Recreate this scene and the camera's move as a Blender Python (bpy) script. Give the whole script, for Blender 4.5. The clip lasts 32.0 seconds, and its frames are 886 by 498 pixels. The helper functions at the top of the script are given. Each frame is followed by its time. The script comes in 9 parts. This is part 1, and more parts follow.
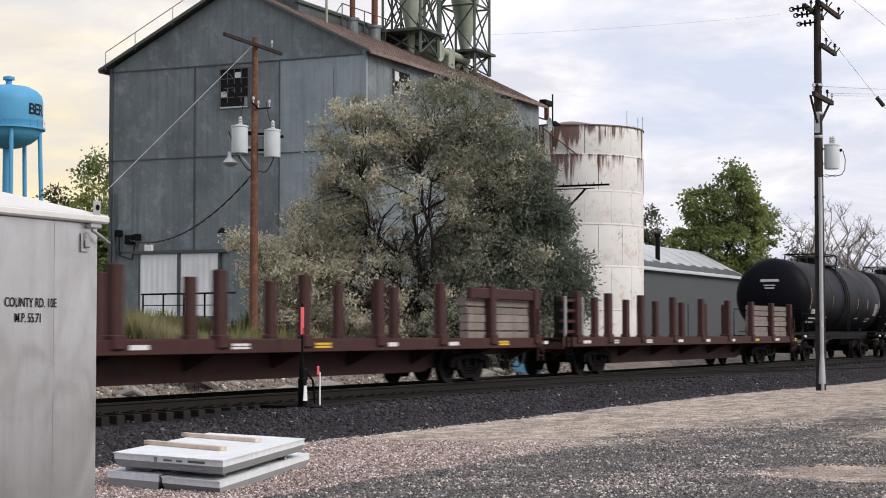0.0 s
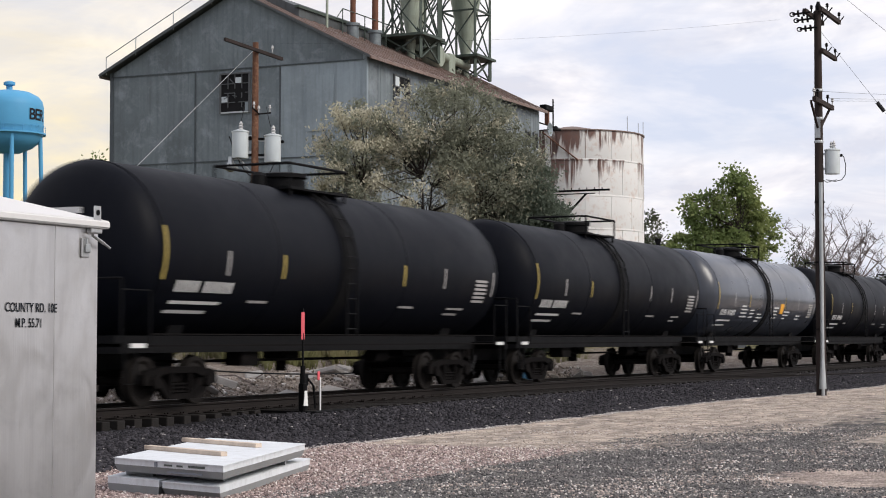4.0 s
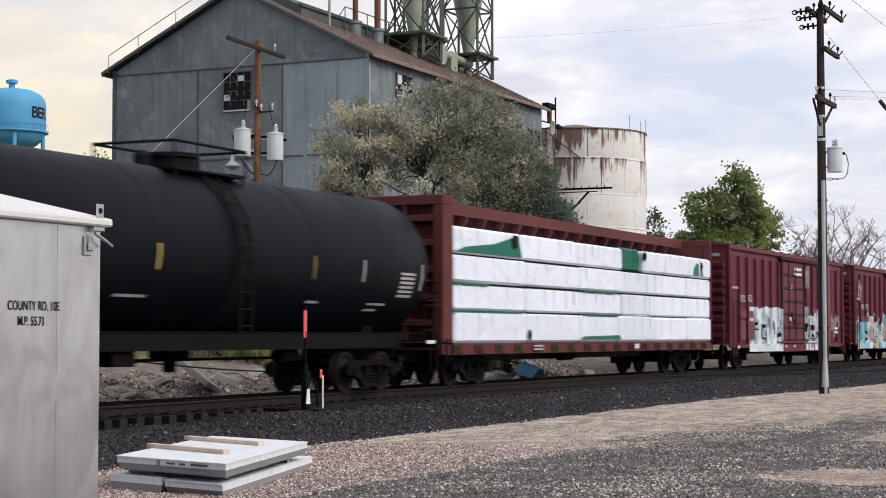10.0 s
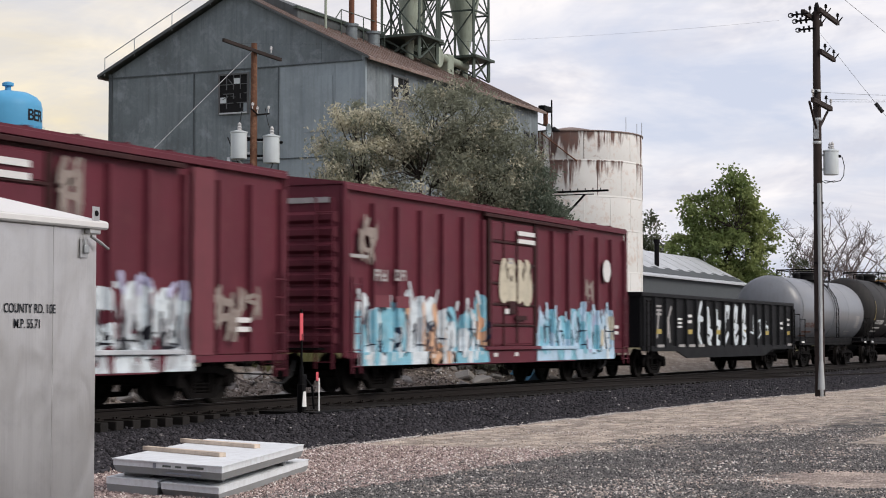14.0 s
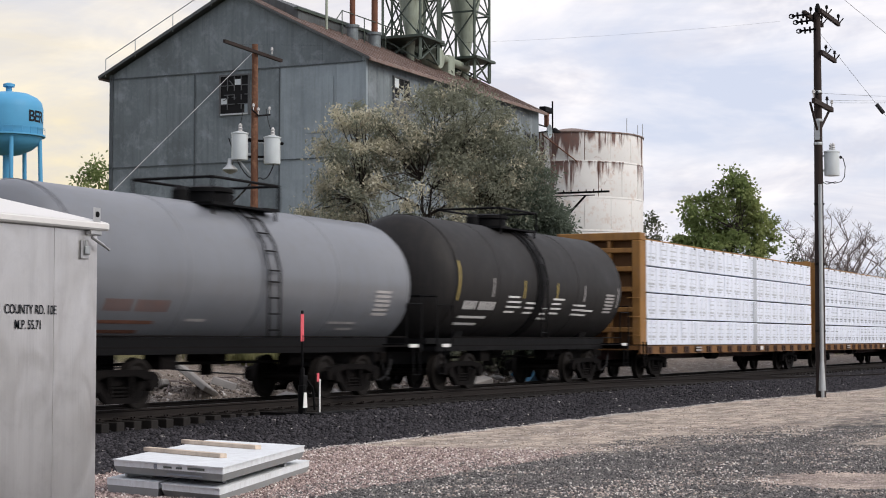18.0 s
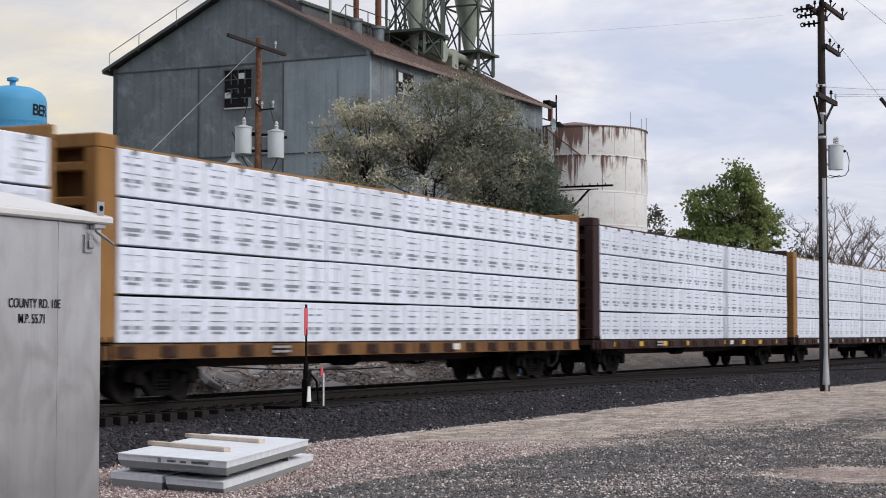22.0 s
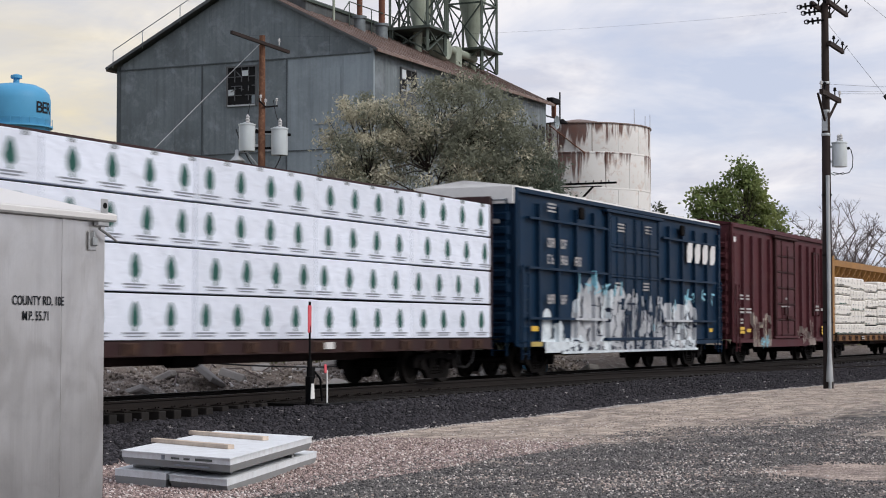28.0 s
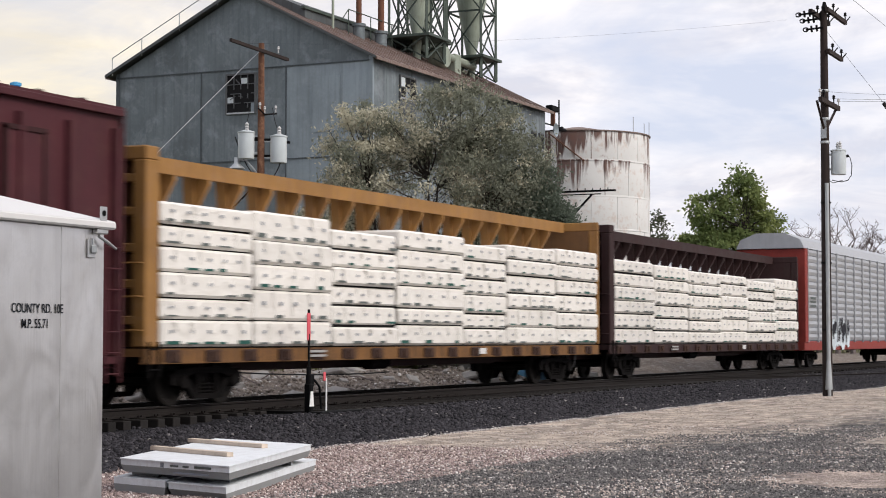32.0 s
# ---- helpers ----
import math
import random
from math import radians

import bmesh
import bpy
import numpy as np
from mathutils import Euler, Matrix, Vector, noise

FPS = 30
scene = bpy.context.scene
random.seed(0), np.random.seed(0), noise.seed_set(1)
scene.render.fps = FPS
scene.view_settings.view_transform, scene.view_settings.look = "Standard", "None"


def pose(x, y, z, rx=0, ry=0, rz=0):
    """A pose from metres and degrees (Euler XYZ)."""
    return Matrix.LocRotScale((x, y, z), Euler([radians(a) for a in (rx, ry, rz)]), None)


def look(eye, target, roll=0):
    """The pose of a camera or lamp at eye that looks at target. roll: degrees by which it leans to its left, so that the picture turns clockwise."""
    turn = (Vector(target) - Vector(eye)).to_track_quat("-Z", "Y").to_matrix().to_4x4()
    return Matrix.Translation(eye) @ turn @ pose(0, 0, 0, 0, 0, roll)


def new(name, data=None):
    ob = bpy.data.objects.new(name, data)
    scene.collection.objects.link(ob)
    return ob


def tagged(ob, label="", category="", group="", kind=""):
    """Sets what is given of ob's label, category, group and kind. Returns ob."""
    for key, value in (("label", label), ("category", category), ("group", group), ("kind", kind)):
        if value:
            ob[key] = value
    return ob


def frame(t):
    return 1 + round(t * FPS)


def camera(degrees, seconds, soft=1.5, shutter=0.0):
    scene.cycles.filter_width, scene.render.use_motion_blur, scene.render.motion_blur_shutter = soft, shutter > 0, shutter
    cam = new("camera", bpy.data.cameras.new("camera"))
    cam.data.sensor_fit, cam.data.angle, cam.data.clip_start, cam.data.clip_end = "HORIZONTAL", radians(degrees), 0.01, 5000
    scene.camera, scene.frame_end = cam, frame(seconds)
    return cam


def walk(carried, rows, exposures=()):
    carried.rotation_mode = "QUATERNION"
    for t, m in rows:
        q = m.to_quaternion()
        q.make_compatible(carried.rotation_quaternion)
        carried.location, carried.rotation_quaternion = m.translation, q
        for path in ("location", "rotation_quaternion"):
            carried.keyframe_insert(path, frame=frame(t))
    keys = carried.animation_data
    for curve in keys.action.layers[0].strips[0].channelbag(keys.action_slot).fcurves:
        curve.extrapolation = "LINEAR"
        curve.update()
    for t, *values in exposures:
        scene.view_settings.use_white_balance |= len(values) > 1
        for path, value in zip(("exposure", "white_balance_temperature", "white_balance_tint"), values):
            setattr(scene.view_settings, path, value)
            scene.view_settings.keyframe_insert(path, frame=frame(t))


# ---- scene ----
# One shot from a fixed spot beside a level crossing; x runs along the railway, y across it, z up.
F_LEN = 784 / math.tan(radians(14.0))
HEADING, TILT, EYE_Z = 24.82, 2.713, 1.70
cam = camera(28.0, 32.0, soft=1.0, shutter=0.5)


def aim(dx, dy):
    """The hand-held camera's pose, turned a little from its rest: to the left and upwards."""
    return pose(0, 0, EYE_Z, 90 + TILT + math.degrees(dy / F_LEN), 0, HEADING - 90 + math.degrees(dx / F_LEN))


walk(cam, [
    (0, aim(0, 0)), (0.5, aim(-0.3, 1.4)), (1, aim(0, 3.8)), (1.5, aim(1.7, 5.9)), (2, aim(3.5, 6.4)),
    (2.5, aim(4.4, 6.3)), (3, aim(3, 7.5)), (3.5, aim(1.3, 9)), (5.5, aim(-0.1, 8.3)), (6, aim(0.3, 7.5)),
    (6.5, aim(0.3, 7.5)), (7, aim(0.3, 7.4)), (7.5, aim(0.1, 7.4)), (8, aim(0.3, 8.8)), (8.5, aim(1.5, 8.9)),
    (9, aim(2.6, 8.8)), (9.5, aim(4.8, 7.3)), (10, aim(5.1, 5.7)), (10.5, aim(4.9, 4.3)), (11, aim(3.4, 4.3)),
    (11.5, aim(0.4, 3.8)), (12, aim(-1.2, 4.4)), (12.5, aim(-2.2, 5.3)), (13, aim(-2.6, 7.4)), (13.5, aim(-2.6, 8.9)),
    (14, aim(-1.6, 10.4)), (14.5, aim(-0.2, 10.5)), (16.5, aim(-1.3, 11.5)), (17, aim(-1.2, 12)), (17.5, aim(-0.3, 12.1)),
    (18, aim(-0.1, 12.2)), (18.5, aim(0.4, 13)), (19, aim(3.4, 12.1)), (19.5, aim(6.4, 10.4)), (20, aim(9.4, 7.5)),
    (20.5, aim(11, 5.8)), (21, aim(10.1, 4.1)), (21.5, aim(8.7, 1.7)), (22, aim(6.5, 1.5)), (22.5, aim(6.4, 1.5)),
    (23, aim(6.4, 1.5)), (23.5, aim(6.4, 1.3)), (24, aim(6.5, -0.1)), (24.5, aim(6.7, 1.3)), (25, aim(6.5, 2.8)),
    (25.5, aim(7.8, 3.1)), (27.5, aim(12.8, -3.6)), (28, aim(12.8, -3.4)), (28.5, aim(12.8, -2.1)), (29, aim(12.7, -2)),
    (29.5, aim(12.9, -0.7)), (30, aim(14.2, -0.7)), (30.5, aim(15.8, 0.9)), (31, aim(15.8, 3.8)), (31.5, aim(14.1, 7)),
    (32, aim(11.3, 10.1))], exposures=((0.0, 0.30, 6500, 10), (10.0, 0.28, 6500, 10), (12.0, 0.13, 6500, 10), (17.0, 0.28, 6500, 10),
                (20.0, 0.14, 6350, 10), (21.5, 0.08, 6250, 10), (25.0, 0.06, 6250, 10), (28.0, 0.06, 6300, 10), (30.0, 0.24, 6500, 10), (32.0, 0.28, 6500, 10)))

# ---- light: a bright, thinly clouded evening sky ----
SUN_AZ, SUN_EL = 266.0, 38.0
sun = new("sun", bpy.data.lights.new("sun", "SUN"))
sun.data.energy, sun.data.angle, sun.data.color = 2.2, radians(30), (1.0, 0.93, 0.84)
az, el = radians(SUN_AZ), radians(SUN_EL)
sun.matrix_world = look((math.cos(az) * 100 * math.cos(el), math.sin(az) * 100 * math.cos(el), 100 * math.sin(el)), (0, 0, 0))


def node(nt, kind, **inputs):
    n = nt.nodes.new(kind)
    for k, v in inputs.items():
        s = n.inputs[int(k[1:])] if k[0] == "i" and k[1:].isdigit() else n.inputs[k.replace("_", " ")]
        if isinstance(v, bpy.types.NodeSocket):
            nt.links.new(v, s)
        else:
            s.default_value = v
    return n


def math_node(nt, op, a, b=0.0, c=0.0, clamp=False):
    n = node(nt, "ShaderNodeMath", i0=a, i1=b, i2=c)
    n.operation, n.use_clamp = op, clamp
    return n.outputs[0]


def ramp(nt, fac, *stops):
    n = node(nt, "ShaderNodeValToRGB", Fac=fac)
    e = n.color_ramp.elements
    while len(e) < len(stops):
        e.new(0.5)
    for s, (p, c) in zip(e, stops):
        s.position, s.color = p, (c, c, c, 1) if isinstance(c, (int, float)) else (*c, 1)
    return n.outputs[0]


def mix(nt, fac, a, b, blend="MIX"):
    n = nt.nodes.new("ShaderNodeMix")
    n.data_type, n.blend_type = "RGBA", blend
    for s, v in ((n.inputs[0], fac), (n.inputs[6], a), (n.inputs[7], b)):
        if isinstance(v, bpy.types.NodeSocket):
            nt.links.new(v, s)
        else:
            s.default_value = v if isinstance(v, (int, float)) else (*v, 1)
    return n.outputs[2]


def noise_tex(nt, vec, scale, detail=4.0, rough=0.55, distort=0.0):
    return node(nt, "ShaderNodeTexNoise", Vector=vec, Scale=scale, Detail=detail, Roughness=rough, Distortion=distort).outputs["Fac"]


def scaled(nt, vec, x, y, z):
    n = nt.nodes.new("ShaderNodeMapping")
    nt.links.new(vec, n.inputs["Vector"])
    n.inputs["Scale"].default_value = (x, y, z)
    return n.outputs[0]


world = bpy.data.worlds.new("evening_sky")
scene.world = world
world.use_nodes = True
wt = world.node_tree
wt.nodes.clear()
way = wt.nodes.new("ShaderNodeTexCoord").outputs["Generated"]
sky = wt.nodes.new("ShaderNodeTexSky")
sky.sky_type, sky.sun_disc = "NISHITA", False
sky.sun_elevation, sky.sun_rotation = radians(SUN_EL), radians(90 - SUN_AZ)
sep = node(wt, "ShaderNodeSeparateXYZ", Vector=way)
high = math_node(wt, "MAXIMUM", sep.outputs[2], 0.02)
# clouds lie on a flat layer overhead, so they flatten towards the horizon
flat_sky = node(wt, "ShaderNodeCombineXYZ",
                X=math_node(wt, "DIVIDE", sep.outputs[0], math_node(wt, "ADD", high, 0.18)),
                Y=math_node(wt, "DIVIDE", sep.outputs[1], math_node(wt, "ADD", high, 0.18)), Z=0.0).outputs[0]
band = node(wt, "ShaderNodeVectorMath", i0=way, i1=(4.0, 4.0, 12.0))
band.operation = "MULTIPLY"
cover = math_node(wt, "ADD", math_node(wt, "MULTIPLY", noise_tex(wt, flat_sky, 1.5, 6, 0.55, 0.4), 0.6),
                  math_node(wt, "MULTIPLY", noise_tex(wt, band.outputs[0], 1.4, 6, 0.6, 0.6), 0.4))
cover = ramp(wt, cover, (0.40, 0.0), (0.56, 1.0))
# warm glow low in the direction where the sun goes down
west = node(wt, "ShaderNodeVectorMath", i0=way, i1=(math.cos(radians(62)), math.sin(radians(62)), 0.0))
west.operation = "DOT_PRODUCT"
glow = math_node(wt, "MULTIPLY", ramp(wt, west.outputs["Value"], (0.80, 0.0), (0.90, 1.0)),
                 ramp(wt, sep.outputs[2], (0.08, 1.0), (0.26, 0.0)))
pale = mix(wt, ramp(wt, noise_tex(wt, band.outputs[0], 2.3, 5, 0.6, 0.5), (0.40, 0.0), (0.59, 1.0)), (6.35, 6.35, 7.05), (8.85, 8.55, 8.65))
pale = mix(wt, math_node(wt, "MULTIPLY", glow, 0.95), pale, (9.0, 7.6, 4.5))
haze = mix(wt, 0.82, sky.outputs[0], (6.3, 6.6, 7.9))
haze = mix(wt, math_node(wt, "MULTIPLY", glow, 0.75), haze, (6.0, 5.6, 5.2))
clouds = mix(wt, cover, haze, pale)
ground_side = mix(wt, ramp(wt, sep.outputs[2], (0.0, 1.0), (0.004, 0.0)), clouds, (2.0, 1.9, 1.8))
back = node(wt, "ShaderNodeBackground", Color=ground_side, Strength=0.1)
wt.links.new(back.outputs[0], wt.nodes.new("ShaderNodeOutputWorld").inputs[0])

# ---- materials ----


def material(name, colour, rough=0.6, metal=0.0, vary=0.25, scale=3.0, grain=40.0, bump=0.15, streak=0.0,
             streak_colour=(0.05, 0.045, 0.04), dirt=0.0, dirt_colour=(0.16, 0.13, 0.10), spec=0.2, coat=0.0, each=0.0, depth=0.01, runs_scale=3.2):
    """A painted or raw surface: two scales of variation, run-down streaks, dirt patches, fine relief."""
    m = bpy.data.materials.new(name)
    m.use_nodes = True
    nt = m.node_tree
    b = nt.nodes["Principled BSDF"]
    co = nt.nodes.new("ShaderNodeTexCoord").outputs["Object"]
    big = noise_tex(nt, co, scale, 5, 0.6)
    fine = noise_tex(nt, co, grain, 3, 0.6)
    dark = tuple(c * (1 - vary) for c in colour)
    light = tuple(min(1.0, c * (1 + vary * 0.6)) for c in colour)
    col = mix(nt, ramp(nt, big, (0.3, 0.0), (0.7, 1.0)), dark, light)
    col = mix(nt, 0.35, col, mix(nt, fine, dark, light))
    if streak:
        runs = noise_tex(nt, scaled(nt, co, runs_scale, runs_scale, runs_scale * 0.05), 2.2, 4, 0.65)
        col = mix(nt, math_node(nt, "MULTIPLY", ramp(nt, runs, (0.48, 0.0), (0.72, 1.0)), streak), col, streak_colour)
    if dirt:
        spots = noise_tex(nt, co, scale * 2.7, 6, 0.7, 0.3)
        col = mix(nt, math_node(nt, "MULTIPLY", ramp(nt, spots, (0.5, 0.0), (0.68, 1.0)), dirt), col, dirt_colour)
    if each:
        rnd = nt.nodes.new("ShaderNodeObjectInfo").outputs["Random"]
        lift = math_node(nt, "MULTIPLY_ADD", rnd, each, 1.0 - each / 2)
        col = mix(nt, 1.0, col, node(nt, "ShaderNodeCombineColor", Red=lift, Green=lift, Blue=lift).outputs[0], "MULTIPLY")
    nt.links.new(col, b.inputs["Base Color"])
    nt.links.new(math_node(nt, "MULTIPLY_ADD", big, 0.3, rough - 0.15, clamp=True), b.inputs["Roughness"])
    b.inputs["Metallic"].default_value = metal
    b.inputs["Specular IOR Level"].default_value = spec
    b.inputs["Coat Weight"].default_value = coat
    if bump:
        nt.links.new(node(nt, "ShaderNodeBump", Strength=bump, Distance=depth, Height=math_node(nt, "ADD", fine, big)).outputs[0], b.inputs["Normal"])
    return m


def wood(name, colour, each=0.25):
    m = material(name, colour, 0.75, vary=0.3, scale=2.0, grain=30, bump=0.3, streak=0.4, streak_colour=tuple(c * 0.4 for c in colour), each=each)
    return m


def leaf_material(name, a, b_, c):
    m = bpy.data.materials.new(name)
    m.use_nodes = True
    nt = m.node_tree
    b = nt.nodes["Principled BSDF"]
    geo = nt.nodes.new("ShaderNodeNewGeometry")
    big = noise_tex(nt, geo.outputs["Position"], 0.35, 3)
    col = mix(nt, geo.outputs["Random Per Island"], a, b_)
    col = mix(nt, ramp(nt, big, (0.45, 0.0), (0.62, 1.0)), col, c)
    col = mix(nt, 0.35, col, mix(nt, geo.outputs["Random Per Island"], c, a))
    nt.links.new(col, b.inputs["Base Color"])
    b.inputs["Roughness"].default_value = 0.7
    b.inputs["Specular IOR Level"].default_value = 0.15
    thin = node(nt, "ShaderNodeBsdfTranslucent", Color=col)
    both = node(nt, "ShaderNodeMixShader", Fac=0.4, i1=b.outputs[0], i2=thin.outputs[0])
    nt.links.new(both.outputs[0], nt.nodes["Material Output"].inputs["Surface"])
    return m


M_STEEL_GREY = material("corrugated_wall", (0.166, 0.194, 0.207), 0.55, 0.25, vary=0.45, scale=0.4, grain=9, streak=0.7, streak_colour=(0.105, 0.118, 0.127), dirt=0.55, dirt_colour=(0.29, 0.325, 0.35), each=0.14, runs_scale=1.8)
M_STEEL_PALE = material("newer_wall_sheet", (0.27, 0.315, 0.34), 0.5, 0.3, vary=0.3, scale=0.5, grain=9, streak=0.5, streak_colour=(0.16, 0.185, 0.20), dirt=0.4, dirt_colour=(0.33, 0.37, 0.40), each=0.15, runs_scale=1.8)
M_SEAM = material("wall_seam", (0.085, 0.098, 0.107), 0.6, 0.3)
M_ROOF_RUST = material("rusty_roof", (0.20, 0.145, 0.125), 0.7, 0.1, vary=0.4, scale=0.7, grain=10, streak=0.6, streak_colour=(0.30, 0.275, 0.265), dirt=0.5, dirt_colour=(0.12, 0.065, 0.05))
M_ROOF_DARK = material("dark_roof", (0.10, 0.11, 0.115), 0.6, 0.3, vary=0.3, scale=0.8, streak=0.4)
M_FRAME = material("window_frame", (0.10, 0.105, 0.11), 0.6)
M_DARK = material("dark_interior", (0.012, 0.012, 0.013), 0.9, bump=0)
M_PALE_DOOR = material("pale_sheet_door", (0.74, 0.77, 0.79), 0.6, 0.0, vary=0.15, scale=0.8, streak=0.25, streak_colour=(0.34, 0.35, 0.35))
M_GREEN_METAL = material("green_painted_metal", (0.30, 0.34, 0.28), 0.5, 0.2, vary=0.3, scale=0.6, streak=0.5, streak_colour=(0.12, 0.11, 0.08), dirt=0.3, dirt_colour=(0.26, 0.28, 0.24))
M_GREEN_FRAME = material("green_steel_frame", (0.075, 0.095, 0.082), 0.6, 0.3, vary=0.4, scale=2)
M_RUST = material("rusty_steel", (0.16, 0.075, 0.05), 0.8, 0.2, vary=0.45, scale=2, grain=20, dirt=0.5, dirt_colour=(0.07, 0.035, 0.025))
M_BLACK_STEEL = material("black_steel", (0.005, 0.005, 0.0057), 0.65, 0.0, vary=0.4, spec=0.1)
M_GALV = material("galvanised_steel", (0.42, 0.44, 0.45), 0.45, 0.6, vary=0.2)
M_PALE_GREY = material("pale_grey_enamel", (0.55, 0.60, 0.62), 0.35, vary=0.1, streak=0.12, streak_colour=(0.35, 0.35, 0.34))
M_POLE_BROWN = material("brown_pole_wood", (0.135, 0.066, 0.042), 0.85, vary=0.4, scale=2, grain=25, streak=0.8, streak_colour=(0.07, 0.03, 0.018), dirt=0.4, dirt_colour=(0.36, 0.21, 0.13), runs_scale=12.0)
M_POLE_DARK = material("tarred_pole_wood", (0.035, 0.026, 0.024), 0.9, vary=0.4, scale=2, grain=25, streak=0.5, streak_colour=(0.012, 0.01, 0.01))
M_CERAMIC = material("glazed_insulator", (0.5, 0.5, 0.5), 0.25, vary=0.1, bump=0)
M_CABLE = material("black_cable", (0.02, 0.02, 0.022), 0.6, bump=0)
M_WATER_BLUE = material("sky_blue_tower_paint", (0.085, 0.31, 0.53), 0.5, vary=0.12, scale=0.12, grain=2)
M_LETTER = material("dark_lettering", (0.012, 0.014, 0.02), 0.7, bump=0)
# cabinet streaks and panel tones put uneven metal reflections into the colour
M_CABINET = material("cabinet_aluminium", (0.67, 0.655, 0.645), 0.34, 0.92, vary=0.09, scale=1.2, grain=50, bump=0, streak=0.5, streak_colour=(0.50, 0.485, 0.48), dirt=0.3, dirt_colour=(0.45, 0.435, 0.43), spec=0.5, each=0.12, runs_scale=2.4)


def dented(m, strength, distance):
    """Broad shallow waves of thin sheet metal, stretched upright."""
    nt = m.node_tree
    co = nt.nodes.new("ShaderNodeTexCoord").outputs["Object"]
    broad = noise_tex(nt, scaled(nt, co, 2.6, 2.6, 1.1), 1.3, 2, 0.4, 0.4)
    brushed = noise_tex(nt, scaled(nt, co, 22, 22, 0.8), 3.0, 2, 0.5)
    nt.links.new(node(nt, "ShaderNodeBump", Strength=strength, Distance=distance, Height=math_node(nt, "MULTIPLY_ADD", brushed, 0.06, broad)).outputs[0], nt.nodes["Principled BSDF"].inputs["Normal"])


dented(M_CABINET, 0.45, 0.05)
M_CABINET_ROOF = material("cabinet_roof_paint", (0.66, 0.65, 0.64), 0.45, 0.15, vary=0.07, scale=2)
M_STEEL_CLEAN = material("bright_hardware", (0.5, 0.5, 0.5), 0.35, 0.8, vary=0.15)
M_PANEL = material("white_painted_panel", (0.70, 0.73, 0.76), 0.5, vary=0.12, scale=3, streak=0.25, streak_colour=(0.36, 0.36, 0.35), dirt=0.35, dirt_colour=(0.42, 0.42, 0.42))
M_PANEL_EDGE = material("weathered_panel_edge", (0.27, 0.28, 0.285), 0.6, vary=0.2, scale=4, dirt=0.5, dirt_colour=(0.28, 0.27, 0.25))
M_TIMBER_NEW = wood("new_timber", (0.60, 0.50, 0.41))
M_TIE = wood("creosoted_tie", (0.018, 0.0155, 0.0145))
M_TIE_PALE = wood("weathered_tie", (0.017, 0.015, 0.014), each=0.8)
M_RAIL = material("rail_steel", (0.02, 0.017, 0.016), 0.75, 0.1, vary=0.3, spec=0.1)
M_RAIL_TOP = material("polished_railhead", (0.10, 0.098, 0.096), 0.4, 0.7, vary=0.1, bump=0)
M_RED_TARGET = material("red_reflective_target", (0.62, 0.10, 0.125), 0.45, vary=0.15)
M_WHITE = material("white_paint", (0.75, 0.75, 0.74), 0.5, vary=0.08, dirt=0.15, dirt_colour=(0.5, 0.48, 0.45))
M_CONCRETE = material("broken_concrete", (0.30, 0.285, 0.27), 0.9, vary=0.3, scale=3, grain=30, bump=0.5)
M_BLUE_SHEET = material("blue_tarpaulin", (0.05, 0.15, 0.24), 0.5, vary=0.3)
M_LEAF_OLIVE = leaf_material("olive_leaves", (0.165, 0.178, 0.135), (0.29, 0.295, 0.225), (0.24, 0.252, 0.19))
M_LEAF_SHADED = leaf_material("dark_olive_leaves", (0.085, 0.108, 0.085), (0.165, 0.195, 0.148), (0.18, 0.205, 0.155))
M_LEAF_PALE = leaf_material("pale_olive_leaves", (0.36, 0.34, 0.26), (0.60, 0.57, 0.44), (0.56, 0.53, 0.41))
M_LEAF_GREEN = leaf_material("green_leaves", (0.085, 0.13, 0.045), (0.20, 0.255, 0.095), (0.30, 0.335, 0.13))
M_LEAF_DULL = leaf_material("dull_leaves", (0.05, 0.065, 0.04), (0.10, 0.115, 0.07), (0.15, 0.15, 0.10))
M_WEED = leaf_material("dry_weeds", (0.10, 0.12, 0.045), (0.20, 0.19, 0.085), (0.28, 0.25, 0.15))
M_BARK = material("bark", (0.045, 0.036, 0.032), 0.95, vary=0.4, scale=4, grain=30, bump=0.5)
M_BARK_GREY = material("grey_bark", (0.17, 0.14, 0.135), 0.95, vary=0.3, scale=4)
M_SHED_ROOF = material("pale_shed_roof", (0.48, 0.50, 0.53), 0.5, 0.3, vary=0.2, scale=0.7, streak=0.4, streak_colour=(0.3, 0.3, 0.31))
M_SHED_WALL = material("grey_shed_wall", (0.075, 0.083, 0.09), 0.7, vary=0.25)


# ---- mesh tools ----


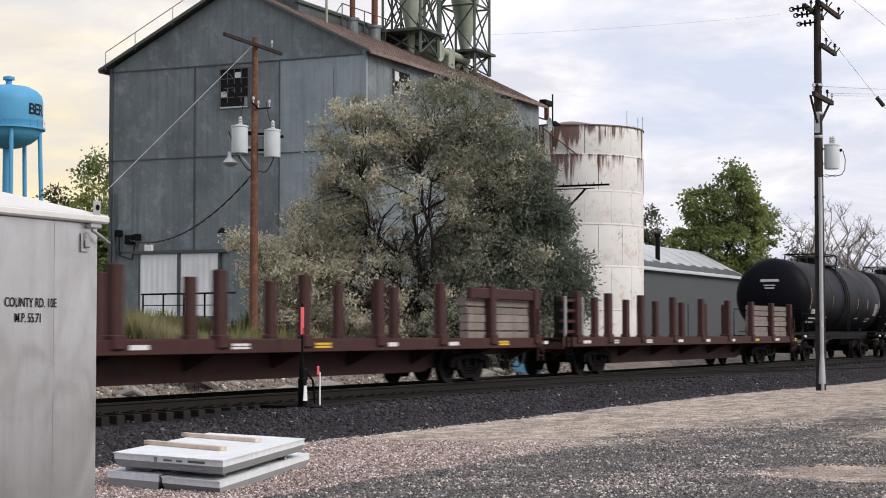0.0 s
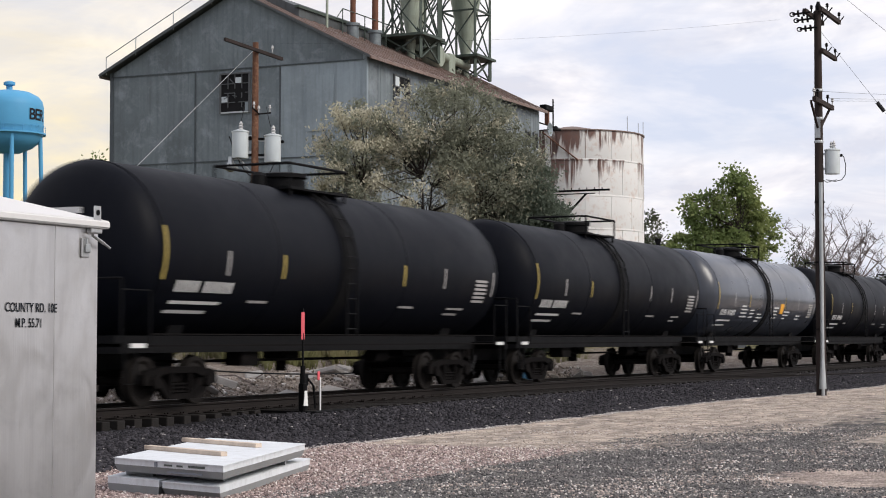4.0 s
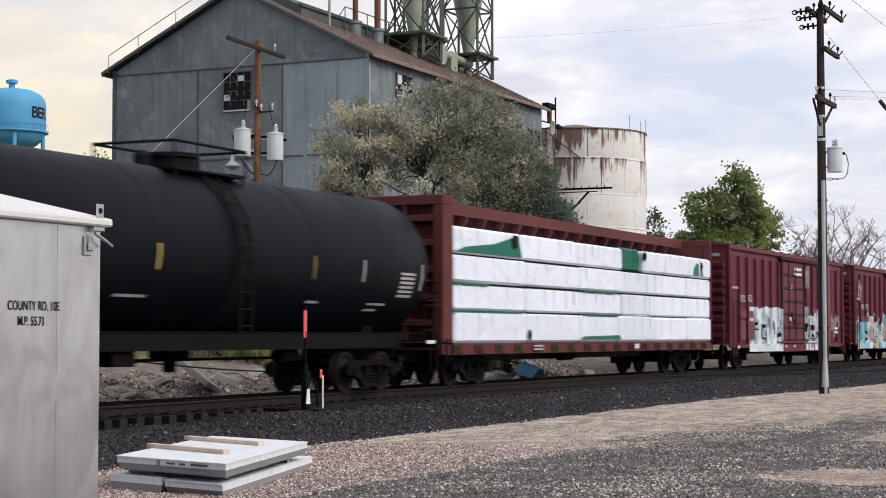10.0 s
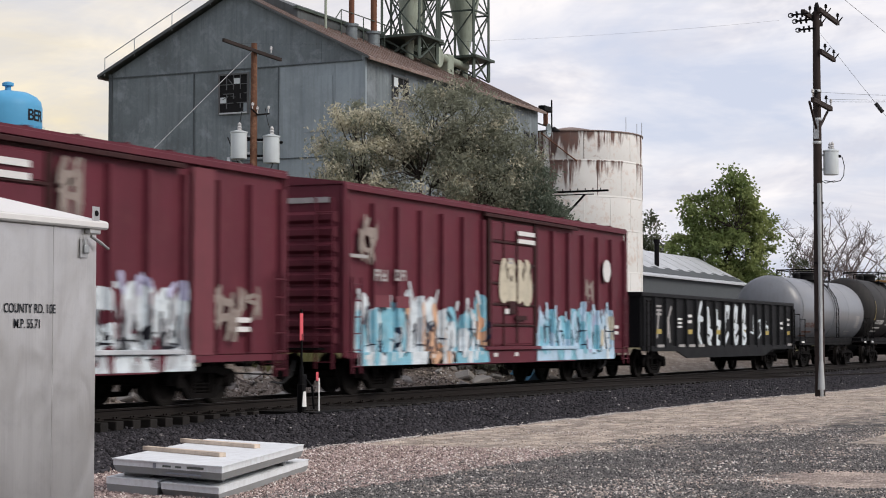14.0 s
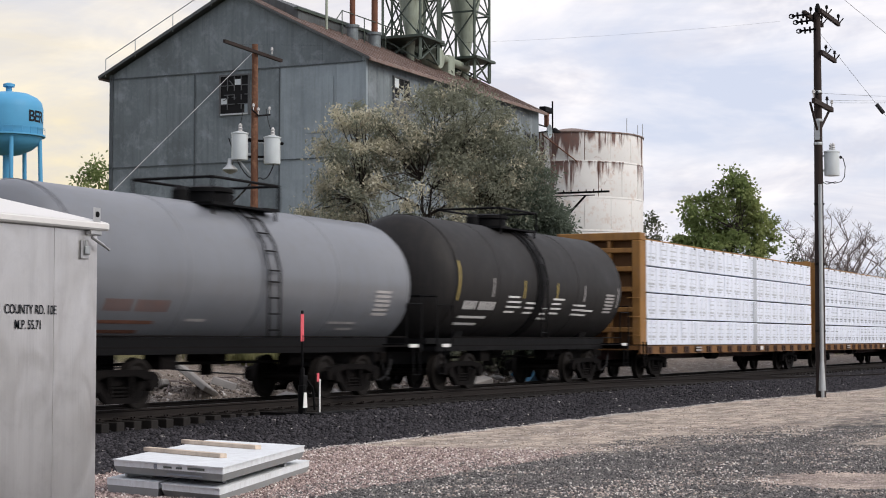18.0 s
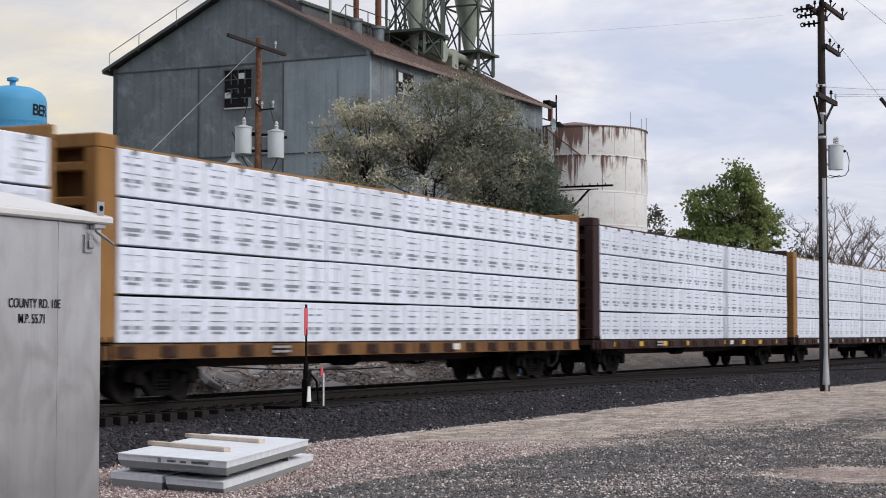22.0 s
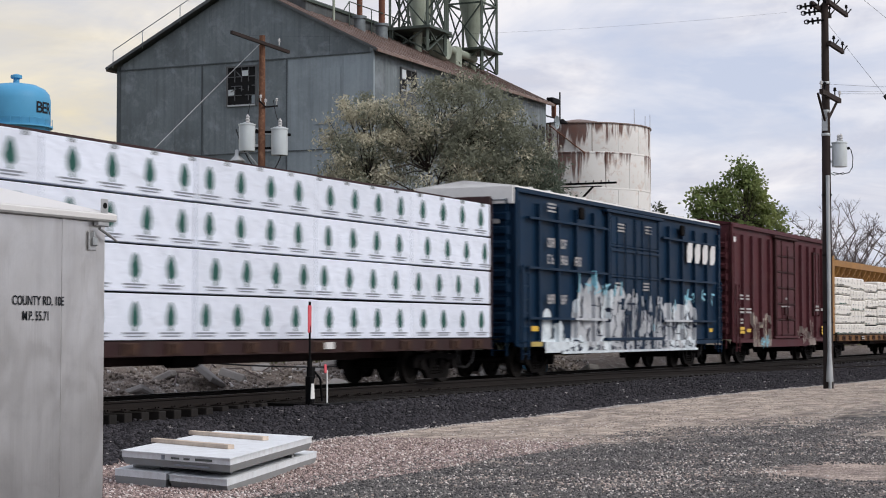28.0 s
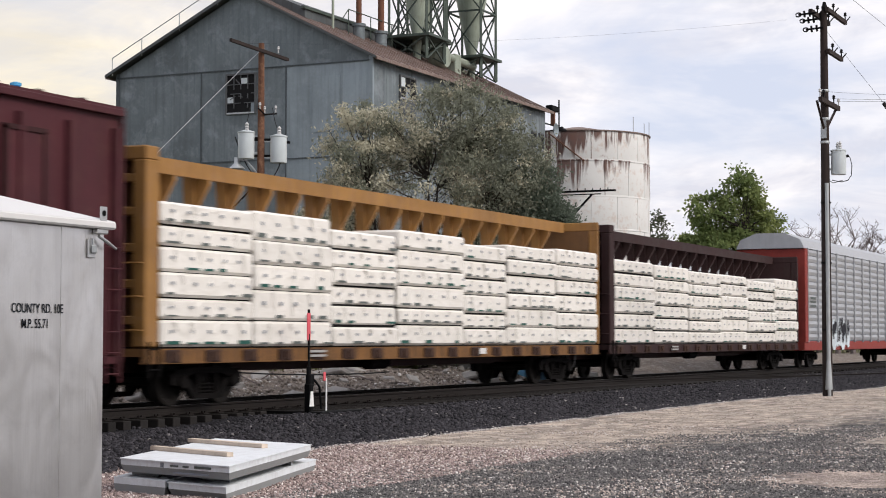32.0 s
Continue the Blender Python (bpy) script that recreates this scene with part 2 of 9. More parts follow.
class Geo:
    """Collects vertices and faces of one part."""

    def __init__(self):
        self.v, self.f = [], []

    def add(self, verts, faces):
        n = len(self.v)
        self.v += [tuple(p) for p in verts]
        self.f += [tuple(i + n for i in q) for q in faces]
        return self

    def box(self, x0, x1, y0, y1, z0, z1, c=0.0, turn=None):
        lo, hi = (min(x0, x1), min(y0, y1), min(z0, z1)), (max(x0, x1), max(y0, y1), max(z0, z1))
        c = min(c, *(0.45 * (h - l) for l, h in zip(lo, hi)))
        if c <= 0:
            vs = [(hi[0] if i & 1 else lo[0], hi[1] if i & 2 else lo[1], hi[2] if i & 4 else lo[2]) for i in range(8)]
            fs = [(0, 2, 3, 1), (4, 5, 7, 6), (0, 1, 5, 4), (2, 6, 7, 3), (0, 4, 6, 2), (1, 3, 7, 5)]
        else:
            vs, fs = [], []
            for i in range(8):
                for a in range(3):
                    p = []
                    for k in range(3):
                        up = i >> k & 1
                        e = hi[k] if up else lo[k]
                        p.append(e if k == a else e - c if up else e + c)
                    vs.append(tuple(p))
            for a in range(3):
                b, d = (a + 1) % 3, (a + 2) % 3
                for s in (0, 1):
                    fs.append(tuple(((s << a) | (i << b) | (j << d)) * 3 + a for i, j in ((0, 0), (1, 0), (1, 1), (0, 1))))
                for i in (0, 1):
                    for j in (0, 1):
                        p, q = (i << b) | (j << d), (i << b) | (j << d) | (1 << a)
                        fs.append((p * 3 + b, q * 3 + b, q * 3 + d, p * 3 + d))
            fs += [(i * 3, i * 3 + 1, i * 3 + 2) for i in range(8)]
        if turn is not None:
            vs = [tuple(turn @ Vector(p)) for p in vs]
        return self.add(vs, fs)

    def rod(self, p, q, r, r2=None, n=8, cap=True):
        p, q = Vector(p), Vector(q)
        r2 = r if r2 is None else r2
        d = (q - p).normalized()
        u = d.orthogonal().normalized()
        w = d.cross(u)
        vs = [p + (u * math.cos(a) + w * math.sin(a)) * r for a in (2 * math.pi * i / n for i in range(n))]
        vs += [q + (u * math.cos(a) + w * math.sin(a)) * r2 for a in (2 * math.pi * i / n for i in range(n))]
        fs = [(i, (i + 1) % n, n + (i + 1) % n, n + i) for i in range(n)]
        if cap:
            fs += [tuple(range(n))[::-1], tuple(range(n, 2 * n))]
        return self.add(vs, fs)

    def bar(self, p, q, w, h, up=(0, 0, 1)):
        """A square bar from p to q."""
        p, q = Vector(p), Vector(q)
        d = (q - p).normalized()
        s = d.cross(Vector(up))
        s = s.normalized() if s.length > 1e-4 else d.orthogonal().normalized()
        t = s.cross(d).normalized()
        vs = [e + s * a * w / 2 + t * b * h / 2 for e in (p, q) for a, b in ((-1, -1), (1, -1), (1, 1), (-1, 1))]
        return self.add(vs, [(0, 1, 2, 3), (7, 6, 5, 4)] + [(i, i + 4, (i + 1) % 4 + 4, (i + 1) % 4) for i in range(4)])

    def path(self, pts, r, n=6):
        """One continuous tube through the points."""
        pts = [Vector(p) for p in pts]
        u = (pts[1] - pts[0]).normalized().orthogonal().normalized()
        vs = []
        for i, p in enumerate(pts):
            d = (pts[min(i + 1, len(pts) - 1)] - pts[max(i - 1, 0)]).normalized()
            u = (u - d * u.dot(d)).normalized()
            w = d.cross(u)
            vs += [p + (u * math.cos(a) + w * math.sin(a)) * r for a in (2 * math.pi * k / n for k in range(n))]
        m = len(pts)
        fs = [(i * n + k, i * n + (k + 1) % n, (i + 1) * n + (k + 1) % n, (i + 1) * n + k) for i in range(m - 1) for k in range(n)]
        fs += [tuple(range(n))[::-1], tuple(range((m - 1) * n, m * n))]
        return self.add(vs, fs)

    def lathe(self, profile, origin=(0, 0, 0), axis="z", n=24):
        """profile: (radius, height) pairs along the axis."""
        o = Vector(origin)
        rows = []
        vs = []
        for r, h in profile:
            for i in range(n):
                a = 2 * math.pi * i / n
                c, s = r * math.cos(a), r * math.sin(a)
                vs.append(o + Vector((h, c, s) if axis == "x" else (s, h, c) if axis == "y" else (c, s, h)))
            rows.append(len(rows) * n)
        fs = [(a + i, a + (i + 1) % n, b + (i + 1) % n, b + i) for a, b in zip(rows, rows[1:]) for i in range(n)]
        fs += [tuple(range(n))[::-1], tuple(range(rows[-1], rows[-1] + n))]
        return self.add(vs, fs)

    def slab(self, pts, axis, a, b):
        """An outline of two coordinates pushed from a to b along an axis."""
        def at(p, h):
            return (h, p[0], p[1]) if axis == "x" else (p[0], h, p[1]) if axis == "y" else (p[0], p[1], h)
        n = len(pts)
        vs = [at(p, a) for p in pts] + [at(p, b) for p in pts]
        return self.add(vs, [tuple(range(n)), tuple(range(n, 2 * n))[::-1]] + [(i, i + n, (i + 1) % n + n, (i + 1) % n) for i in range(n)])

    def mesh(self, name, smooth=False, fix=True):
        me = bpy.data.meshes.new(name)
        me.from_pydata(self.v, [], self.f)
        if fix:
            bm = bmesh.new()
            bm.from_mesh(me)
            bmesh.ops.recalc_face_normals(bm, faces=bm.faces)
            bm.to_mesh(me)
            bm.free()
        if smooth:
            me.shade_smooth()
            me.set_sharp_from_angle(angle=radians(38))
        return me


def part(name, geo, mat, parent, label="", smooth=False, at=None):
    me = geo.mesh(name, smooth) if isinstance(geo, Geo) else geo
    if mat and not me.materials:
        me.materials.append(mat)
    ob = new(name, me)
    ob.parent = parent
    if at is not None:
        ob.matrix_basis = at
    if label:
        ob["label"] = label
    return ob


def thing(name, label, category, at=None, group="", kind="", geo=None, mat=None, smooth=False):
    me = None
    if geo is not None:
        me = geo.mesh(name, smooth)
        me.materials.append(mat)
    ob = new(name, me)
    if at is not None:
        ob.matrix_basis = at if isinstance(at, Matrix) else pose(*at)
    return tagged(ob, label, category, group, kind)


def words(name, text, size, mat, parent, m, label="", depth=0.0005, bold=0.0):
    cu = bpy.data.curves.new(name, "FONT")
    cu.body, cu.size, cu.extrude, cu.align_x, cu.align_y = text, size, depth, "CENTER", "CENTER"
    cu.offset = bold
    tmp = bpy.data.objects.new(name, cu)
    me = bpy.data.meshes.new_from_object(tmp)
    bpy.data.objects.remove(tmp)
    return part(name, me, mat, parent, label, at=m)


# ---- ground ----
RAIL_Z, TRACK_Y = 0.45, 19.5


def smooth_step(a, b, x):
    t = np.clip((x - a) / (b - a), 0, 1)
    return t * t * (3 - 2 * t)


def lumps(x, y, s, k=0.0):
    if np.ndim(x):
        return np.array([noise.noise(Vector((a * s + k, b * s - k, k))) for a, b in zip(x, y)])
    return noise.noise(Vector((x * s + k, y * s - k, k)))


def shoulder(x):
    """Where the ballast slope runs out on the near side."""
    return 13.75 - 0.95 * smooth_step(44, 64, x)


def ground_height(x, y):
    foot = shoulder(x)
    z = (0.20 - 0.09 * smooth_step(29.6, 27.6, x)) * smooth_step(foot, 17.3, y) * (1 - smooth_step(21.6, 23.2, y))
    bank = smooth_step(22.4, 25.5, y)
    z = z + bank * (0.55 + 0.45 * smooth_step(30, 20, x)) + 1.3 * smooth_step(25, 38, y) * smooth_step(140, 100, x)
    z = z + 0.55 * smooth_step(25.5, 30, y) * smooth_step(44, 34, x)
    near = 1 - smooth_step(120, 260, abs(x) + abs(y))
    z = z + near * (0.02 * lumps(x, y, 0.9) + bank * (0.28 * lumps(x, y, 0.55, 3.1) + 0.16 * lumps(x, y, 1.7, 8.0)))
    return z


def grey_edge(x):
    """The yard road's dark gravel lies on the near side of this line."""
    return 10.3 - 0.14 * (x - 18)


def ground_material():
    m = bpy.data.materials.new("yard_ground")
    m.use_nodes = True
    nt = m.node_tree
    b = nt.nodes["Principled BSDF"]
    pos = nt.nodes.new("ShaderNodeNewGeometry").outputs["Position"]
    s = node(nt, "ShaderNodeSeparateXYZ", Vector=pos)
    x, y = s.outputs[0], s.outputs[1]
    # gravel grains at two sizes
    grains = node(nt, "ShaderNodeTexVoronoi", Vector=pos, Scale=24.0)
    grit = node(nt, "ShaderNodeTexVoronoi", Vector=pos, Scale=60.0)
    tone = node(nt, "ShaderNodeSeparateColor", Color=grains.outputs["Color"]).outputs[0]
    tone2 = node(nt, "ShaderNodeSeparateColor", Color=grit.outputs["Color"]).outputs[1]
    big = noise_tex(nt, pos, 0.45, 6, 0.65, 0.5)
    mid = noise_tex(nt, pos, 2.2, 6, 0.7, 0.3)
    patch = noise_tex(nt, pos, 0.95, 6, 0.68, 0.8)
    patch2 = noise_tex(nt, scaled(nt, pos, 1.0, 1.0, 1.0), 1.7, 6, 0.7, 1.2)
    tan = mix(nt, tone, (0.54, 0.455, 0.38), (0.80, 0.69, 0.59))
    # darker earth patches and streaks, with the shade of ruts put in
    tan = mix(nt, math_node(nt, "MULTIPLY", ramp(nt, patch2, (0.45, 0.0), (0.57, 1.0)), 0.7), tan, mix(nt, tone2, (0.19, 0.155, 0.13), (0.40, 0.335, 0.285)))
    tan = mix(nt, math_node(nt, "MULTIPLY", ramp(nt, patch, (0.49, 0.0), (0.60, 1.0)), 0.6), tan, mix(nt, tone, (0.17, 0.15, 0.14), (0.36, 0.31, 0.28)))
    ruts = noise_tex(nt, scaled(nt, pos, 0.35, 1.6, 1.0), 1.6, 6, 0.7, 0.5)
    tan = mix(nt, math_node(nt, "MULTIPLY", ramp(nt, ruts, (0.52, 0.0), (0.60, 1.0)), 0.6), tan, mix(nt, tone2, (0.10, 0.08, 0.068), (0.27, 0.225, 0.19)))
    pink = mix(nt, tone, (0.12, 0.084, 0.077), (0.62, 0.49, 0.455))
    grey = mix(nt, math_node(nt, "POWER", tone, 1.6), (0.034, 0.034, 0.037), (0.27, 0.257, 0.25))
    grey = mix(nt, math_node(nt, "MULTIPLY", ramp(nt, mid, (0.53, 0.0), (0.63, 1.0)), 0.55), grey, mix(nt, tone2, (0.14, 0.125, 0.115), (0.52, 0.46, 0.42)))
    grey = mix(nt, math_node(nt, "MULTIPLY", ramp(nt, patch, (0.40, 1.0), (0.50, 0.0)), 0.6), grey, mix(nt, tone, (0.014, 0.014, 0.016), (0.10, 0.097, 0.10)))
    ballast = mix(nt, tone, (0.006, 0.006, 0.0078), (0.046, 0.043, 0.050))
    soil = mix(nt, mid, (0.085, 0.07, 0.06), (0.36, 0.30, 0.255))
    soil = mix(nt, ramp(nt, patch2, (0.50, 0.0), (0.60, 1.0)), soil, mix(nt, tone, (0.20, 0.175, 0.16), (0.42, 0.38, 0.345)))
    grass = mix(nt, mid, (0.075, 0.085, 0.035), (0.20, 0.17, 0.09))

    def band(value, lo, hi):
        return ramp(nt, math_node(nt, "MULTIPLY_ADD", value, 1.0 / (hi - lo), -lo / (hi - lo), clamp=True), (0.0, 0.0), (1.0, 1.0))

    wob = math_node(nt, "MULTIPLY_ADD", patch, 3.6, -1.8)
    # the yard road: dark crushed stone, worn through to pale earth beside it
    ragged = math_node(nt, "MULTIPLY_ADD", noise_tex(nt, scaled(nt, pos, 0.45, 1.0, 1.0), 0.8, 6, 0.7, 0.4), 7.0, -3.5)
    road = math_node(nt, "ADD", math_node(nt, "MULTIPLY_ADD", math_node(nt, "SUBTRACT", x, 18.0), 0.14, y), ragged)
    col = mix(nt, band(math_node(nt, "ADD", road, math_node(nt, "MULTIPLY_ADD", mid, 5.0, -2.5)), 11.5, 9.4), tan, grey)
    worn = math_node(nt, "MULTIPLY", band(math_node(nt, "ADD", x, wob), 27.5, 30.0), band(math_node(nt, "ADD", y, wob), 6.9, 6.0))
    col = mix(nt, worn, col, tan)
    ex = math_node(nt, "MULTIPLY", math_node(nt, "SUBTRACT", x, 21.6), 0.75)
    ey = math_node(nt, "MULTIPLY", math_node(nt, "SUBTRACT", y, 4.6), 0.85)
    spot_r = math_node(nt, "ADD", math_node(nt, "SQRT", math_node(nt, "ADD", math_node(nt, "MULTIPLY", ex, ex), math_node(nt, "MULTIPLY", ey, ey))), math_node(nt, "MULTIPLY", wob, 0.8))
    col = mix(nt, band(spot_r, 1.35, 0.95), col, mix(nt, 0.4, tan, pink))
    near_pile = math_node(nt, "MULTIPLY", band(math_node(nt, "ADD", x, wob), 25.0, 21.0), band(math_node(nt, "ADD", y, math_node(nt, "MULTIPLY", wob, 0.5)), 9.9, 10.6))
    col = mix(nt, math_node(nt, "MULTIPLY", near_pile, 0.9), col, pink)
    col = mix(nt, math_node(nt, "MULTIPLY", ramp(nt, big, (0.56, 0.0), (0.66, 1.0)), 0.2), col, pink)
    foot = math_node(nt, "MULTIPLY_ADD", band(x, 44.0, 64.0), -0.95, 13.75)
    over = math_node(nt, "ADD", math_node(nt, "SUBTRACT", y, foot), math_node(nt, "MULTIPLY_ADD", patch, 1.5, -0.75))
    col = mix(nt, band(over, -0.15, 0.15), col, ballast)
    col = mix(nt, band(y, 22.4, 23.2), col, soil)
    col = mix(nt, band(math_node(nt, "ADD", y, wob), 29.5, 32.0), col, grass)
    col = mix(nt, band(math_node(nt, "MULTIPLY", y, -1.0), 8.0, 40.0), col, grass)
    nt.links.new(col, b.inputs["Base Color"])
    b.inputs["Roughness"].default_value = 0.92
    b.inputs["Specular IOR Level"].default_value = 0.15
    h = math_node(nt, "ADD", math_node(nt, "MULTIPLY", grains.outputs["Distance"], -1.0), math_node(nt, "MULTIPLY", mid, 0.9))
    nt.links.new(node(nt, "ShaderNodeBump", Strength=1.0, Distance=0.07, Height=h).outputs[0], b.inputs["Normal"])
    return m


def build_ground():
    def steps(*spans):
        out = []
        for a, b, d in spans:
            out += list(np.arange(a, b, d))
        return out
    xs = steps((-3000, -200, 400), (-200, -10, 20), (-10, 100, 0.5), (100, 200, 5), (200, 4001, 400))
    ys = steps((-3000, -200, 400), (-200, 0, 20), (0, 5, 1.0), (5, 34, 0.25), (34, 60, 1.5), (60, 200, 10), (200, 4001, 400))
    g = Geo()
    g.v = [(x, y, float(ground_height(x, y))) for y in ys for x in xs]
    n = len(xs)
    g.f = [(j * n + i, j * n + i + 1, (j + 1) * n + i + 1, (j + 1) * n + i) for j in range(len(ys) - 1) for i in range(n - 1)]
    me = g.mesh("ground", fix=False)
    me.materials.append(ground_material())
    me.shade_smooth()
    tagged(new("ground", me), "gravel and earth yard with worn wheel tracks beside railway ballast", "ground", kind="structure")


build_ground()

# ---- railway ----


def rail_profile():
    return [(-0.068, -0.17), (0.068, -0.17), (0.068, -0.155), (0.012, -0.13), (0.012, -0.045), (0.036, -0.03), (0.036, -0.004), (0.028, 0.0),
            (-0.028, 0.0), (-0.036, -0.004), (-0.036, -0.03), (-0.012, -0.045), (-0.012, -0.13), (-0.068, -0.155)]


def rail_along(pts):
    g, prof = Geo(), rail_profile()
    n = len(prof)
    vs, fs = [], []
    for i, p in enumerate(pts):
        d = (Vector(pts[min(i + 1, len(pts) - 1)]) - Vector(pts[max(i - 1, 0)])).normalized()
        s = Vector((-d.y, d.x, 0)).normalized()
        vs += [Vector(p) + s * a + Vector((0, 0, b)) for a, b in prof]
    for i in range(len(pts) - 1):
        fs += [(i * n + k, i * n + (k + 1) % n, (i + 1) * n + (k + 1) % n, (i + 1) * n + k) for k in range(n)]
    g.add(vs, fs)
    return g


def build_track():
    track = thing("railway_track", "main line of worn steel rails on creosoted wooden ties", "railway track", (0, 0, 0), kind="structure")
    for y in (TRACK_Y - 0.7525, TRACK_Y + 0.7525):
        part("rail", rail_along([(-60, y, RAIL_Z), (20, y, RAIL_Z), (300, y, RAIL_Z), (700, y, RAIL_Z)]), M_RAIL, track)
        part("railhead", Geo().box(-60, 700, y - 0.026, y + 0.026, RAIL_Z + 0.001, RAIL_Z + 0.004), M_RAIL_TOP, track, "shiny worn running surface")
    tie = Geo().box(-0.115, 0.115, -1.3, 1.3, -0.18, 0, 0.012).mesh("tie")
    tie.materials.append(M_TIE)
    tie_worn = Geo().box(-0.115, 0.115, -1.36, 1.3, -0.18, 0, 0.012).mesh("worn_tie")
    tie_worn.materials.append(M_TIE_PALE)
    tie_long = Geo().box(-0.115, 0.115, -2.3, 1.3, -0.18, 0, 0.012).mesh("long_tie")
    tie_long.materials.append(M_TIE)
    plate = Geo().box(-0.09, 0.09, -0.17, 0.17, 0, 0.018, 0.004)
    for sx, sy in ((-0.05, -0.1), (0.05, 0.1), (0.05, -0.1), (-0.05, 0.1)):
        plate.box(sx - 0.015, sx + 0.015, sy - 0.015, sy + 0.015, 0.018, 0.05)
    plate = plate.mesh("tie_plate")
    plate.materials.append(M_RAIL)
    rng = random.Random(4)
    x = 10.0
    while x < 130:
        switch = 31 < x < 62
        part("tie", tie_long if switch else tie_worn if x < 25.6 else tie, None, track, at=pose(x + rng.uniform(-0.04, 0.04), TRACK_Y + rng.uniform(-0.05, 0.05), RAIL_Z - 0.185, 0, 0, rng.uniform(-1.5, 1.5)))
        if x < 64:
            part("tie_plate", plate, None, track, at=pose(x, TRACK_Y - 0.7525, RAIL_Z - 0.186))
        x += 0.53


def siding_line(off):
    pts = []
    for i in range(41):
        x = 32 + i * 2.2
        a = 0.00165 * min(x - 32, 30) ** 2 + 0.099 * max(x - 62, 0)
        z = RAIL_Z - 0.008 - 0.21 * float(smooth_step(50, 80, x)) - 0.1 * float(smooth_step(80, 120, x))
        pts.append((x, TRACK_Y - a + off, z))
    return pts


def build_siding():
    siding = thing("siding_track", "dark diverging siding rails leaving the main line at a switch", "railway track", (0, 0, 0), kind="structure")
    for off in (-0.70, 0.80):
        part("rail", rail_along(siding_line(off)[3 if off > 0 else 1:]), M_RAIL, siding)
    tie = Geo().box(-0.115, 0.115, -1.3, 1.3, -0.18, 0, 0.012).mesh("tie")
    tie.materials.append(M_TIE)
    for x, y, z in siding_line(0.05)[14:]:
        for dx in (0, 0.55, 1.1, 1.65):
            part("tie", tie, None, siding, at=pose(x + dx, y - dx * 0.099, z - 0.18, 0, 0, -5.6))


build_track()
build_siding()


# ---- the train ----
M_TRUCK = material("grimy_truck_steel", (0.0065, 0.0058, 0.0058), 0.85, 0.0, vary=0.4, dirt=0.35, dirt_colour=(0.022, 0.018, 0.017), spec=0.06)
M_WHEEL = material("wheel_steel", (0.016, 0.014, 0.013), 0.7, 0.1, vary=0.3, spec=0.1)
M_TANK_BLACK = material("black_tank_paint", (0.0030, 0.0038, 0.0068), 0.50, vary=0.35, scale=0.8, grain=8, bump=0.03, streak=0.4, streak_colour=(0.0075, 0.0082, 0.0105), spec=0.075)
M_TANK_CHARCOAL = material("charcoal_tank_paint", (0.028, 0.034, 0.048), 0.32, vary=0.25, scale=0.8, grain=8, bump=0.04, streak=0.4, streak_colour=(0.02, 0.02, 0.022), spec=0.5, coat=0.2)
M_TANK_SOOT = material("sooty_tank_paint", (0.016, 0.0155, 0.016), 0.6, vary=0.3, scale=0.9, grain=8, bump=0.04, streak=0.5, streak_colour=(0.034, 0.03, 0.028), dirt=0.3, dirt_colour=(0.032, 0.028, 0.026))
M_TANK_GREY = material("grey_tank_paint", (0.135, 0.145, 0.165), 0.4, vary=0.18, scale=0.7, grain=8, bump=0.04, streak=0.4, streak_colour=(0.10, 0.095, 0.09), spec=0.5, coat=0.15)
M_BOX_RED = material("oxide_red_car_paint", (0.108, 0.0215, 0.0345), 0.6, vary=0.25, scale=0.9, grain=12, bump=0.08, streak=0.3, streak_colour=(0.06, 0.014, 0.016), dirt=0.2, dirt_colour=(0.15, 0.055, 0.055))
M_DOOR_GRIME = material("grimy_dark_red_paint", (0.035, 0.011, 0.012), 0.7, vary=0.4, scale=2.0, dirt=0.3, dirt_colour=(0.055, 0.03, 0.028))
M_BOX_RED_PALE = material("faded_red_paint", (0.150, 0.042, 0.055), 0.65, vary=0.2, streak=0.2)
M_BOX_MAROON = material("maroon_car_paint", (0.067, 0.017, 0.0225), 0.62, vary=0.3, scale=0.9, grain=12, bump=0.08, streak=0.35, streak_colour=(0.04, 0.014, 0.013), dirt=0.2, dirt_colour=(0.12, 0.06, 0.045))
M_BEAM_RED = material("red_brown_flatcar_paint", (0.10, 0.022, 0.024), 0.65, vary=0.3, scale=1.0, streak=0.3, dirt=0.25, dirt_colour=(0.10, 0.055, 0.045))
M_BEAM_BROWN = material("dark_brown_flatcar_paint", (0.032, 0.0145, 0.015), 0.7, vary=0.35, scale=1.0, streak=0.3, dirt=0.3, dirt_colour=(0.05, 0.034, 0.031))
M_BEAM_YELLOW = material("ochre_flatcar_paint", (0.28, 0.145, 0.045), 0.6, vary=0.34, scale=0.9, streak=0.65, streak_colour=(0.17, 0.085, 0.04), dirt=0.5, dirt_colour=(0.26, 0.15, 0.08))
# recessed bulkhead panel: ochre darkened for shade as well as grime
M_OCHRE_SHADE_DIRT = material("dirty_ochre_panel", (0.13, 0.068, 0.030), 0.75, vary=0.4, scale=1.2, streak=0.6, streak_colour=(0.07, 0.04, 0.025), dirt=0.4, dirt_colour=(0.10, 0.06, 0.035))
M_SILL_OCHRE = material("rusty_ochre_sill_paint", (0.185, 0.092, 0.034), 0.7, vary=0.5, scale=1.6, streak=0.8, streak_colour=(0.045, 0.024, 0.016), dirt=0.75, dirt_colour=(0.10, 0.05, 0.028), runs_scale=5.0)
M_FLAT_RED = material("weathered_flat_paint", (0.050, 0.019, 0.018), 0.7, vary=0.35, scale=1.2, streak=0.3, dirt=0.35, dirt_colour=(0.06, 0.04, 0.036))
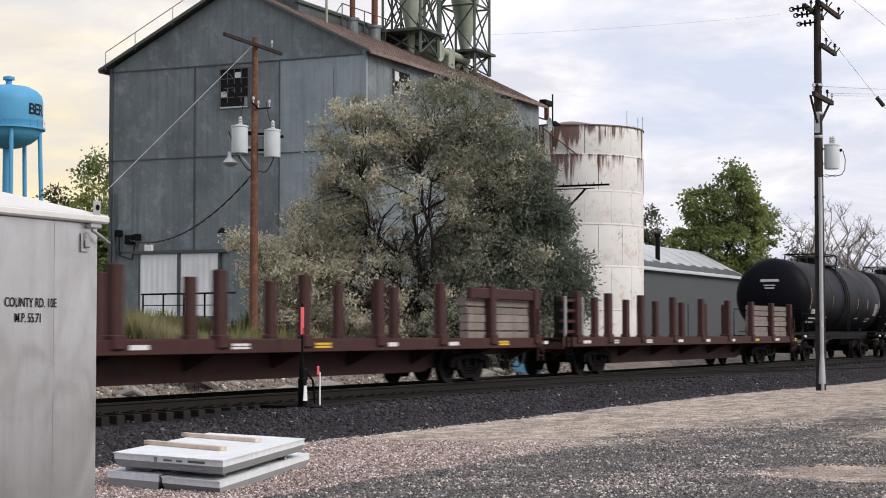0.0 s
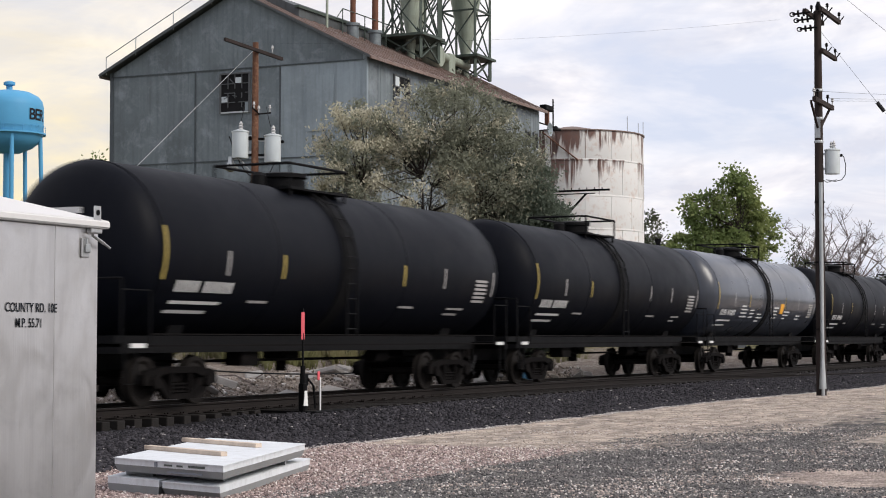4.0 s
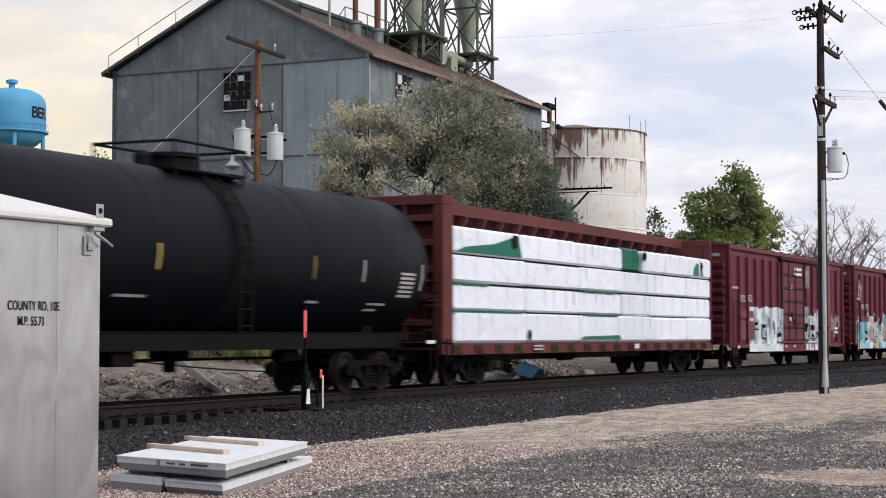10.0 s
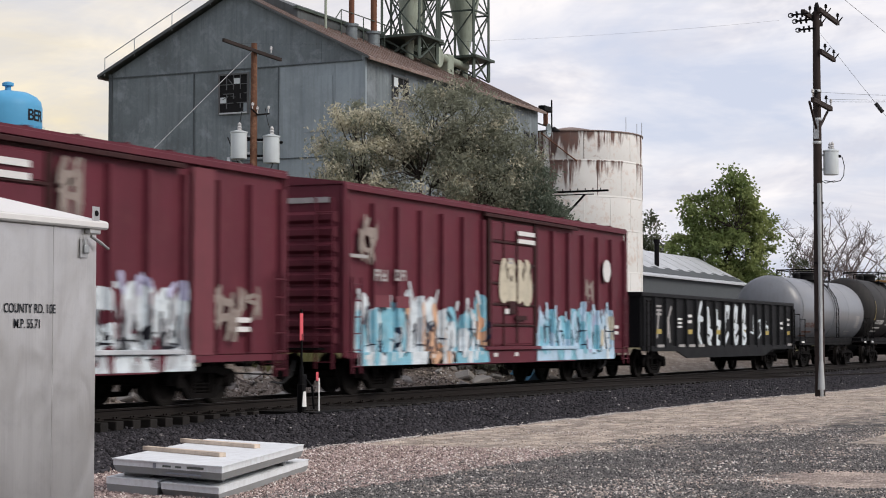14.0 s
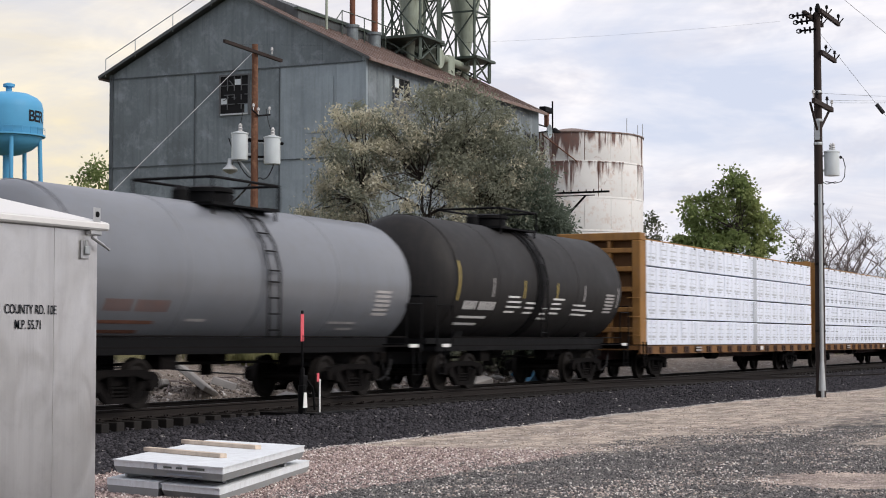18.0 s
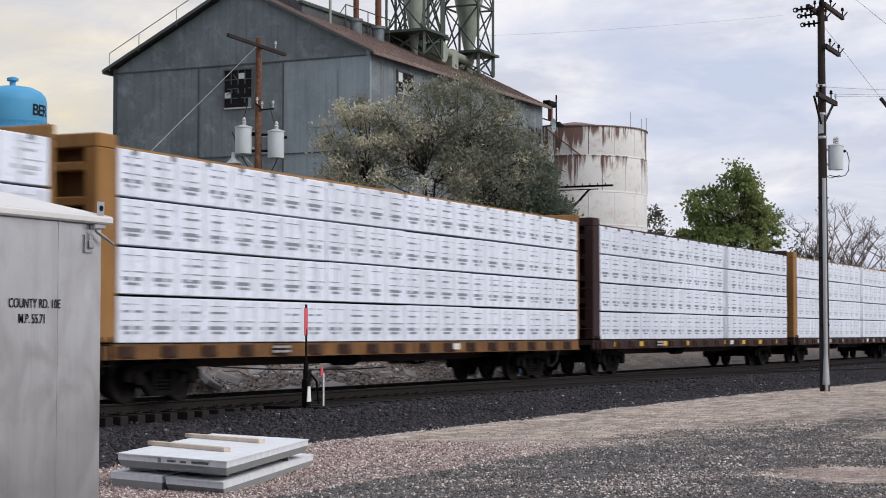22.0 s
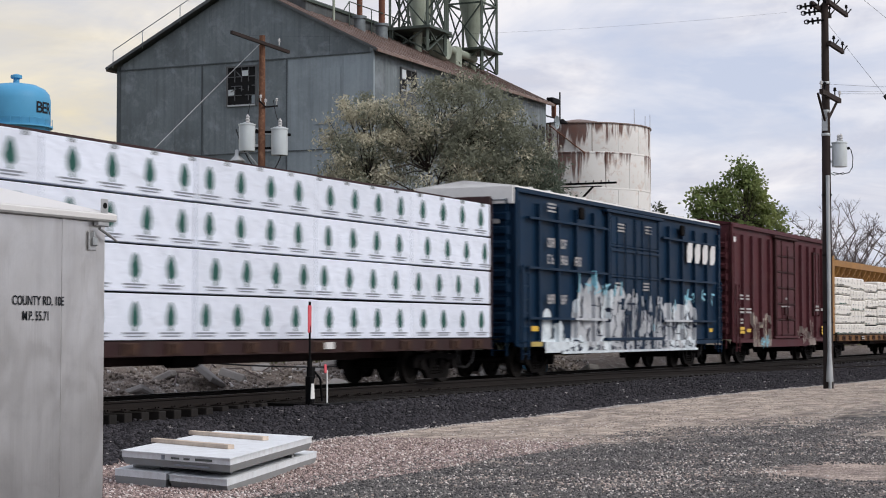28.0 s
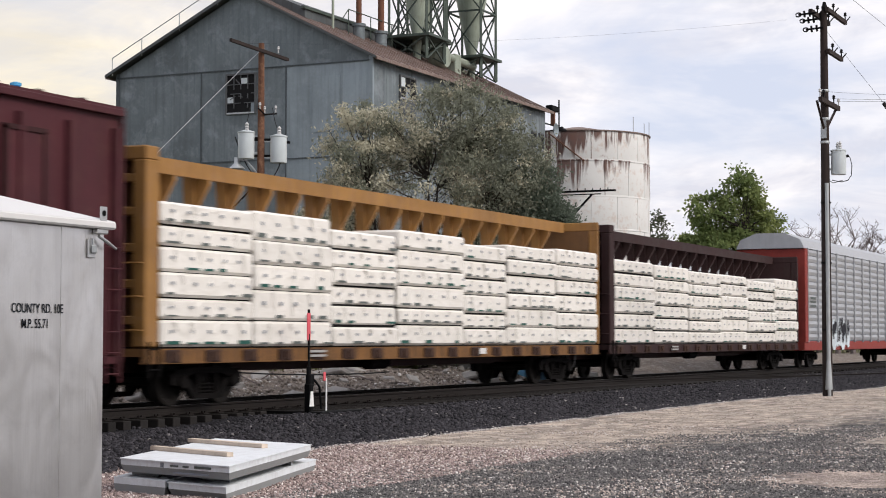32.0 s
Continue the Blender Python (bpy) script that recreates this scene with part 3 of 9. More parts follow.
M_POCKET = material("grimy_brown_pocket", (0.045, 0.024, 0.018), 0.8, vary=0.5, scale=3, dirt=0.4, dirt_colour=(0.11, 0.055, 0.025))
M_DECK = wood("worn_car_deck", (0.13, 0.10, 0.085))
M_BLUE_CAR = material("dark_blue_car_paint", (0.0050, 0.0215, 0.050), 0.5, vary=0.3, scale=0.9, grain=12, bump=0.06, streak=0.4, streak_colour=(0.008, 0.018, 0.036), dirt=0.12, dirt_colour=(0.02, 0.036, 0.06), spec=0.10)
M_BLACK_CAR = material("black_gondola_paint", (0.008, 0.0085, 0.010), 0.6, vary=0.35, scale=1.2, streak=0.35, streak_colour=(0.018, 0.017, 0.0165), spec=0.12)
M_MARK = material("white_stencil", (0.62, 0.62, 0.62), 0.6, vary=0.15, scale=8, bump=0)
M_MARK_DIM = material("faded_stencil", (0.34, 0.33, 0.33), 0.6, vary=0.25, scale=8, bump=0)
M_REFLECT_Y = material("yellow_reflector", (0.62, 0.40, 0.04), 0.4, vary=0.12, bump=0)
M_REFLECT_FADED = material("faded_yellow_reflector", (0.40, 0.31, 0.09), 0.5, vary=0.2, bump=0)
M_ORANGE = material("orange_placard", (0.75, 0.36, 0.04), 0.5, vary=0.1, bump=0)
M_GRAF_WHITE = material("white_spray_paint", (0.62, 0.68, 0.72), 0.55, vary=0.35, scale=2.2, grain=9, bump=0, dirt=0.7, dirt_colour=(0.30, 0.36, 0.41))
M_GRAF_BLUE = material("pale_blue_spray_paint", (0.20, 0.46, 0.58), 0.55, vary=0.35, scale=2.2, grain=9, bump=0, dirt=0.4, dirt_colour=(0.45, 0.55, 0.58))
M_GRAF_PALE = material("sky_blue_spray_paint", (0.40, 0.56, 0.70), 0.55, vary=0.3, scale=2.2, bump=0, dirt=0.4, dirt_colour=(0.55, 0.6, 0.66))
M_GRAF_LILAC = material("lilac_spray_paint", (0.42, 0.42, 0.58), 0.55, vary=0.3, scale=2.2, bump=0)
M_GRAF_NAVY = material("navy_spray_paint", (0.020, 0.028, 0.055), 0.55, vary=0.3, scale=2.2, bump=0)
M_GRAF_CREAM = material("cream_spray_paint", (0.52, 0.48, 0.38), 0.6, vary=0.3, scale=2.2, bump=0, dirt=0.4, dirt_colour=(0.25, 0.2, 0.16))
M_GRAF_ASH = material("ash_white_spray_paint", (0.43, 0.455, 0.49), 0.6, vary=0.35, scale=1.6, grain=9, bump=0, streak=0.35, streak_colour=(0.2, 0.2, 0.22), dirt=0.4, dirt_colour=(0.62, 0.61, 0.62))
M_GRAF_PEACH = material("peach_spray_paint", (0.60, 0.37, 0.24), 0.55, vary=0.3, scale=2.2, bump=0)
M_GRAF_DARK = material("dark_spray_paint", (0.012, 0.012, 0.018), 0.6, vary=0.3, bump=0)
M_GRAF_FADED = material("faded_grey_tag_paint", (0.26, 0.22, 0.20), 0.7, vary=0.35, scale=2.5, bump=0, dirt=0.5, dirt_colour=(0.14, 0.09, 0.08))
M_GREEN_WRAP = material("green_wrap", (0.010, 0.125, 0.082), 0.5, vary=0.35, scale=2.0, bump=0.3, depth=0.05)
M_PRINT_GREY = material("grey_printing", (0.22, 0.24, 0.28), 0.6, vary=0.2, scale=6, bump=0)
M_PRINT_FAINT = material("faint_printing", (0.44, 0.465, 0.515), 0.6, vary=0.15, scale=6, bump=0)
M_FOLD_SHADE = material("folded_wrap", (0.56, 0.595, 0.66), 0.5, vary=0.12, scale=3, bump=0)
M_STRIP = material("grey_blue_wrap_strip", (0.40, 0.43, 0.48), 0.5, vary=0.12, scale=2, bump=0.1)
M_PRINT_DARK = material("dark_printing", (0.10, 0.115, 0.11), 0.6, vary=0.2, scale=6, bump=0)
M_PRINT_GREEN = material("green_printing", (0.02, 0.085, 0.07), 0.6, vary=0.2, scale=6, bump=0)
# near-black fill: shade in the gaps and tears is put into its colour
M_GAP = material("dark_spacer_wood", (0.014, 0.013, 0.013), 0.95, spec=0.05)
M_RACK_SILVER = material("silver_rack_panel", (0.42, 0.43, 0.45), 0.45, 0.5, vary=0.15, streak=0.25, streak_colour=(0.28, 0.28, 0.29))
M_RACK_RED = material("red_rack_frame", (0.24, 0.04, 0.032), 0.6, vary=0.25)
M_BOARD = wood("grey_sawn_board", (0.20, 0.17, 0.155), each=0.4)


def wrap_material(name, colour):
    """Crinkled white plastic lumber wrap."""
    m = material(name, colour, 0.42, vary=0.05, scale=1.3, grain=6, bump=0, spec=0.5, each=0.10)
    nt = m.node_tree
    co = nt.nodes.new("ShaderNodeTexCoord").outputs["Object"]
    a = noise_tex(nt, scaled(nt, co, 1.0, 1.0, 0.9), 1.3, 1, 0.4, 1.4)
    c = noise_tex(nt, scaled(nt, co, 1.0, 1.0, 2.2), 2.6, 1, 0.4, 1.0)
    nt.links.new(node(nt, "ShaderNodeBump", Strength=0.42, Distance=0.13, Height=math_node(nt, "MULTIPLY_ADD", c, 0.25, a)).outputs[0],
                 nt.nodes["Principled BSDF"].inputs["Normal"])
    return m


M_WRAP = wrap_material("white_lumber_wrap", (0.69, 0.735, 0.84))
M_WRAP_CREAM = wrap_material("cream_lumber_wrap", (0.72, 0.69, 0.645))
SHARED = {}


def shared(key, build, mat, smooth=False):
    if key not in SHARED:
        me = build().mesh(key, smooth)
        me.materials.append(mat)
        SHARED[key] = me
    return SHARED[key]


def side_frame():
    g = Geo()
    for s in (-1, 1):
        y0, y1 = s * 0.93, s * 1.07
        g.slab([(-1.22, 0.58), (-1.1, 0.66), (-0.55, 0.72), (0.55, 0.72), (1.1, 0.66), (1.22, 0.58), (1.22, 0.40), (1.0, 0.38), (0.86, 0.5), (0.5, 0.60),
                (-0.5, 0.60), (-0.86, 0.5), (-1.0, 0.38), (-1.22, 0.40)], "y", y0, y1)
        g.slab([(-0.86, 0.5), (-0.62, 0.5), (-0.36, 0.22), (0.36, 0.22), (0.62, 0.5), (0.86, 0.5), (0.46, 0.12), (-0.46, 0.12)], "y", y0, y1)
        g.box(-0.36, -0.28, y0, y1, 0.2, 0.62)
        g.box(0.28, 0.36, y0, y1, 0.2, 0.62)
        for x in (-0.89, 0.89):
            g.rod((x, y0, 0.457), (x, s * 1.14, 0.457), 0.13, n=12)
    g.box(-0.2, 0.2, -0.95, 0.95, 0.42, 0.72, 0.02)
    return g


def spring():
    return Geo().lathe([(0.05, 0.0), (0.075, 0.03), (0.05, 0.06), (0.075, 0.10), (0.05, 0.13), (0.075, 0.17), (0.05, 0.2)], n=10)


def wheel_disc():
    return Geo().lathe([(0.10, -0.09), (0.12, -0.07), (0.33, -0.03), (0.38, -0.07), (0.457, -0.07), (0.457, 0.05), (0.485, 0.06), (0.485, 0.085), (0.38, 0.085), (0.33, 0.02), (0.12, 0.06)], axis="y", n=24)


def truck(car, x):
    t = part("truck", shared("truck", side_frame, M_TRUCK), None, car, "cast steel side frames, dusty and dark", at=pose(x, 0, 0))
    for dx in (-0.16, 0.0, 0.16):
        part("spring", shared("spring", spring, M_TRUCK, True), None, t, at=pose(dx, -1.0, 0.22))
    for dx in (-0.89, 0.89):
        part("axle", shared("axle", lambda: Geo().rod((0, -0.75, 0), (0, 0.75, 0), 0.08, n=10), M_WHEEL, True), None, t, at=pose(dx, 0, 0.457))
        for s in (-1, 1):
            part("wheel", shared("wheel", wheel_disc, M_WHEEL, True), None, t, at=pose(dx, s * 0.75, 0.457, 0, 0, 0 if s < 0 else 180))
    return t


def coupler(car, x, s):
    g = Geo().box(0, s * 0.55, -0.09, 0.09, 0.74, 0.92, 0.02).box(s * 0.5, s * 0.85, -0.17, 0.17, 0.68, 1.0, 0.05).box(s * 0.62, s * 0.9, 0.02, 0.2, 0.70, 0.98, 0.04)
    part("coupler", g, M_TRUCK, car, at=pose(x, 0, 0))
    h = Geo().path([(s * 0.1, -0.35, 0.78), (s * 0.3, -0.36, 0.45), (s * 0.55, -0.3, 0.3), (s * 0.85, -0.2, 0.34)], 0.025)
    part("brake_hose", h, M_CABLE, car, at=pose(x, 0, 0))


def bars(car, name, x, z, w, h, rows=1, mat=None, y=-1.512, gap=0.45, ragged=0.0, seed=1):
    """Unreadable stencilled writing as plain bars."""
    g, rng = Geo(), random.Random(seed)
    pitch = h / rows
    for r in range(rows):
        ww = w * (1 - ragged * rng.random())
        zz = z + h - (r + 1) * pitch
        g.box(x, x + ww, y, y - 0.003, zz + pitch * gap * 0.5, zz + pitch * (1 - gap * 0.5))
    return part(name, g, mat or M_MARK, car)


def glyphs(car, x, z, w, h, n, mat, y=-1.512, seed=1):
    """Block-like strokes of unreadable car lettering."""
    g, rng = Geo(), random.Random(seed)
    cw = w / n
    t = min(cw * 0.24, h * 0.22)
    for i in range(n):
        a, b = x + i * cw, x + (i + 0.78) * cw
        g.box(a, a + t, y, y - 0.003, z, z + h)
        if rng.random() < 0.7:
            g.box(b - t, b, y, y - 0.003, z, z + h)
        for zz in rng.sample((z, z + h / 2 - t / 2, z + h - t), 2):
            g.box(a + t, b - t, y, y - 0.003, zz, zz + t)
    return tagged(part("stencilled_mark", g, mat, car), kind="stuff")


def tag_shapes(x, z, w, h, n, seed, y, fat=0.9):
    """Fat overlapping sprayed strokes that fill a strip of a car side."""
    g, rng = Geo(), random.Random(seed)
    cw = w / n
    for i in range(n):
        cx = x + (i + 0.5) * cw
        for k in range(6):
            ang = rng.choice((0.0, 0.12, -0.15, 1.45, 1.7, 0.5, -0.5)) + rng.uniform(-0.15, 0.15)
            ln, th = rng.uniform(0.45, 1.0) * h * 0.55, rng.uniform(0.12, 0.22) * h * fat
            px, pz = cx + rng.uniform(-0.35, 0.35) * cw, z + h * rng.uniform(0.25, 0.75)
            pts = []
            for j in range(12):
                a = 2 * math.pi * j / 12
                r = 1 + rng.uniform(-0.12, 0.12)
                u, v = math.copysign(abs(math.cos(a)) ** 0.6, math.cos(a)) * th * r, math.copysign(abs(math.sin(a)) ** 0.6, math.sin(a)) * ln * r
                qx, qz = px + u * math.cos(ang) + v * math.sin(ang), pz - u * math.sin(ang) + v * math.cos(ang)
                pts.append((min(max(qx, x), x + w), min(max(qz, z), z + h)))
            yy = y - 0.0004 * (i * 6 + k) % 0.004
            g.add([(a, yy - 0.001, b) for a, b in pts], [tuple(range(12))])
    return g


def stroke(g, pts, w, y, w1=None):
    """A flat sprayed stroke with round joints; each piece lies a hair in front of the one before."""
    w1 = w if w1 is None else w1
    n = len(pts)
    for k in range(n):
        p, r = pts[k], (w + (w1 - w) * k / max(n - 1, 1)) / 2
        g.add([(p[0] + r * math.cos(a), y - 0.0007 * k, p[1] + r * math.sin(a)) for a in (math.pi * i / 5 for i in range(10))], [tuple(range(10))])
        if k < n - 1:
            q, r2 = pts[k + 1], (w + (w1 - w) * (k + 1) / max(n - 1, 1)) / 2
            d = math.hypot(q[0] - p[0], q[1] - p[1]) or 1.0
            nx, nz = -(q[1] - p[1]) / d, (q[0] - p[0]) / d
            yy = y - 0.0007 * k - 0.00035
            g.add([(p[0] + nx * r, yy, p[1] + nz * r), (p[0] - nx * r, yy, p[1] - nz * r), (q[0] - nx * r2, yy, q[1] - nz * r2), (q[0] + nx * r2, yy, q[1] + nz * r2)], [(0, 1, 2, 3)])


def side_depths(L, ribs, door):
    """How far the ribbed side of a boxcar stands out, along its length."""
    d0, d1 = door
    out = [(-1.0, -1.39)]
    for i in range(ribs + 1):
        x = 0.3 + i * (L - 0.6) / ribs
        if x < d0 - 0.1:
            out += [(x - 0.078, -1.39), (x - 0.062, -1.507), (x + 0.062, -1.507), (x + 0.078, -1.39)]
    out += [(d0 - 0.13, -1.39), (d0 - 0.12, -1.532), (d1 + 0.1, -1.532), (d1 + 0.11, -1.39)]
    for i in range(ribs + 1):
        x = 0.3 + i * (L - 0.6) / ribs
        if x > d1 + 0.1:
            out += [(x - 0.078, -1.39), (x - 0.062, -1.507), (x + 0.062, -1.507), (x + 0.078, -1.39)]
    return out + [(L + 1.0, -1.39)]


def sprayed(geo, depths, sill=0.955, lo=0.66):
    """Paint follows the ribs of the side: the flat shapes are cut at each bend and pressed on."""
    bm = bmesh.new()
    vs = [bm.verts.new(p) for p in geo.v]
    for f in geo.f:
        bm.faces.new([vs[i] for i in f])
    xa, xb = min(p[0] for p in geo.v), max(p[0] for p in geo.v)
    for x, _ in depths:
        if xa < x < xb:
            bmesh.ops.bisect_plane(bm, geom=bm.verts[:] + bm.edges[:] + bm.faces[:], plane_co=(x, 0, 0), plane_no=(1, 0, 0))
    for z in (sill, sill + 0.004):
        bmesh.ops.bisect_plane(bm, geom=bm.verts[:] + bm.edges[:] + bm.faces[:], plane_co=(0, 0, z), plane_no=(0, 0, 1))
    bmesh.ops.bisect_plane(bm, geom=bm.verts[:] + bm.edges[:] + bm.faces[:], plane_co=(0, 0, lo), plane_no=(0, 0, -1), clear_outer=True)
    px, py = [d[0] for d in depths], [d[1] for d in depths]
    for v in bm.verts:
        base = float(np.interp(v.co.x, px, py))
        v.co.y += min(base, -1.502) if v.co.z < sill + 0.002 else base
    me = bpy.data.meshes.new("graffiti")
    bm.to_mesh(me)
    bm.free()
    return me


def graffiti(car, depths, x, z, w, h, n, zones, slit, seed, crown=None, jag=0.3, square=False, slits=3, lean=0.12, label="dense sprayed graffiti of upright fat shapes"):
    """A sprayed mass of upright lobes: a ground tone for each zone along it, patches of the zone's other
    paints over that, dark curling gaps, and touches of another paint along the uneven top."""
    rng = random.Random(seed)
    sheets = {}

    def layer(kind, mat):
        return sheets.setdefault((kind, mat.name), (Geo(), mat))[0]
    edges = [0.0]
    for i in range(n):
        edges.append(edges[-1] + rng.uniform(0.6, 1.4))
    edges = [x + w * e / edges[-1] for e in edges]
    for i in range(n):
        x0, x1 = edges[i], edges[i + 1]
        cw, xc, hi = x1 - x0, (x0 + x1) / 2, h * rng.uniform(1 - jag, 1.0)
        paints = zones[i * len(zones) // n]
        tilt = rng.uniform(-lean, lean)
        g, y = layer(0, paints[0]), -0.001 - 0.003 * (i % 2)
        if square:
            g.add([(x0 - 0.04, y, z), (x1 + 0.04, y, z), (x1 + 0.05 + tilt * 0.3, y, z + hi), (x0 - 0.03 + tilt * 0.3, y, z + hi * rng.uniform(0.97, 1.03))], [(0, 1, 2, 3)])
        else:
            r = cw * 0.68
            stroke(g, [(xc, z), (xc + tilt * 0.4, z + hi * 0.55), (xc + tilt, z + hi - r * 0.8)], r * 2, y, r * rng.uniform(1.3, 1.8))
        for k in range(3):
            if len(paints) == 1:
                break
            a = rng.uniform(-0.05, 0.65)
            b = min(a + rng.uniform(0.18, 0.5), 0.9)
            q = xc + rng.uniform(-0.35, 0.35) * cw
            stroke(layer(1, rng.choice(paints[1:])), [(q, z + a * hi), (q + rng.uniform(-0.2, 0.2) * cw, z + (a + b) / 2 * hi), (q + tilt * 0.6, z + b * hi)], cw * rng.uniform(0.2, 0.5), -0.012 - 0.003 * ((3 * i + k) % 5), cw * rng.uniform(0.2, 0.55))
        for k in range(slits):
            q, a, l = x0 + rng.uniform(-0.05, 1.05) * cw, rng.uniform(0.12, 0.68), rng.uniform(0.1, 0.3)
            bend = rng.uniform(-0.3, 0.3) * cw
            if k == 0:
                q, a, l = x1, rng.uniform(0.15, 0.4), rng.uniform(0.3, 0.5)
            elif k % 3 == 2:
                stroke(layer(2, slit), [(q, z + a * hi), (q + cw * rng.uniform(0.2, 0.6), z + (a + rng.uniform(-0.04, 0.04)) * hi)], rng.uniform(0.02, 0.05), -0.032, 0.03)
                continue
            stroke(layer(2, slit), [(q, z + a * hi), (q + bend, z + (a + l * 0.5) * hi), (q + bend * rng.uniform(-0.4, 1.5), z + min(a + l, 0.92) * hi)], rng.uniform(0.02, 0.06), -0.030 - 0.002 * (k % 3), rng.uniform(0.04, 0.20) * min(cw, 1.0))
        if crown and rng.random() < 0.8:
            q = xc + rng.uniform(-0.3, 0.3) * cw
            stroke(layer(3, crown), [(q, z + hi * rng.uniform(0.86, 0.94)), (q + rng.uniform(-0.15, 0.15), z + hi * rng.uniform(1.0, 1.1))], rng.uniform(0.08, 0.22), -0.04, rng.uniform(0.05, 0.18))
    tag = None
    for (kind, _), (g, mat) in sorted(sheets.items(), key=lambda e: e[0]):
        ob = tagged(part(("graffiti", "graffiti_fill", "graffiti_gap", "graffiti_highlight")[kind] if tag else "graffiti", sprayed(g, depths), mat, tag or car, "" if tag else label), kind="stuff")
        tag = tag or ob


def smudge(car, x, z, w, h, mat, seed, y=-1.513):
    """A few worn strokes of an old tag."""
    tagged(part("old_tag", tag_shapes(x, z, w, h, 2, seed, y, 0.35), mat, car, "worn remains of a sprayed tag"), kind="stuff")


def ladder(car, x, z0, z1, y=-1.55, w=0.42, mat=None, axis="x"):
    g = Geo()
    for s in (0, w):
        p = (x + s, y, 0) if axis == "x" else (x, y + s, 0)
        g.box(p[0] - 0.02, p[0] + 0.02, p[1] - 0.02, p[1] + 0.02, z0, z1)
    z = z0 + 0.15
    while z < z1:
        g.rod((x, y, z), (x + w, y, z) if axis == "x" else (x, y + w, z), 0.014, n=6)
        z += 0.36
    return part("ladder", g, mat or M_TRUCK, car)


def car_base(name, label, length, inset=2.6):
    car = thing(name, label, "freight car", (0, TRACK_Y, RAIL_Z), group="freight train")
    for x in (inset, length - inset):
        truck(car, x)
    for x, s in ((0, -1), (length, 1)):
        coupler(car, x, s)
    return car


def centerbeam(L, paint, label, load, seed=1, trim=None, chord_show=True, blocks=None, front=0.58):
    car = car_base("centerbeam_flatcar", label, L)
    rng = random.Random(seed)
    trim = trim or (M_SILL_OCHRE if paint is M_BEAM_YELLOW else paint)
    # floor with deep side sills and stake pockets
    part("deck", Geo().box(0.0, L, -1.36, 1.36, 0.93, 1.075), trim, car)
    for s in (-1, 1):
        part("side_sill", Geo().slab([(s * 1.34, 0.83), (s * 1.34, 1.07), (s * 1.39, 1.07), (s * 1.39, 0.83), (s * 1.43, 0.83), (s * 1.43, 0.80), (s * 1.30, 0.80), (s * 1.30, 0.83)], "x", 0.0, L), trim, car)
    belly = Geo().slab([(3.9, 0.78), (L - 3.9, 0.78), (L - 5.4, 0.60), (5.4, 0.60)], "y", -0.3, 0.3).box(0.3, L - 0.3, -0.2, 0.2, 0.62, 0.98)
    part("centre_sill", belly, M_BEAM_BROWN, car)
    pocket = shared("stake_pocket", lambda: Geo().box(-0.26, 0.26, -0.05, 0, -0.15, 0.10, 0.03).box(-0.08, 0.08, -0.085, -0.05, -0.1, 0.06), M_POCKET)
    n = 17
    for i in range(n):
        part("winch_pocket", pocket, None, car, at=pose(0.9 + i * (L - 1.8) / (n - 1), -1.39, 0.95))
    if blocks:
        for i in range(9):
            bars(car, "side_reflector", 1.9 + i * (L - 4) / 8, 0.87, 0.42, 0.15, 1, blocks, -1.395, 0)
    # bulkheads
    for x0, s, d in ((0.0, 1, front), (L, -1, 0.12)):
        bh = part("bulkhead", Geo().box(x0, x0 + s * d, -1.42, 1.42, 4.45, 4.70, 0.02), paint, car, "steel end bulkhead with ribbed panels")
        for y in (-1.42, 1.14):
            part("bulkhead_post", Geo().box(x0, x0 + s * d, y, y + 0.28, 1.1, 4.45, 0.02), paint, bh)
        part("bulkhead_panel", Geo().box(x0 + s * d * 0.55, x0 + s * d * 0.95, -1.13, 1.13, 1.1, 4.45), M_OCHRE_SHADE_DIRT if paint is M_BEAM_YELLOW else paint, bh)
        for z in (1.5, 2.15, 2.8, 3.45, 4.05):
            part("bulkhead_rib", Geo().box(x0 + s * 0.02, x0 + s * d * 0.54, -1.135, 1.135, z, z + 0.16, 0.02), paint, bh)
        for y in (-0.4, 0.3):
            part("bulkhead_rib", Geo().box(x0 + s * 0.04, x0 + s * d * 0.53, y, y + 0.1, 1.1, 4.45), paint, bh)
        for z in (1.4, 2.0, 2.6):
            part("grab_iron", Geo().path([(x0 - s * 0.01, -1.36, z), (x0 - s * 0.07, -1.36, z), (x0 - s * 0.07, -1.0, z), (x0 - s * 0.01, -1.0, z)], 0.016), paint, bh)
    ladder(car, 0.02, 0.55, 1.2, -1.5, 0.3, M_TRUCK)
    # the beam along the middle
    chord = Geo().box(0.3, L - 0.3, -0.34, 0.34, 4.50, 4.70, 0.02).box(0.3, L - 0.3, -0.42, -0.34, 4.40, 4.70)
    part("top_chord", chord, paint, car)
    x = 1.2
    while x < L - 0.9:
        part("beam_post", Geo().slab([(x - 0.16, 4.5), (x + 0.16, 4.5), (x + 0.09, 3.9), (x + 0.09, 1.1), (x - 0.09, 1.1), (x - 0.09, 3.9)], "y", -0.12, 0.12), paint, car)
        if chord_show:
            part("chord_bracket", Geo().slab([(-0.12, 4.5), (-0.42, 4.5), (-0.42, 4.3), (-0.12, 3.8)], "x", x - 0.05, x + 0.05), paint, car)
        x += 1.22
    # wrapped lumber, tier on tier, in packs end to end
    a, b = front + 0.03, L - 0.13
    load(car, a, b, rng)
    bars(car, "car_mark", L * 0.62, 0.86, 0.40, 0.18, 1, M_MARK, -1.48, 0.2)
    bars(car, "car_mark", L * 0.25, 0.86, 0.7, 0.18, 2, M_MARK_DIM, -1.48)
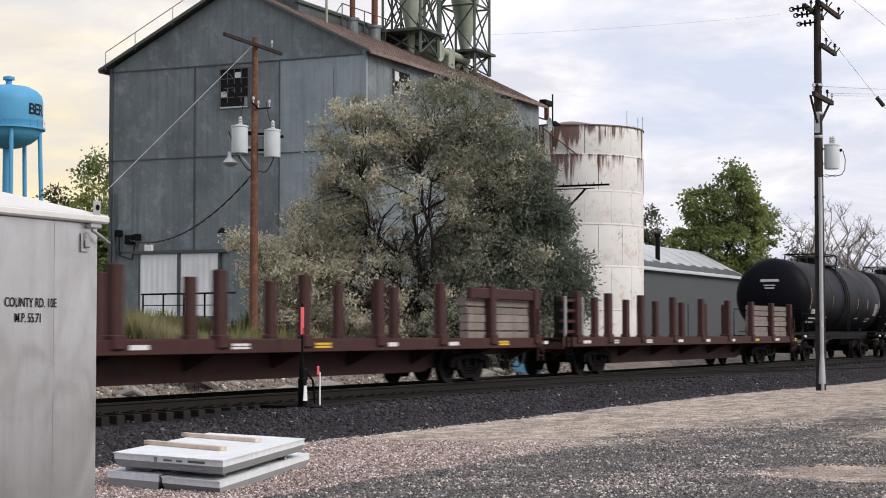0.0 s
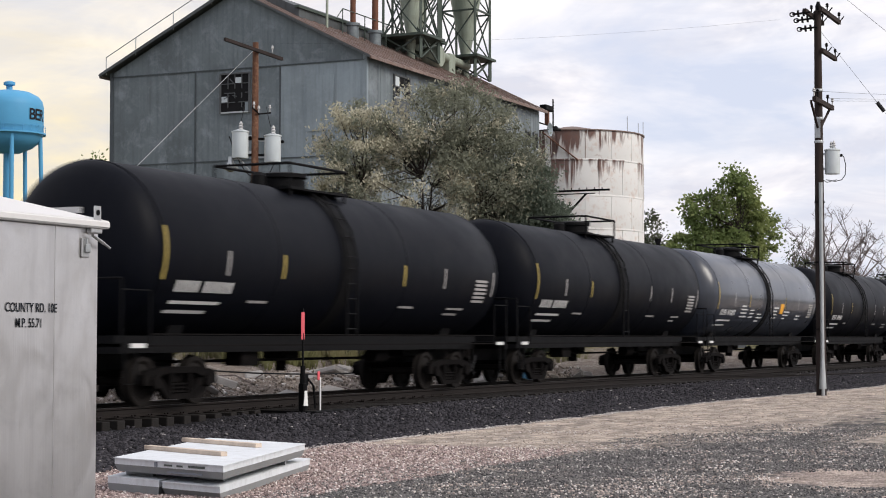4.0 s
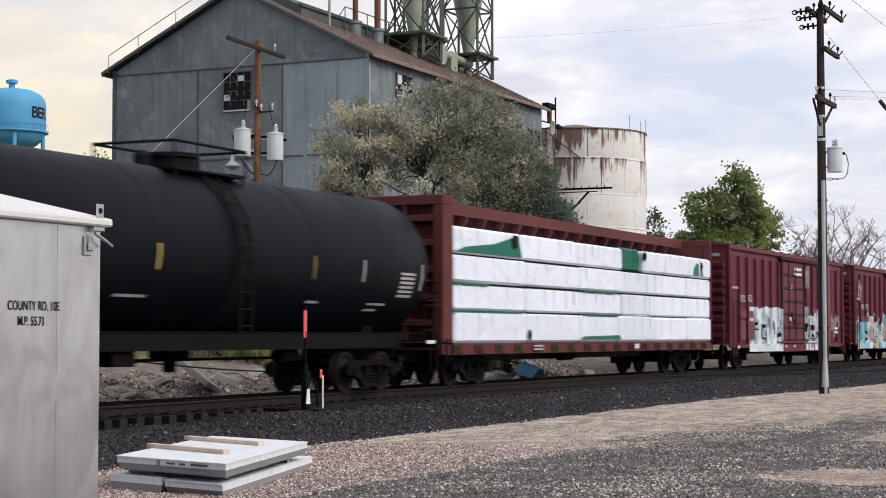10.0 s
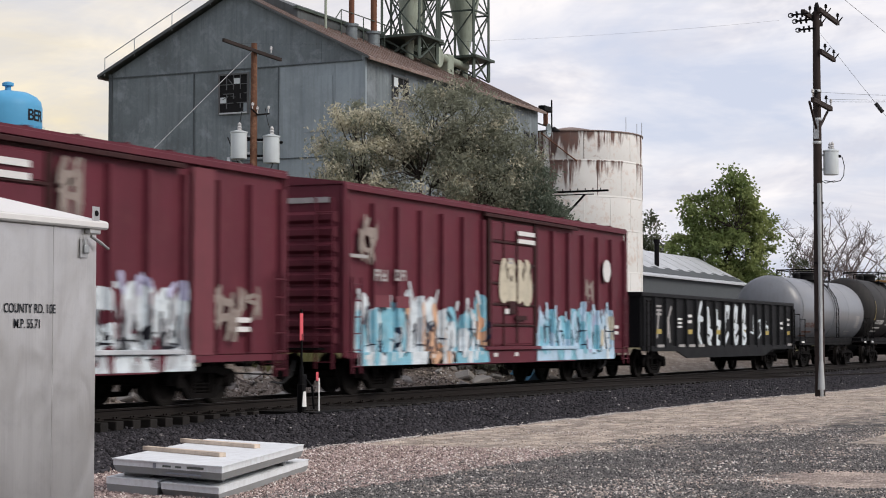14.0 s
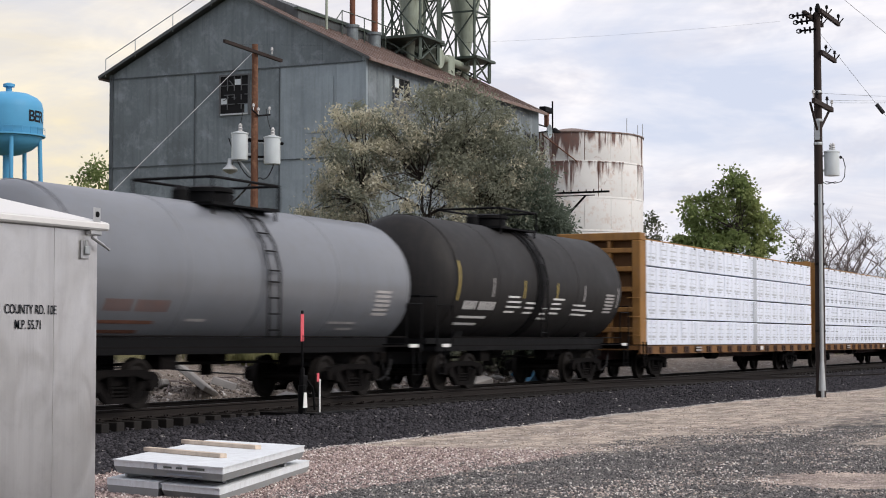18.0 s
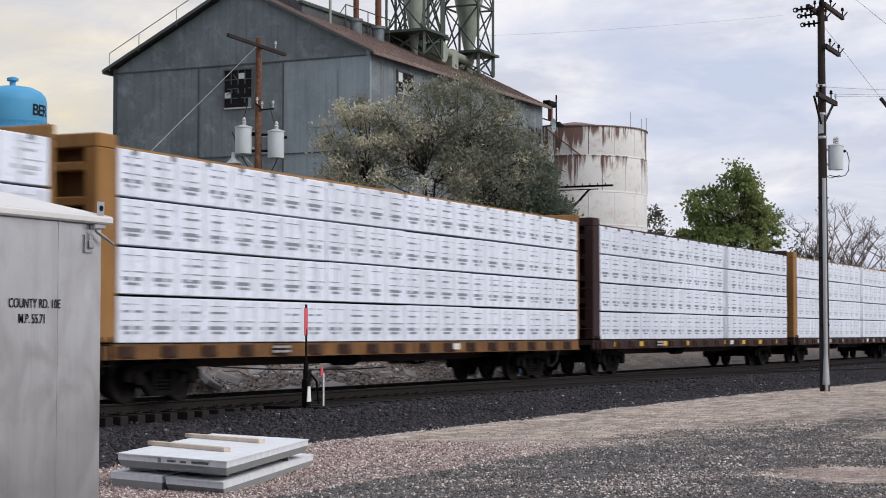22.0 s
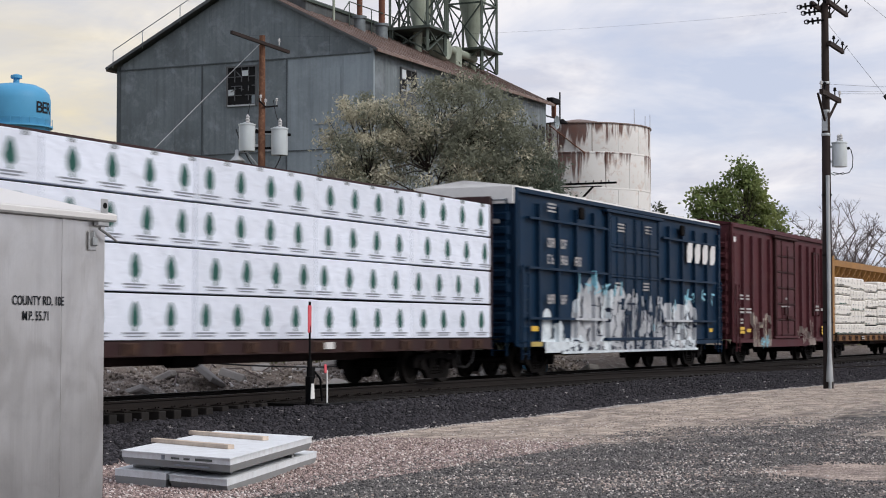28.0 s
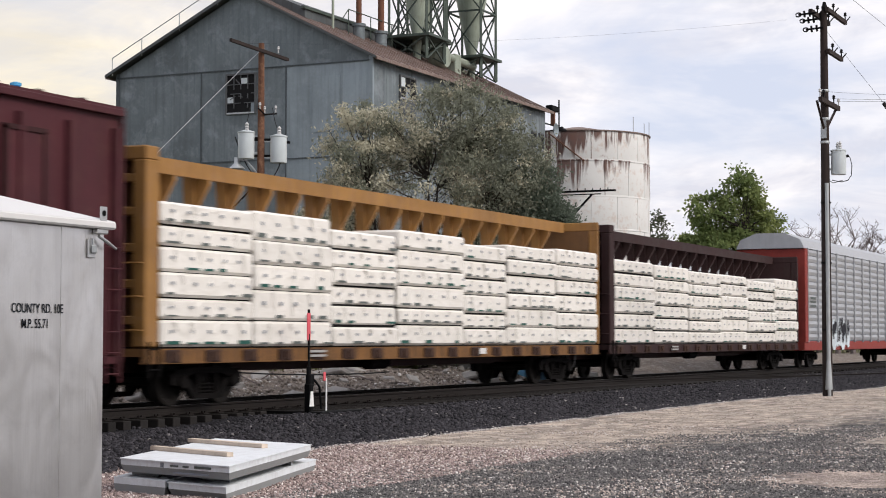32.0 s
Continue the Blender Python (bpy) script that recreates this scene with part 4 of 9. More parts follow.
    part("brake_cylinder", Geo().rod((L * 0.42, -0.7, 0.72), (L * 0.46, -0.7, 0.72), 0.17, n=12), M_TRUCK, car, smooth=True)
    return car


def pack(car, x0, x1, z0, z1, mat, rng, mark=None, yo=0.0, soft=0.03):
    """One wrapped bundle, slightly uneven."""
    d = rng.uniform(-0.012, 0.012) + yo
    g = Geo().box(x0 + 0.012, x1 - 0.012, -1.42 + d, -0.14, z0, z1, soft)
    ob = part("wrapped_pack", g, mat, car)
    if mark:
        mark(ob, x0, x1, z0, z1, -1.424 + d)
    return ob


def grey_print(pitch0, seed, ink=None):
    def mark(ob, x0, x1, z0, z1, y):
        g, rng = Geo(), random.Random(seed * 1000 + int(x0 * 10) + int(z0 * 7))
        h = z1 - z0
        count = max(1, round((x1 - x0) / pitch0))
        pitch = (x1 - x0) / count
        for k in range(count):
            x = x0 + pitch * (k + 0.14)
            g.box(x, x + pitch * 0.62, y, y - 0.002, z0 + h * 0.29, z0 + h * 0.375)
            g.box(x + pitch * 0.1, x + pitch * 0.52, y, y - 0.002, z0 + h * 0.19, z0 + h * 0.25)
            g.box(x + pitch * 0.02, x + pitch * rng.uniform(0.55, 0.8), y, y - 0.002, z0 + h * 0.475, z0 + h * 0.50)
            g.box(x + pitch * 0.05, x + pitch * rng.uniform(0.5, 0.75), y, y - 0.002, z0 + h * 0.83, z0 + h * 0.85)
            if rng.random() < 0.8:
                g.box(x + pitch * 0.05, x + pitch * rng.uniform(0.45, 0.7), y, y - 0.002, z0 + h * 0.66, z0 + h * 0.71)
        if g.v:
            tagged(part("printed_mark", g, ink or M_PRINT_GREY, ob), kind="stuff")
        # flat bars in greyer wrap colour paint the soft shade of upright folds
        f = Geo()
        for x in np.arange(x0 + 0.4, x1 - 0.2, pitch * 0.5):
            f.box(x - 0.035, x + 0.035, y, y - 0.0015, z0 + 0.03, z1 - 0.03)
        tagged(part("wrap_fold", f, M_FOLD_SHADE, ob), kind="stuff")
        wrap_folds(ob, x0, x1, z0, z1, y)
    return mark


def tree_print(ob, x0, x1, z0, z1, y):
    g2 = Geo()
    rng = random.Random(int(x0 * 10) + int(z0 * 100))
    h = z1 - z0
    x = x0 + 0.35 + 0.5 * rng.random()
    while x < x1 - 0.2:
        c, w = z0 + h * 0.56, 0.15
        pts = [(x + w * math.cos(a) * (1.0 - 0.42 * math.sin(a)) * rng.uniform(0.86, 1.1), c + 0.23 * math.sin(a)) for a in (2 * math.pi * i / 16 for i in range(16))]
        g = Geo().add([(px, y - 0.002, pz) for px, pz in pts], [tuple(range(16))])
        g.add([(x - 0.035, y - 0.002, c - 0.22), (x - 0.05, y - 0.002, c - 0.3), (x + 0.05, y - 0.002, c - 0.3), (x + 0.035, y - 0.002, c - 0.22)], [(0, 1, 2, 3)])
        part("printed_emblem", g, M_PRINT_GREEN, ob)
        g2.box(x - 0.36, x + 0.36, y, y - 0.002, z0 + h * 0.13, z0 + h * 0.17).box(x - 0.28, x + 0.28, y, y - 0.002, z0 + h * 0.07, z0 + h * 0.10)
        x += 1.12
    if g2.v:
        tagged(part("printed_mark", g2, M_PRINT_GREY, ob), kind="stuff")


def wrap_folds(ob, x0, x1, z0, z1, y):
    """Slack folds of plastic hanging on a pack, as shallow ridges."""
    rng = random.Random(int(x0 * 100) + int(z0 * 10))
    g = Geo()
    x = x0 + rng.uniform(0.3, 0.7)
    while x < x1 - 0.25:
        lean, top, bot = rng.uniform(-0.12, 0.12), z1 - 0.04, z0 + rng.uniform(0.04, 0.3)
        g.add([(x - 0.06, y, top), (x, y - 0.045, top), (x + 0.03, y, top), (x - 0.06 + lean, y, bot), (x + lean, y - 0.02, bot), (x + 0.03 + lean, y, bot)],
              [(0, 1, 4, 3), (1, 2, 5, 4)])
        x += rng.uniform(0.55, 1.1)
    if g.v:
        tagged(part("wrap_fold", g, ob.data.materials[0], ob), kind="stuff")


def full_load(marker, cols, top=4.52, grey=0.0):
    def load(car, a, b, rng):
        tiers = 4
        h = (top - 1.09) / tiers
        for t in range(tiers):
            z0 = 1.09 + t * h
            # near-black strip paints the shade between two tiers
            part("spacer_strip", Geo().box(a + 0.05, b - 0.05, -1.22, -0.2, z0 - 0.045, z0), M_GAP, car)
            cuts = [a + (b - a) * i / cols for i in range(cols + 1)]
            for i in range(cols):
                pack(car, cuts[i], cuts[i + 1], z0 + 0.002, z0 + h - rng.uniform(0.034, 0.05), M_WRAP, rng, marker, 0.0, 0.012)
        # grey strips on the faces draw a shaded gap between packs
        if grey:
            for t in range(tiers):
                z0 = 1.09 + t * h
                part("grey_pack_end", Geo().box(a + (b - a) * grey, a + (b - a) * (grey + 0.024), -1.437, -1.42, z0 + 0.01, z0 + h - 0.06), M_STRIP, car, "pale grey unprinted strip between packs")
        tab = shared("strap_tab", lambda: Geo().box(-0.05, 0.05, -0.012, 0.3, -0.07, 0.012), M_PRINT_DARK)
        for i in range(19):
            part("strap_tab", tab, None, car, at=pose(a + 0.5 + i * (b - a - 1.0) / 18, -1.43, top - 0.05))
        part("far_load", Geo().box(a, b, 0.14, 1.42, 1.09, top - 0.06, 0.03), M_WRAP, car, "white wrapped lumber on the far side")
    return load


def torn_load(car, a, b, rng):
    """White packs, the top ones torn so that green wrap shows."""
    rows = ((1.09, 1.86, (0.0, 0.215, 0.4, 0.55, 0.71, 0.87, 1.0)), (1.90, 2.55, (0.0, 0.215, 0.4, 0.57, 0.69, 0.85, 1.0)),
            (2.60, 3.25, (0.0, 0.215, 0.4, 0.58, 0.75, 0.87, 1.0)), (3.30, 3.98, (0.0, 0.2, 0.39, 0.57, 0.66, 0.76, 0.88, 1.0)))
    for r, (z0, z1, cuts) in enumerate(rows):
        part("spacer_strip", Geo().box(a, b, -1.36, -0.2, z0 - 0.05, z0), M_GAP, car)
        if r in (1, 2):
            part("green_edge", Geo().box(a, a + (0.2 if r == 1 else 0.1) * (b - a), -1.43, -1.3, z0 - 0.055, z0 - 0.012), M_GREEN_WRAP, car, "green wrap edge between tiers")
            part("green_edge", Geo().box(a + 0.41 * (b - a), a + 0.55 * (b - a), -1.43, -1.3, z0 - 0.05, z0 - 0.014), M_GREEN_WRAP, car, "green wrap edge between tiers")
        for i in range(len(cuts) - 1):
            x0, x1 = a + cuts[i] * (b - a), a + cuts[i + 1] * (b - a)
            green = r == 3 and i == 3
            dz = rng.uniform(-0.05, 0.05) if r == 3 else rng.uniform(-0.01, 0.022)
            pack(car, x0 + rng.uniform(0.01, 0.045), x1 - rng.uniform(0.01, 0.045), z0 - 0.01, z1 + 0.012 + dz * 0.6, M_GREEN_WRAP if green else M_WRAP, rng, wrap_folds, 0.14 if green else rng.uniform(-0.03, 0.03), 0.07)
    w = b - a
    part("torn_wrap", Geo().slab([(a + 0.02, 3.34), (a + 0.195 * w, 3.34), (a + 0.185 * w, 3.92), (a + 0.11 * w, 3.62), (a + 0.03 * w, 3.48)], "y", -1.452, -1.446), M_GREEN_WRAP, car, "green inner wrap showing through a tear")
    part("torn_wrap", Geo().slab([(a + 0.9 * w, 3.36), (a + 0.955 * w, 3.36), (a + 0.95 * w, 3.74), (a + 0.92 * w, 3.8), (a + 0.905 * w, 3.6)], "y", -1.452, -1.446), M_GREEN_WRAP, car)
    part("torn_wrap", Geo().slab([(a + 0.40 * w, 1.17), (a + 0.56 * w, 1.17), (a + 0.55 * w, 1.29), (a + 0.41 * w, 1.25)], "y", -1.452, -1.446), M_GREEN_WRAP, car)
    # flat near-black patches stand for the unlit inside of torn wrap
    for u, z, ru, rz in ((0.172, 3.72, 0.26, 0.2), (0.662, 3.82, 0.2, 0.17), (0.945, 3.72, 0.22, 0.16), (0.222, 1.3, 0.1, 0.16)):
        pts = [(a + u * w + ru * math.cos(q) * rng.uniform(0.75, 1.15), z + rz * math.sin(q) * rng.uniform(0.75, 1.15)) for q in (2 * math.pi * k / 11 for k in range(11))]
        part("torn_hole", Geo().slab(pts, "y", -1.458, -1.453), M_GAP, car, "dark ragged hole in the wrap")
    part("far_load", Geo().box(a, b, 0.14, 1.42, 1.09, 3.9, 0.03), M_WRAP, car)


def thin_packs(top, cols, mat, seed, empty=0.0):
    """Many low packs in cream wrap with dark banded edges."""
    def load(car, a, b, rng):
        cut = [a]
        for i in range(cols):
            cut.append(a + (b - a) * (i + 1) / cols + (rng.uniform(-0.3, 0.3) if i < cols - 1 else 0))
        for i in range(cols):
            n = rng.choice((6, 6, 7, 5)) if i % 2 else 6
            shares = [rng.uniform(0.85, 1.15) for _ in range(n)]
            z = 1.09
            lift = top + rng.uniform(-0.12, 0.10) - 1.09
            for t in range(n):
                h = lift * shares[t] / sum(shares)
                z0, z = z, z + h
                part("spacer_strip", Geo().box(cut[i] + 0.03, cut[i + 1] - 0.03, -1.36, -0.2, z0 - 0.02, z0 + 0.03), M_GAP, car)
                if t == n - 1 and rng.random() < empty:
                    continue
                d = rng.uniform(-0.045, 0.03)
                x0, x1 = cut[i] + rng.uniform(0.0, 0.05), cut[i + 1] - rng.uniform(0.0, 0.05)
                ob = pack(car, x0, x1, z0 + 0.016, z - rng.uniform(0.0, 0.035), mat, rng, wrap_folds, d, 0.05)
                g, g2 = Geo(), Geo()
                x, yy = x0 + 0.12, -1.445 + d
                while x < x1 - 0.35:
                    if rng.random() < 0.7:
                        g.box(x, x + rng.uniform(0.2, 0.5), yy, yy + 0.004, z0 + 0.06, z0 + 0.06 + h * rng.uniform(0.06, 0.16))
                    g2.box(x + 0.14, x + 0.24, yy, yy + 0.004, z0 + h * 0.52, z0 + h * 0.64)
                    x += rng.uniform(0.5, 0.75)
                tagged(part("printed_band", g, M_PRINT_DARK if (i + t) % 3 else M_PRINT_GREEN, ob), kind="stuff")
                tagged(part("printed_mark", g2, M_PRINT_GREY, ob), kind="stuff")
        part("far_load", Geo().box(a, b, 0.14, 1.42, 1.09, top - 0.1, 0.03), mat, car)
    return load


def tank_car(L, paint, label, seed=1, marks=True, radius=1.66, yellow=True, zc=2.86, reporting=M_MARK, orange=False, head=False, busy=False, inset=0.3, bulge=0.8, shift=0.5):
    car = car_base("tank_car", label, L)
    r, e = radius, bulge
    a, b = inset, L - inset
    prof = [(r * math.sin(i / 7 * math.pi / 2) + 0.001, a + e - e * math.cos(i / 7 * math.pi / 2)) for i in range(8)]
    prof += [(r, a + e + (b - a - 2 * e) * k / 6) for k in range(1, 6)]
    prof += [(q, a + b - h) for q, h in prof[:8][::-1]]
    shell = part("shell", Geo().lathe(prof, (0, 0, zc), "x", 56), paint, car, smooth=True)
    m = L / 2 - shift
    for x in (a + e, a + e + 0.04 * 0, b - e, m - 2.9, m + 2.9):
        part("weld_band", Geo().lathe([(r + 0.001, x - 0.03), (r + 0.008, x - 0.02), (r + 0.008, x + 0.02), (r + 0.001, x + 0.03)], (0, 0, zc), "x", 56), paint, shell, smooth=True)
    # girth walkway band, manway and its railed platform
    part("girth_band", Geo().lathe([(r + 0.002, m - 0.28), (r + 0.03, m - 0.26), (r + 0.03, m + 0.26), (r + 0.002, m + 0.28)], (0, 0, zc), "x", 56), paint if paint is M_TANK_GREY else M_BLACK_STEEL, car, smooth=True)
    top = zc + r
    dome = Geo().lathe([(0.5, top - 0.1), (0.5, top + 0.2), (0.56, top + 0.22), (0.56, top + 0.3), (0.3, top + 0.35)], (m, 0, 0), "z", 20)
    part("manway", dome, M_BLACK_STEEL, car, smooth=True)
    deck = Geo().box(m - 1.3, m + 1.3, -0.95, -0.55, top - 0.12, top - 0.08).box(m - 1.3, m + 1.3, 0.55, 0.95, top - 0.12, top - 0.08)
    deck.box(m - 1.3, m - 0.7, -0.95, 0.95, top - 0.1, top - 0.06).box(m + 0.7, m + 1.3, -0.95, 0.95, top - 0.1, top - 0.06)
    for y in (-0.9, 0.9):
        for x in (-1.2, 1.2):
            deck.rod((m + x, y, zc + r * 0.72), (m + x, y, top - 0.1), 0.03)
    plat = part("platform", deck, M_BLACK_STEEL, car)
    rail = Geo()
    for y in (-0.93, 0.93):
        rail.path([(m - 1.28, y, top - 0.1), (m - 1.28, y, top + 0.42), (m + 1.28, y, top + 0.42), (m + 1.28, y, top - 0.1)], 0.03)
    for x in (-1.28, 1.28):
        rail.path([(m + x, -0.93, top + 0.42), (m + x, 0.93, top + 0.42)], 0.03)
    part("platform_railing", rail, M_BLACK_STEEL, plat)
    for x in (m - 0.85, m + 0.9, m + 0.62):
        part("valve_box", Geo().lathe([(0.17, top - 0.05), (0.17, top + 0.22), (0.1, top + 0.3)], (x, 0.1, 0), "z", 12), M_BLACK_STEEL, car, smooth=True)
    ld = Geo()
    for x in (m - 0.22, m + 0.22):
        pts = [(x, -(r + 0.1) * math.sin(t) if t < math.pi / 2 else -(r + 0.12), zc + (r + 0.1) * math.cos(t)) for t in (0.45, 0.8, 1.15, 1.5)] + [(x, -(r + 0.08), 1.3)]
        ld.path(pts, 0.025)
    for t in np.linspace(0.5, 1.5, 5):
        ld.rod((m - 0.22, -(r + 0.1) * math.sin(t), zc + (r + 0.1) * math.cos(t)), (m + 0.22, -(r + 0.1) * math.sin(t), zc + (r + 0.1) * math.cos(t)), 0.016)
    for z in np.arange(1.45, zc, 0.32):
        ld.rod((m - 0.22, -(r + 0.08), z), (m + 0.22, -(r + 0.08), z), 0.016)
    part("ladder", ld, M_BLACK_STEEL, car)
    # stub sills, bolster saddles, running boards
    for x0, s in ((0.0, 1), (L, -1)):
        part("stub_sill", Geo().box(x0, x0 + s * 3.6, -0.25, 0.25, 0.66, 1.05, 0.02), M_BLACK_STEEL, car)
        part("saddle", Geo().slab([(-0.95, 1.52), (0.95, 1.52), (0.8, 1.05), (0.5, 0.95), (-0.5, 0.95), (-0.8, 1.05)], "x", x0 + s * 2.35, x0 + s * 2.85), M_BLACK_STEEL, car)
        part("end_platform", Geo().box(x0, x0 + s * 0.9, -1.5, 1.5, 1.10, 1.16).box(x0, x0 + s * 0.08, -1.5, 1.5, 0.98, 1.16), M_BLACK_STEEL, car)
        hr = Geo().path([(x0 + s * 0.05, -1.5, 1.15), (x0 + s * 0.05, -1.5, 2.3), (x0 + s * 0.05, 1.5, 2.3), (x0 + s * 0.05, 1.5, 1.15)], 0.022)
        hr.path([(x0 + s * 0.9, -1.52, 1.15), (x0 + s * 0.9, -1.52, 2.1), (x0 + s * 0.05, -1.5, 2.1)], 0.018)
        part("end_railing", hr, M_BLACK_STEEL, car)
        part("sill_step", Geo().path([(x0 + s * 0.15, -1.5, 1.1), (x0 + s * 0.15, -1.5, 0.45), (x0 + s * 0.5, -1.5, 0.45), (x0 + s * 0.5, -1.5, 1.1)], 0.02), M_BLACK_STEEL, car)
        part("grab_plate", Geo().box(x0 + s * 0.3, x0 + s * 0.75, -1.53, -1.515, 1.08, 1.16), M_MARK, car, "white edge plate")
    rb = Geo()
    for s in (-1, 1):
        rb.box(0.9, L - 0.9, s * 1.45, s * 1.52, 1.10, 1.13)
        rb.rod((0.9, s * 1.5, 1.32), (L - 0.9, s * 1.5, 1.32), 0.016)
    # one added black block stands for the underframe gear and its shade
    part("underframe", Geo().box(0.7, L - 0.7, -0.9, 0.9, 0.98, 1.30), M_BLACK_STEEL, car)
    part("train_line", Geo().rod((2.0, -0.7, 1.05), (L - 2.0, -0.7, 1.05), 0.04), M_BLACK_STEEL, car)
    part("running_board", rb, M_TRUCK, car, "dark narrow side rail along the bottom")
    part("bottom_outlet", Geo().box(m - 0.35, m + 0.35, -0.3, 0.3, 0.8, 1.55, 0.05).rod((m, 0, 0.55), (m, 0, 0.85), 0.14, n=12), M_TRUCK, car)
    part("brake_gear", Geo().rod((L * 0.66, -0.5, 0.85), (L * 0.7, -0.5, 0.85), 0.17, n=12).rod((2.6, -0.35, 0.8), (L - 2.6, -0.35, 0.8), 0.03).box(L * 0.3, L * 0.34, -0.8, -0.4, 0.7, 1.0), M_TRUCK, car)

    # markings that follow the round side
    def curved(name, x, w, z0, z1, mat, label=""):
        g = Geo()
        n = 5
        vs = []
        for i in range(n + 1):
            z = z0 + (z1 - z0) * i / n
            y = -math.sqrt(max((r + 0.006) ** 2 - (z - zc) ** 2, 0))
            vs += [(x, y, z), (x + w, y, z)]
        g.add(vs, [(2 * i, 2 * i + 1, 2 * i + 3, 2 * i + 2) for i in range(n)])
        return part(name, g, mat, car, label)
    if yellow:
        for i, x in enumerate((1.15, 3.3, 5.4, L - 6.4, L - 4.2, L - 1.3)):
            curved("reflector_strip", x, 0.075, zc - (0.55 if i in (0, 5) else 0.42), zc + (0.42 if i == 0 else 0.05), M_REFLECT_FADED if i in (0, 2) or i == 3 and seed % 2 else M_MARK_DIM, "upright faded reflector strip")
    if marks:
        rng = random.Random(seed)
        for i in range(9):
            curved("car_number", 1.7 + i * 0.21 + (0.12 if i > 3 else 0), 0.11, zc - 0.76, zc - 0.55, reporting)
        for k in range(2):
            curved("stencil_bar", 1.7, 1.7 - 0.3 * k, zc - 0.98 - 0.17 * k, zc - 0.92 - 0.17 * k, reporting)
        for c, (x, n) in enumerate(((4.4, 4), (5.7, 3), (6.8, 3), (m + 1.0, 4), (m + 2.7, 3), (L - 4.2, 2)) if busy else ((4.4, 1), (m + 2.9, 1), (L - 3.6, 2))):
            for k in range(n):
                zz = zc - (0.42 + 0.14 * (c % 3) if busy else 0.92) - 0.13 * k
                curved("stencil_bar", x, rng.uniform(0.5, 1.0), zz, zz + 0.05, M_MARK if busy else M_MARK_DIM)
        for k in range(6):
            curved("data_panel", L - 2.35, 0.72, zc - 0.72 + k * 0.1, zc - 0.66 + k * 0.1, M_MARK_DIM, "row of a pale data panel")
    if orange:
        curved("placard", m + 2.0, 0.55, zc - 0.62, zc - 0.22, M_ORANGE, "orange warning placard")
    # plain marks on the leading head
    for z, w, h in ((0.62, 0.42, 0.11), (0.44, 0.26, 0.05), (0.32, 0.22, 0.05)) if head else ():
        part("head_mark", Geo().box(a - 0.012 + 0.5 * e * (z / r) ** 2, a + 0.03, -w, w * 0.9, zc + z, zc + z + h), reporting, car)
    return car


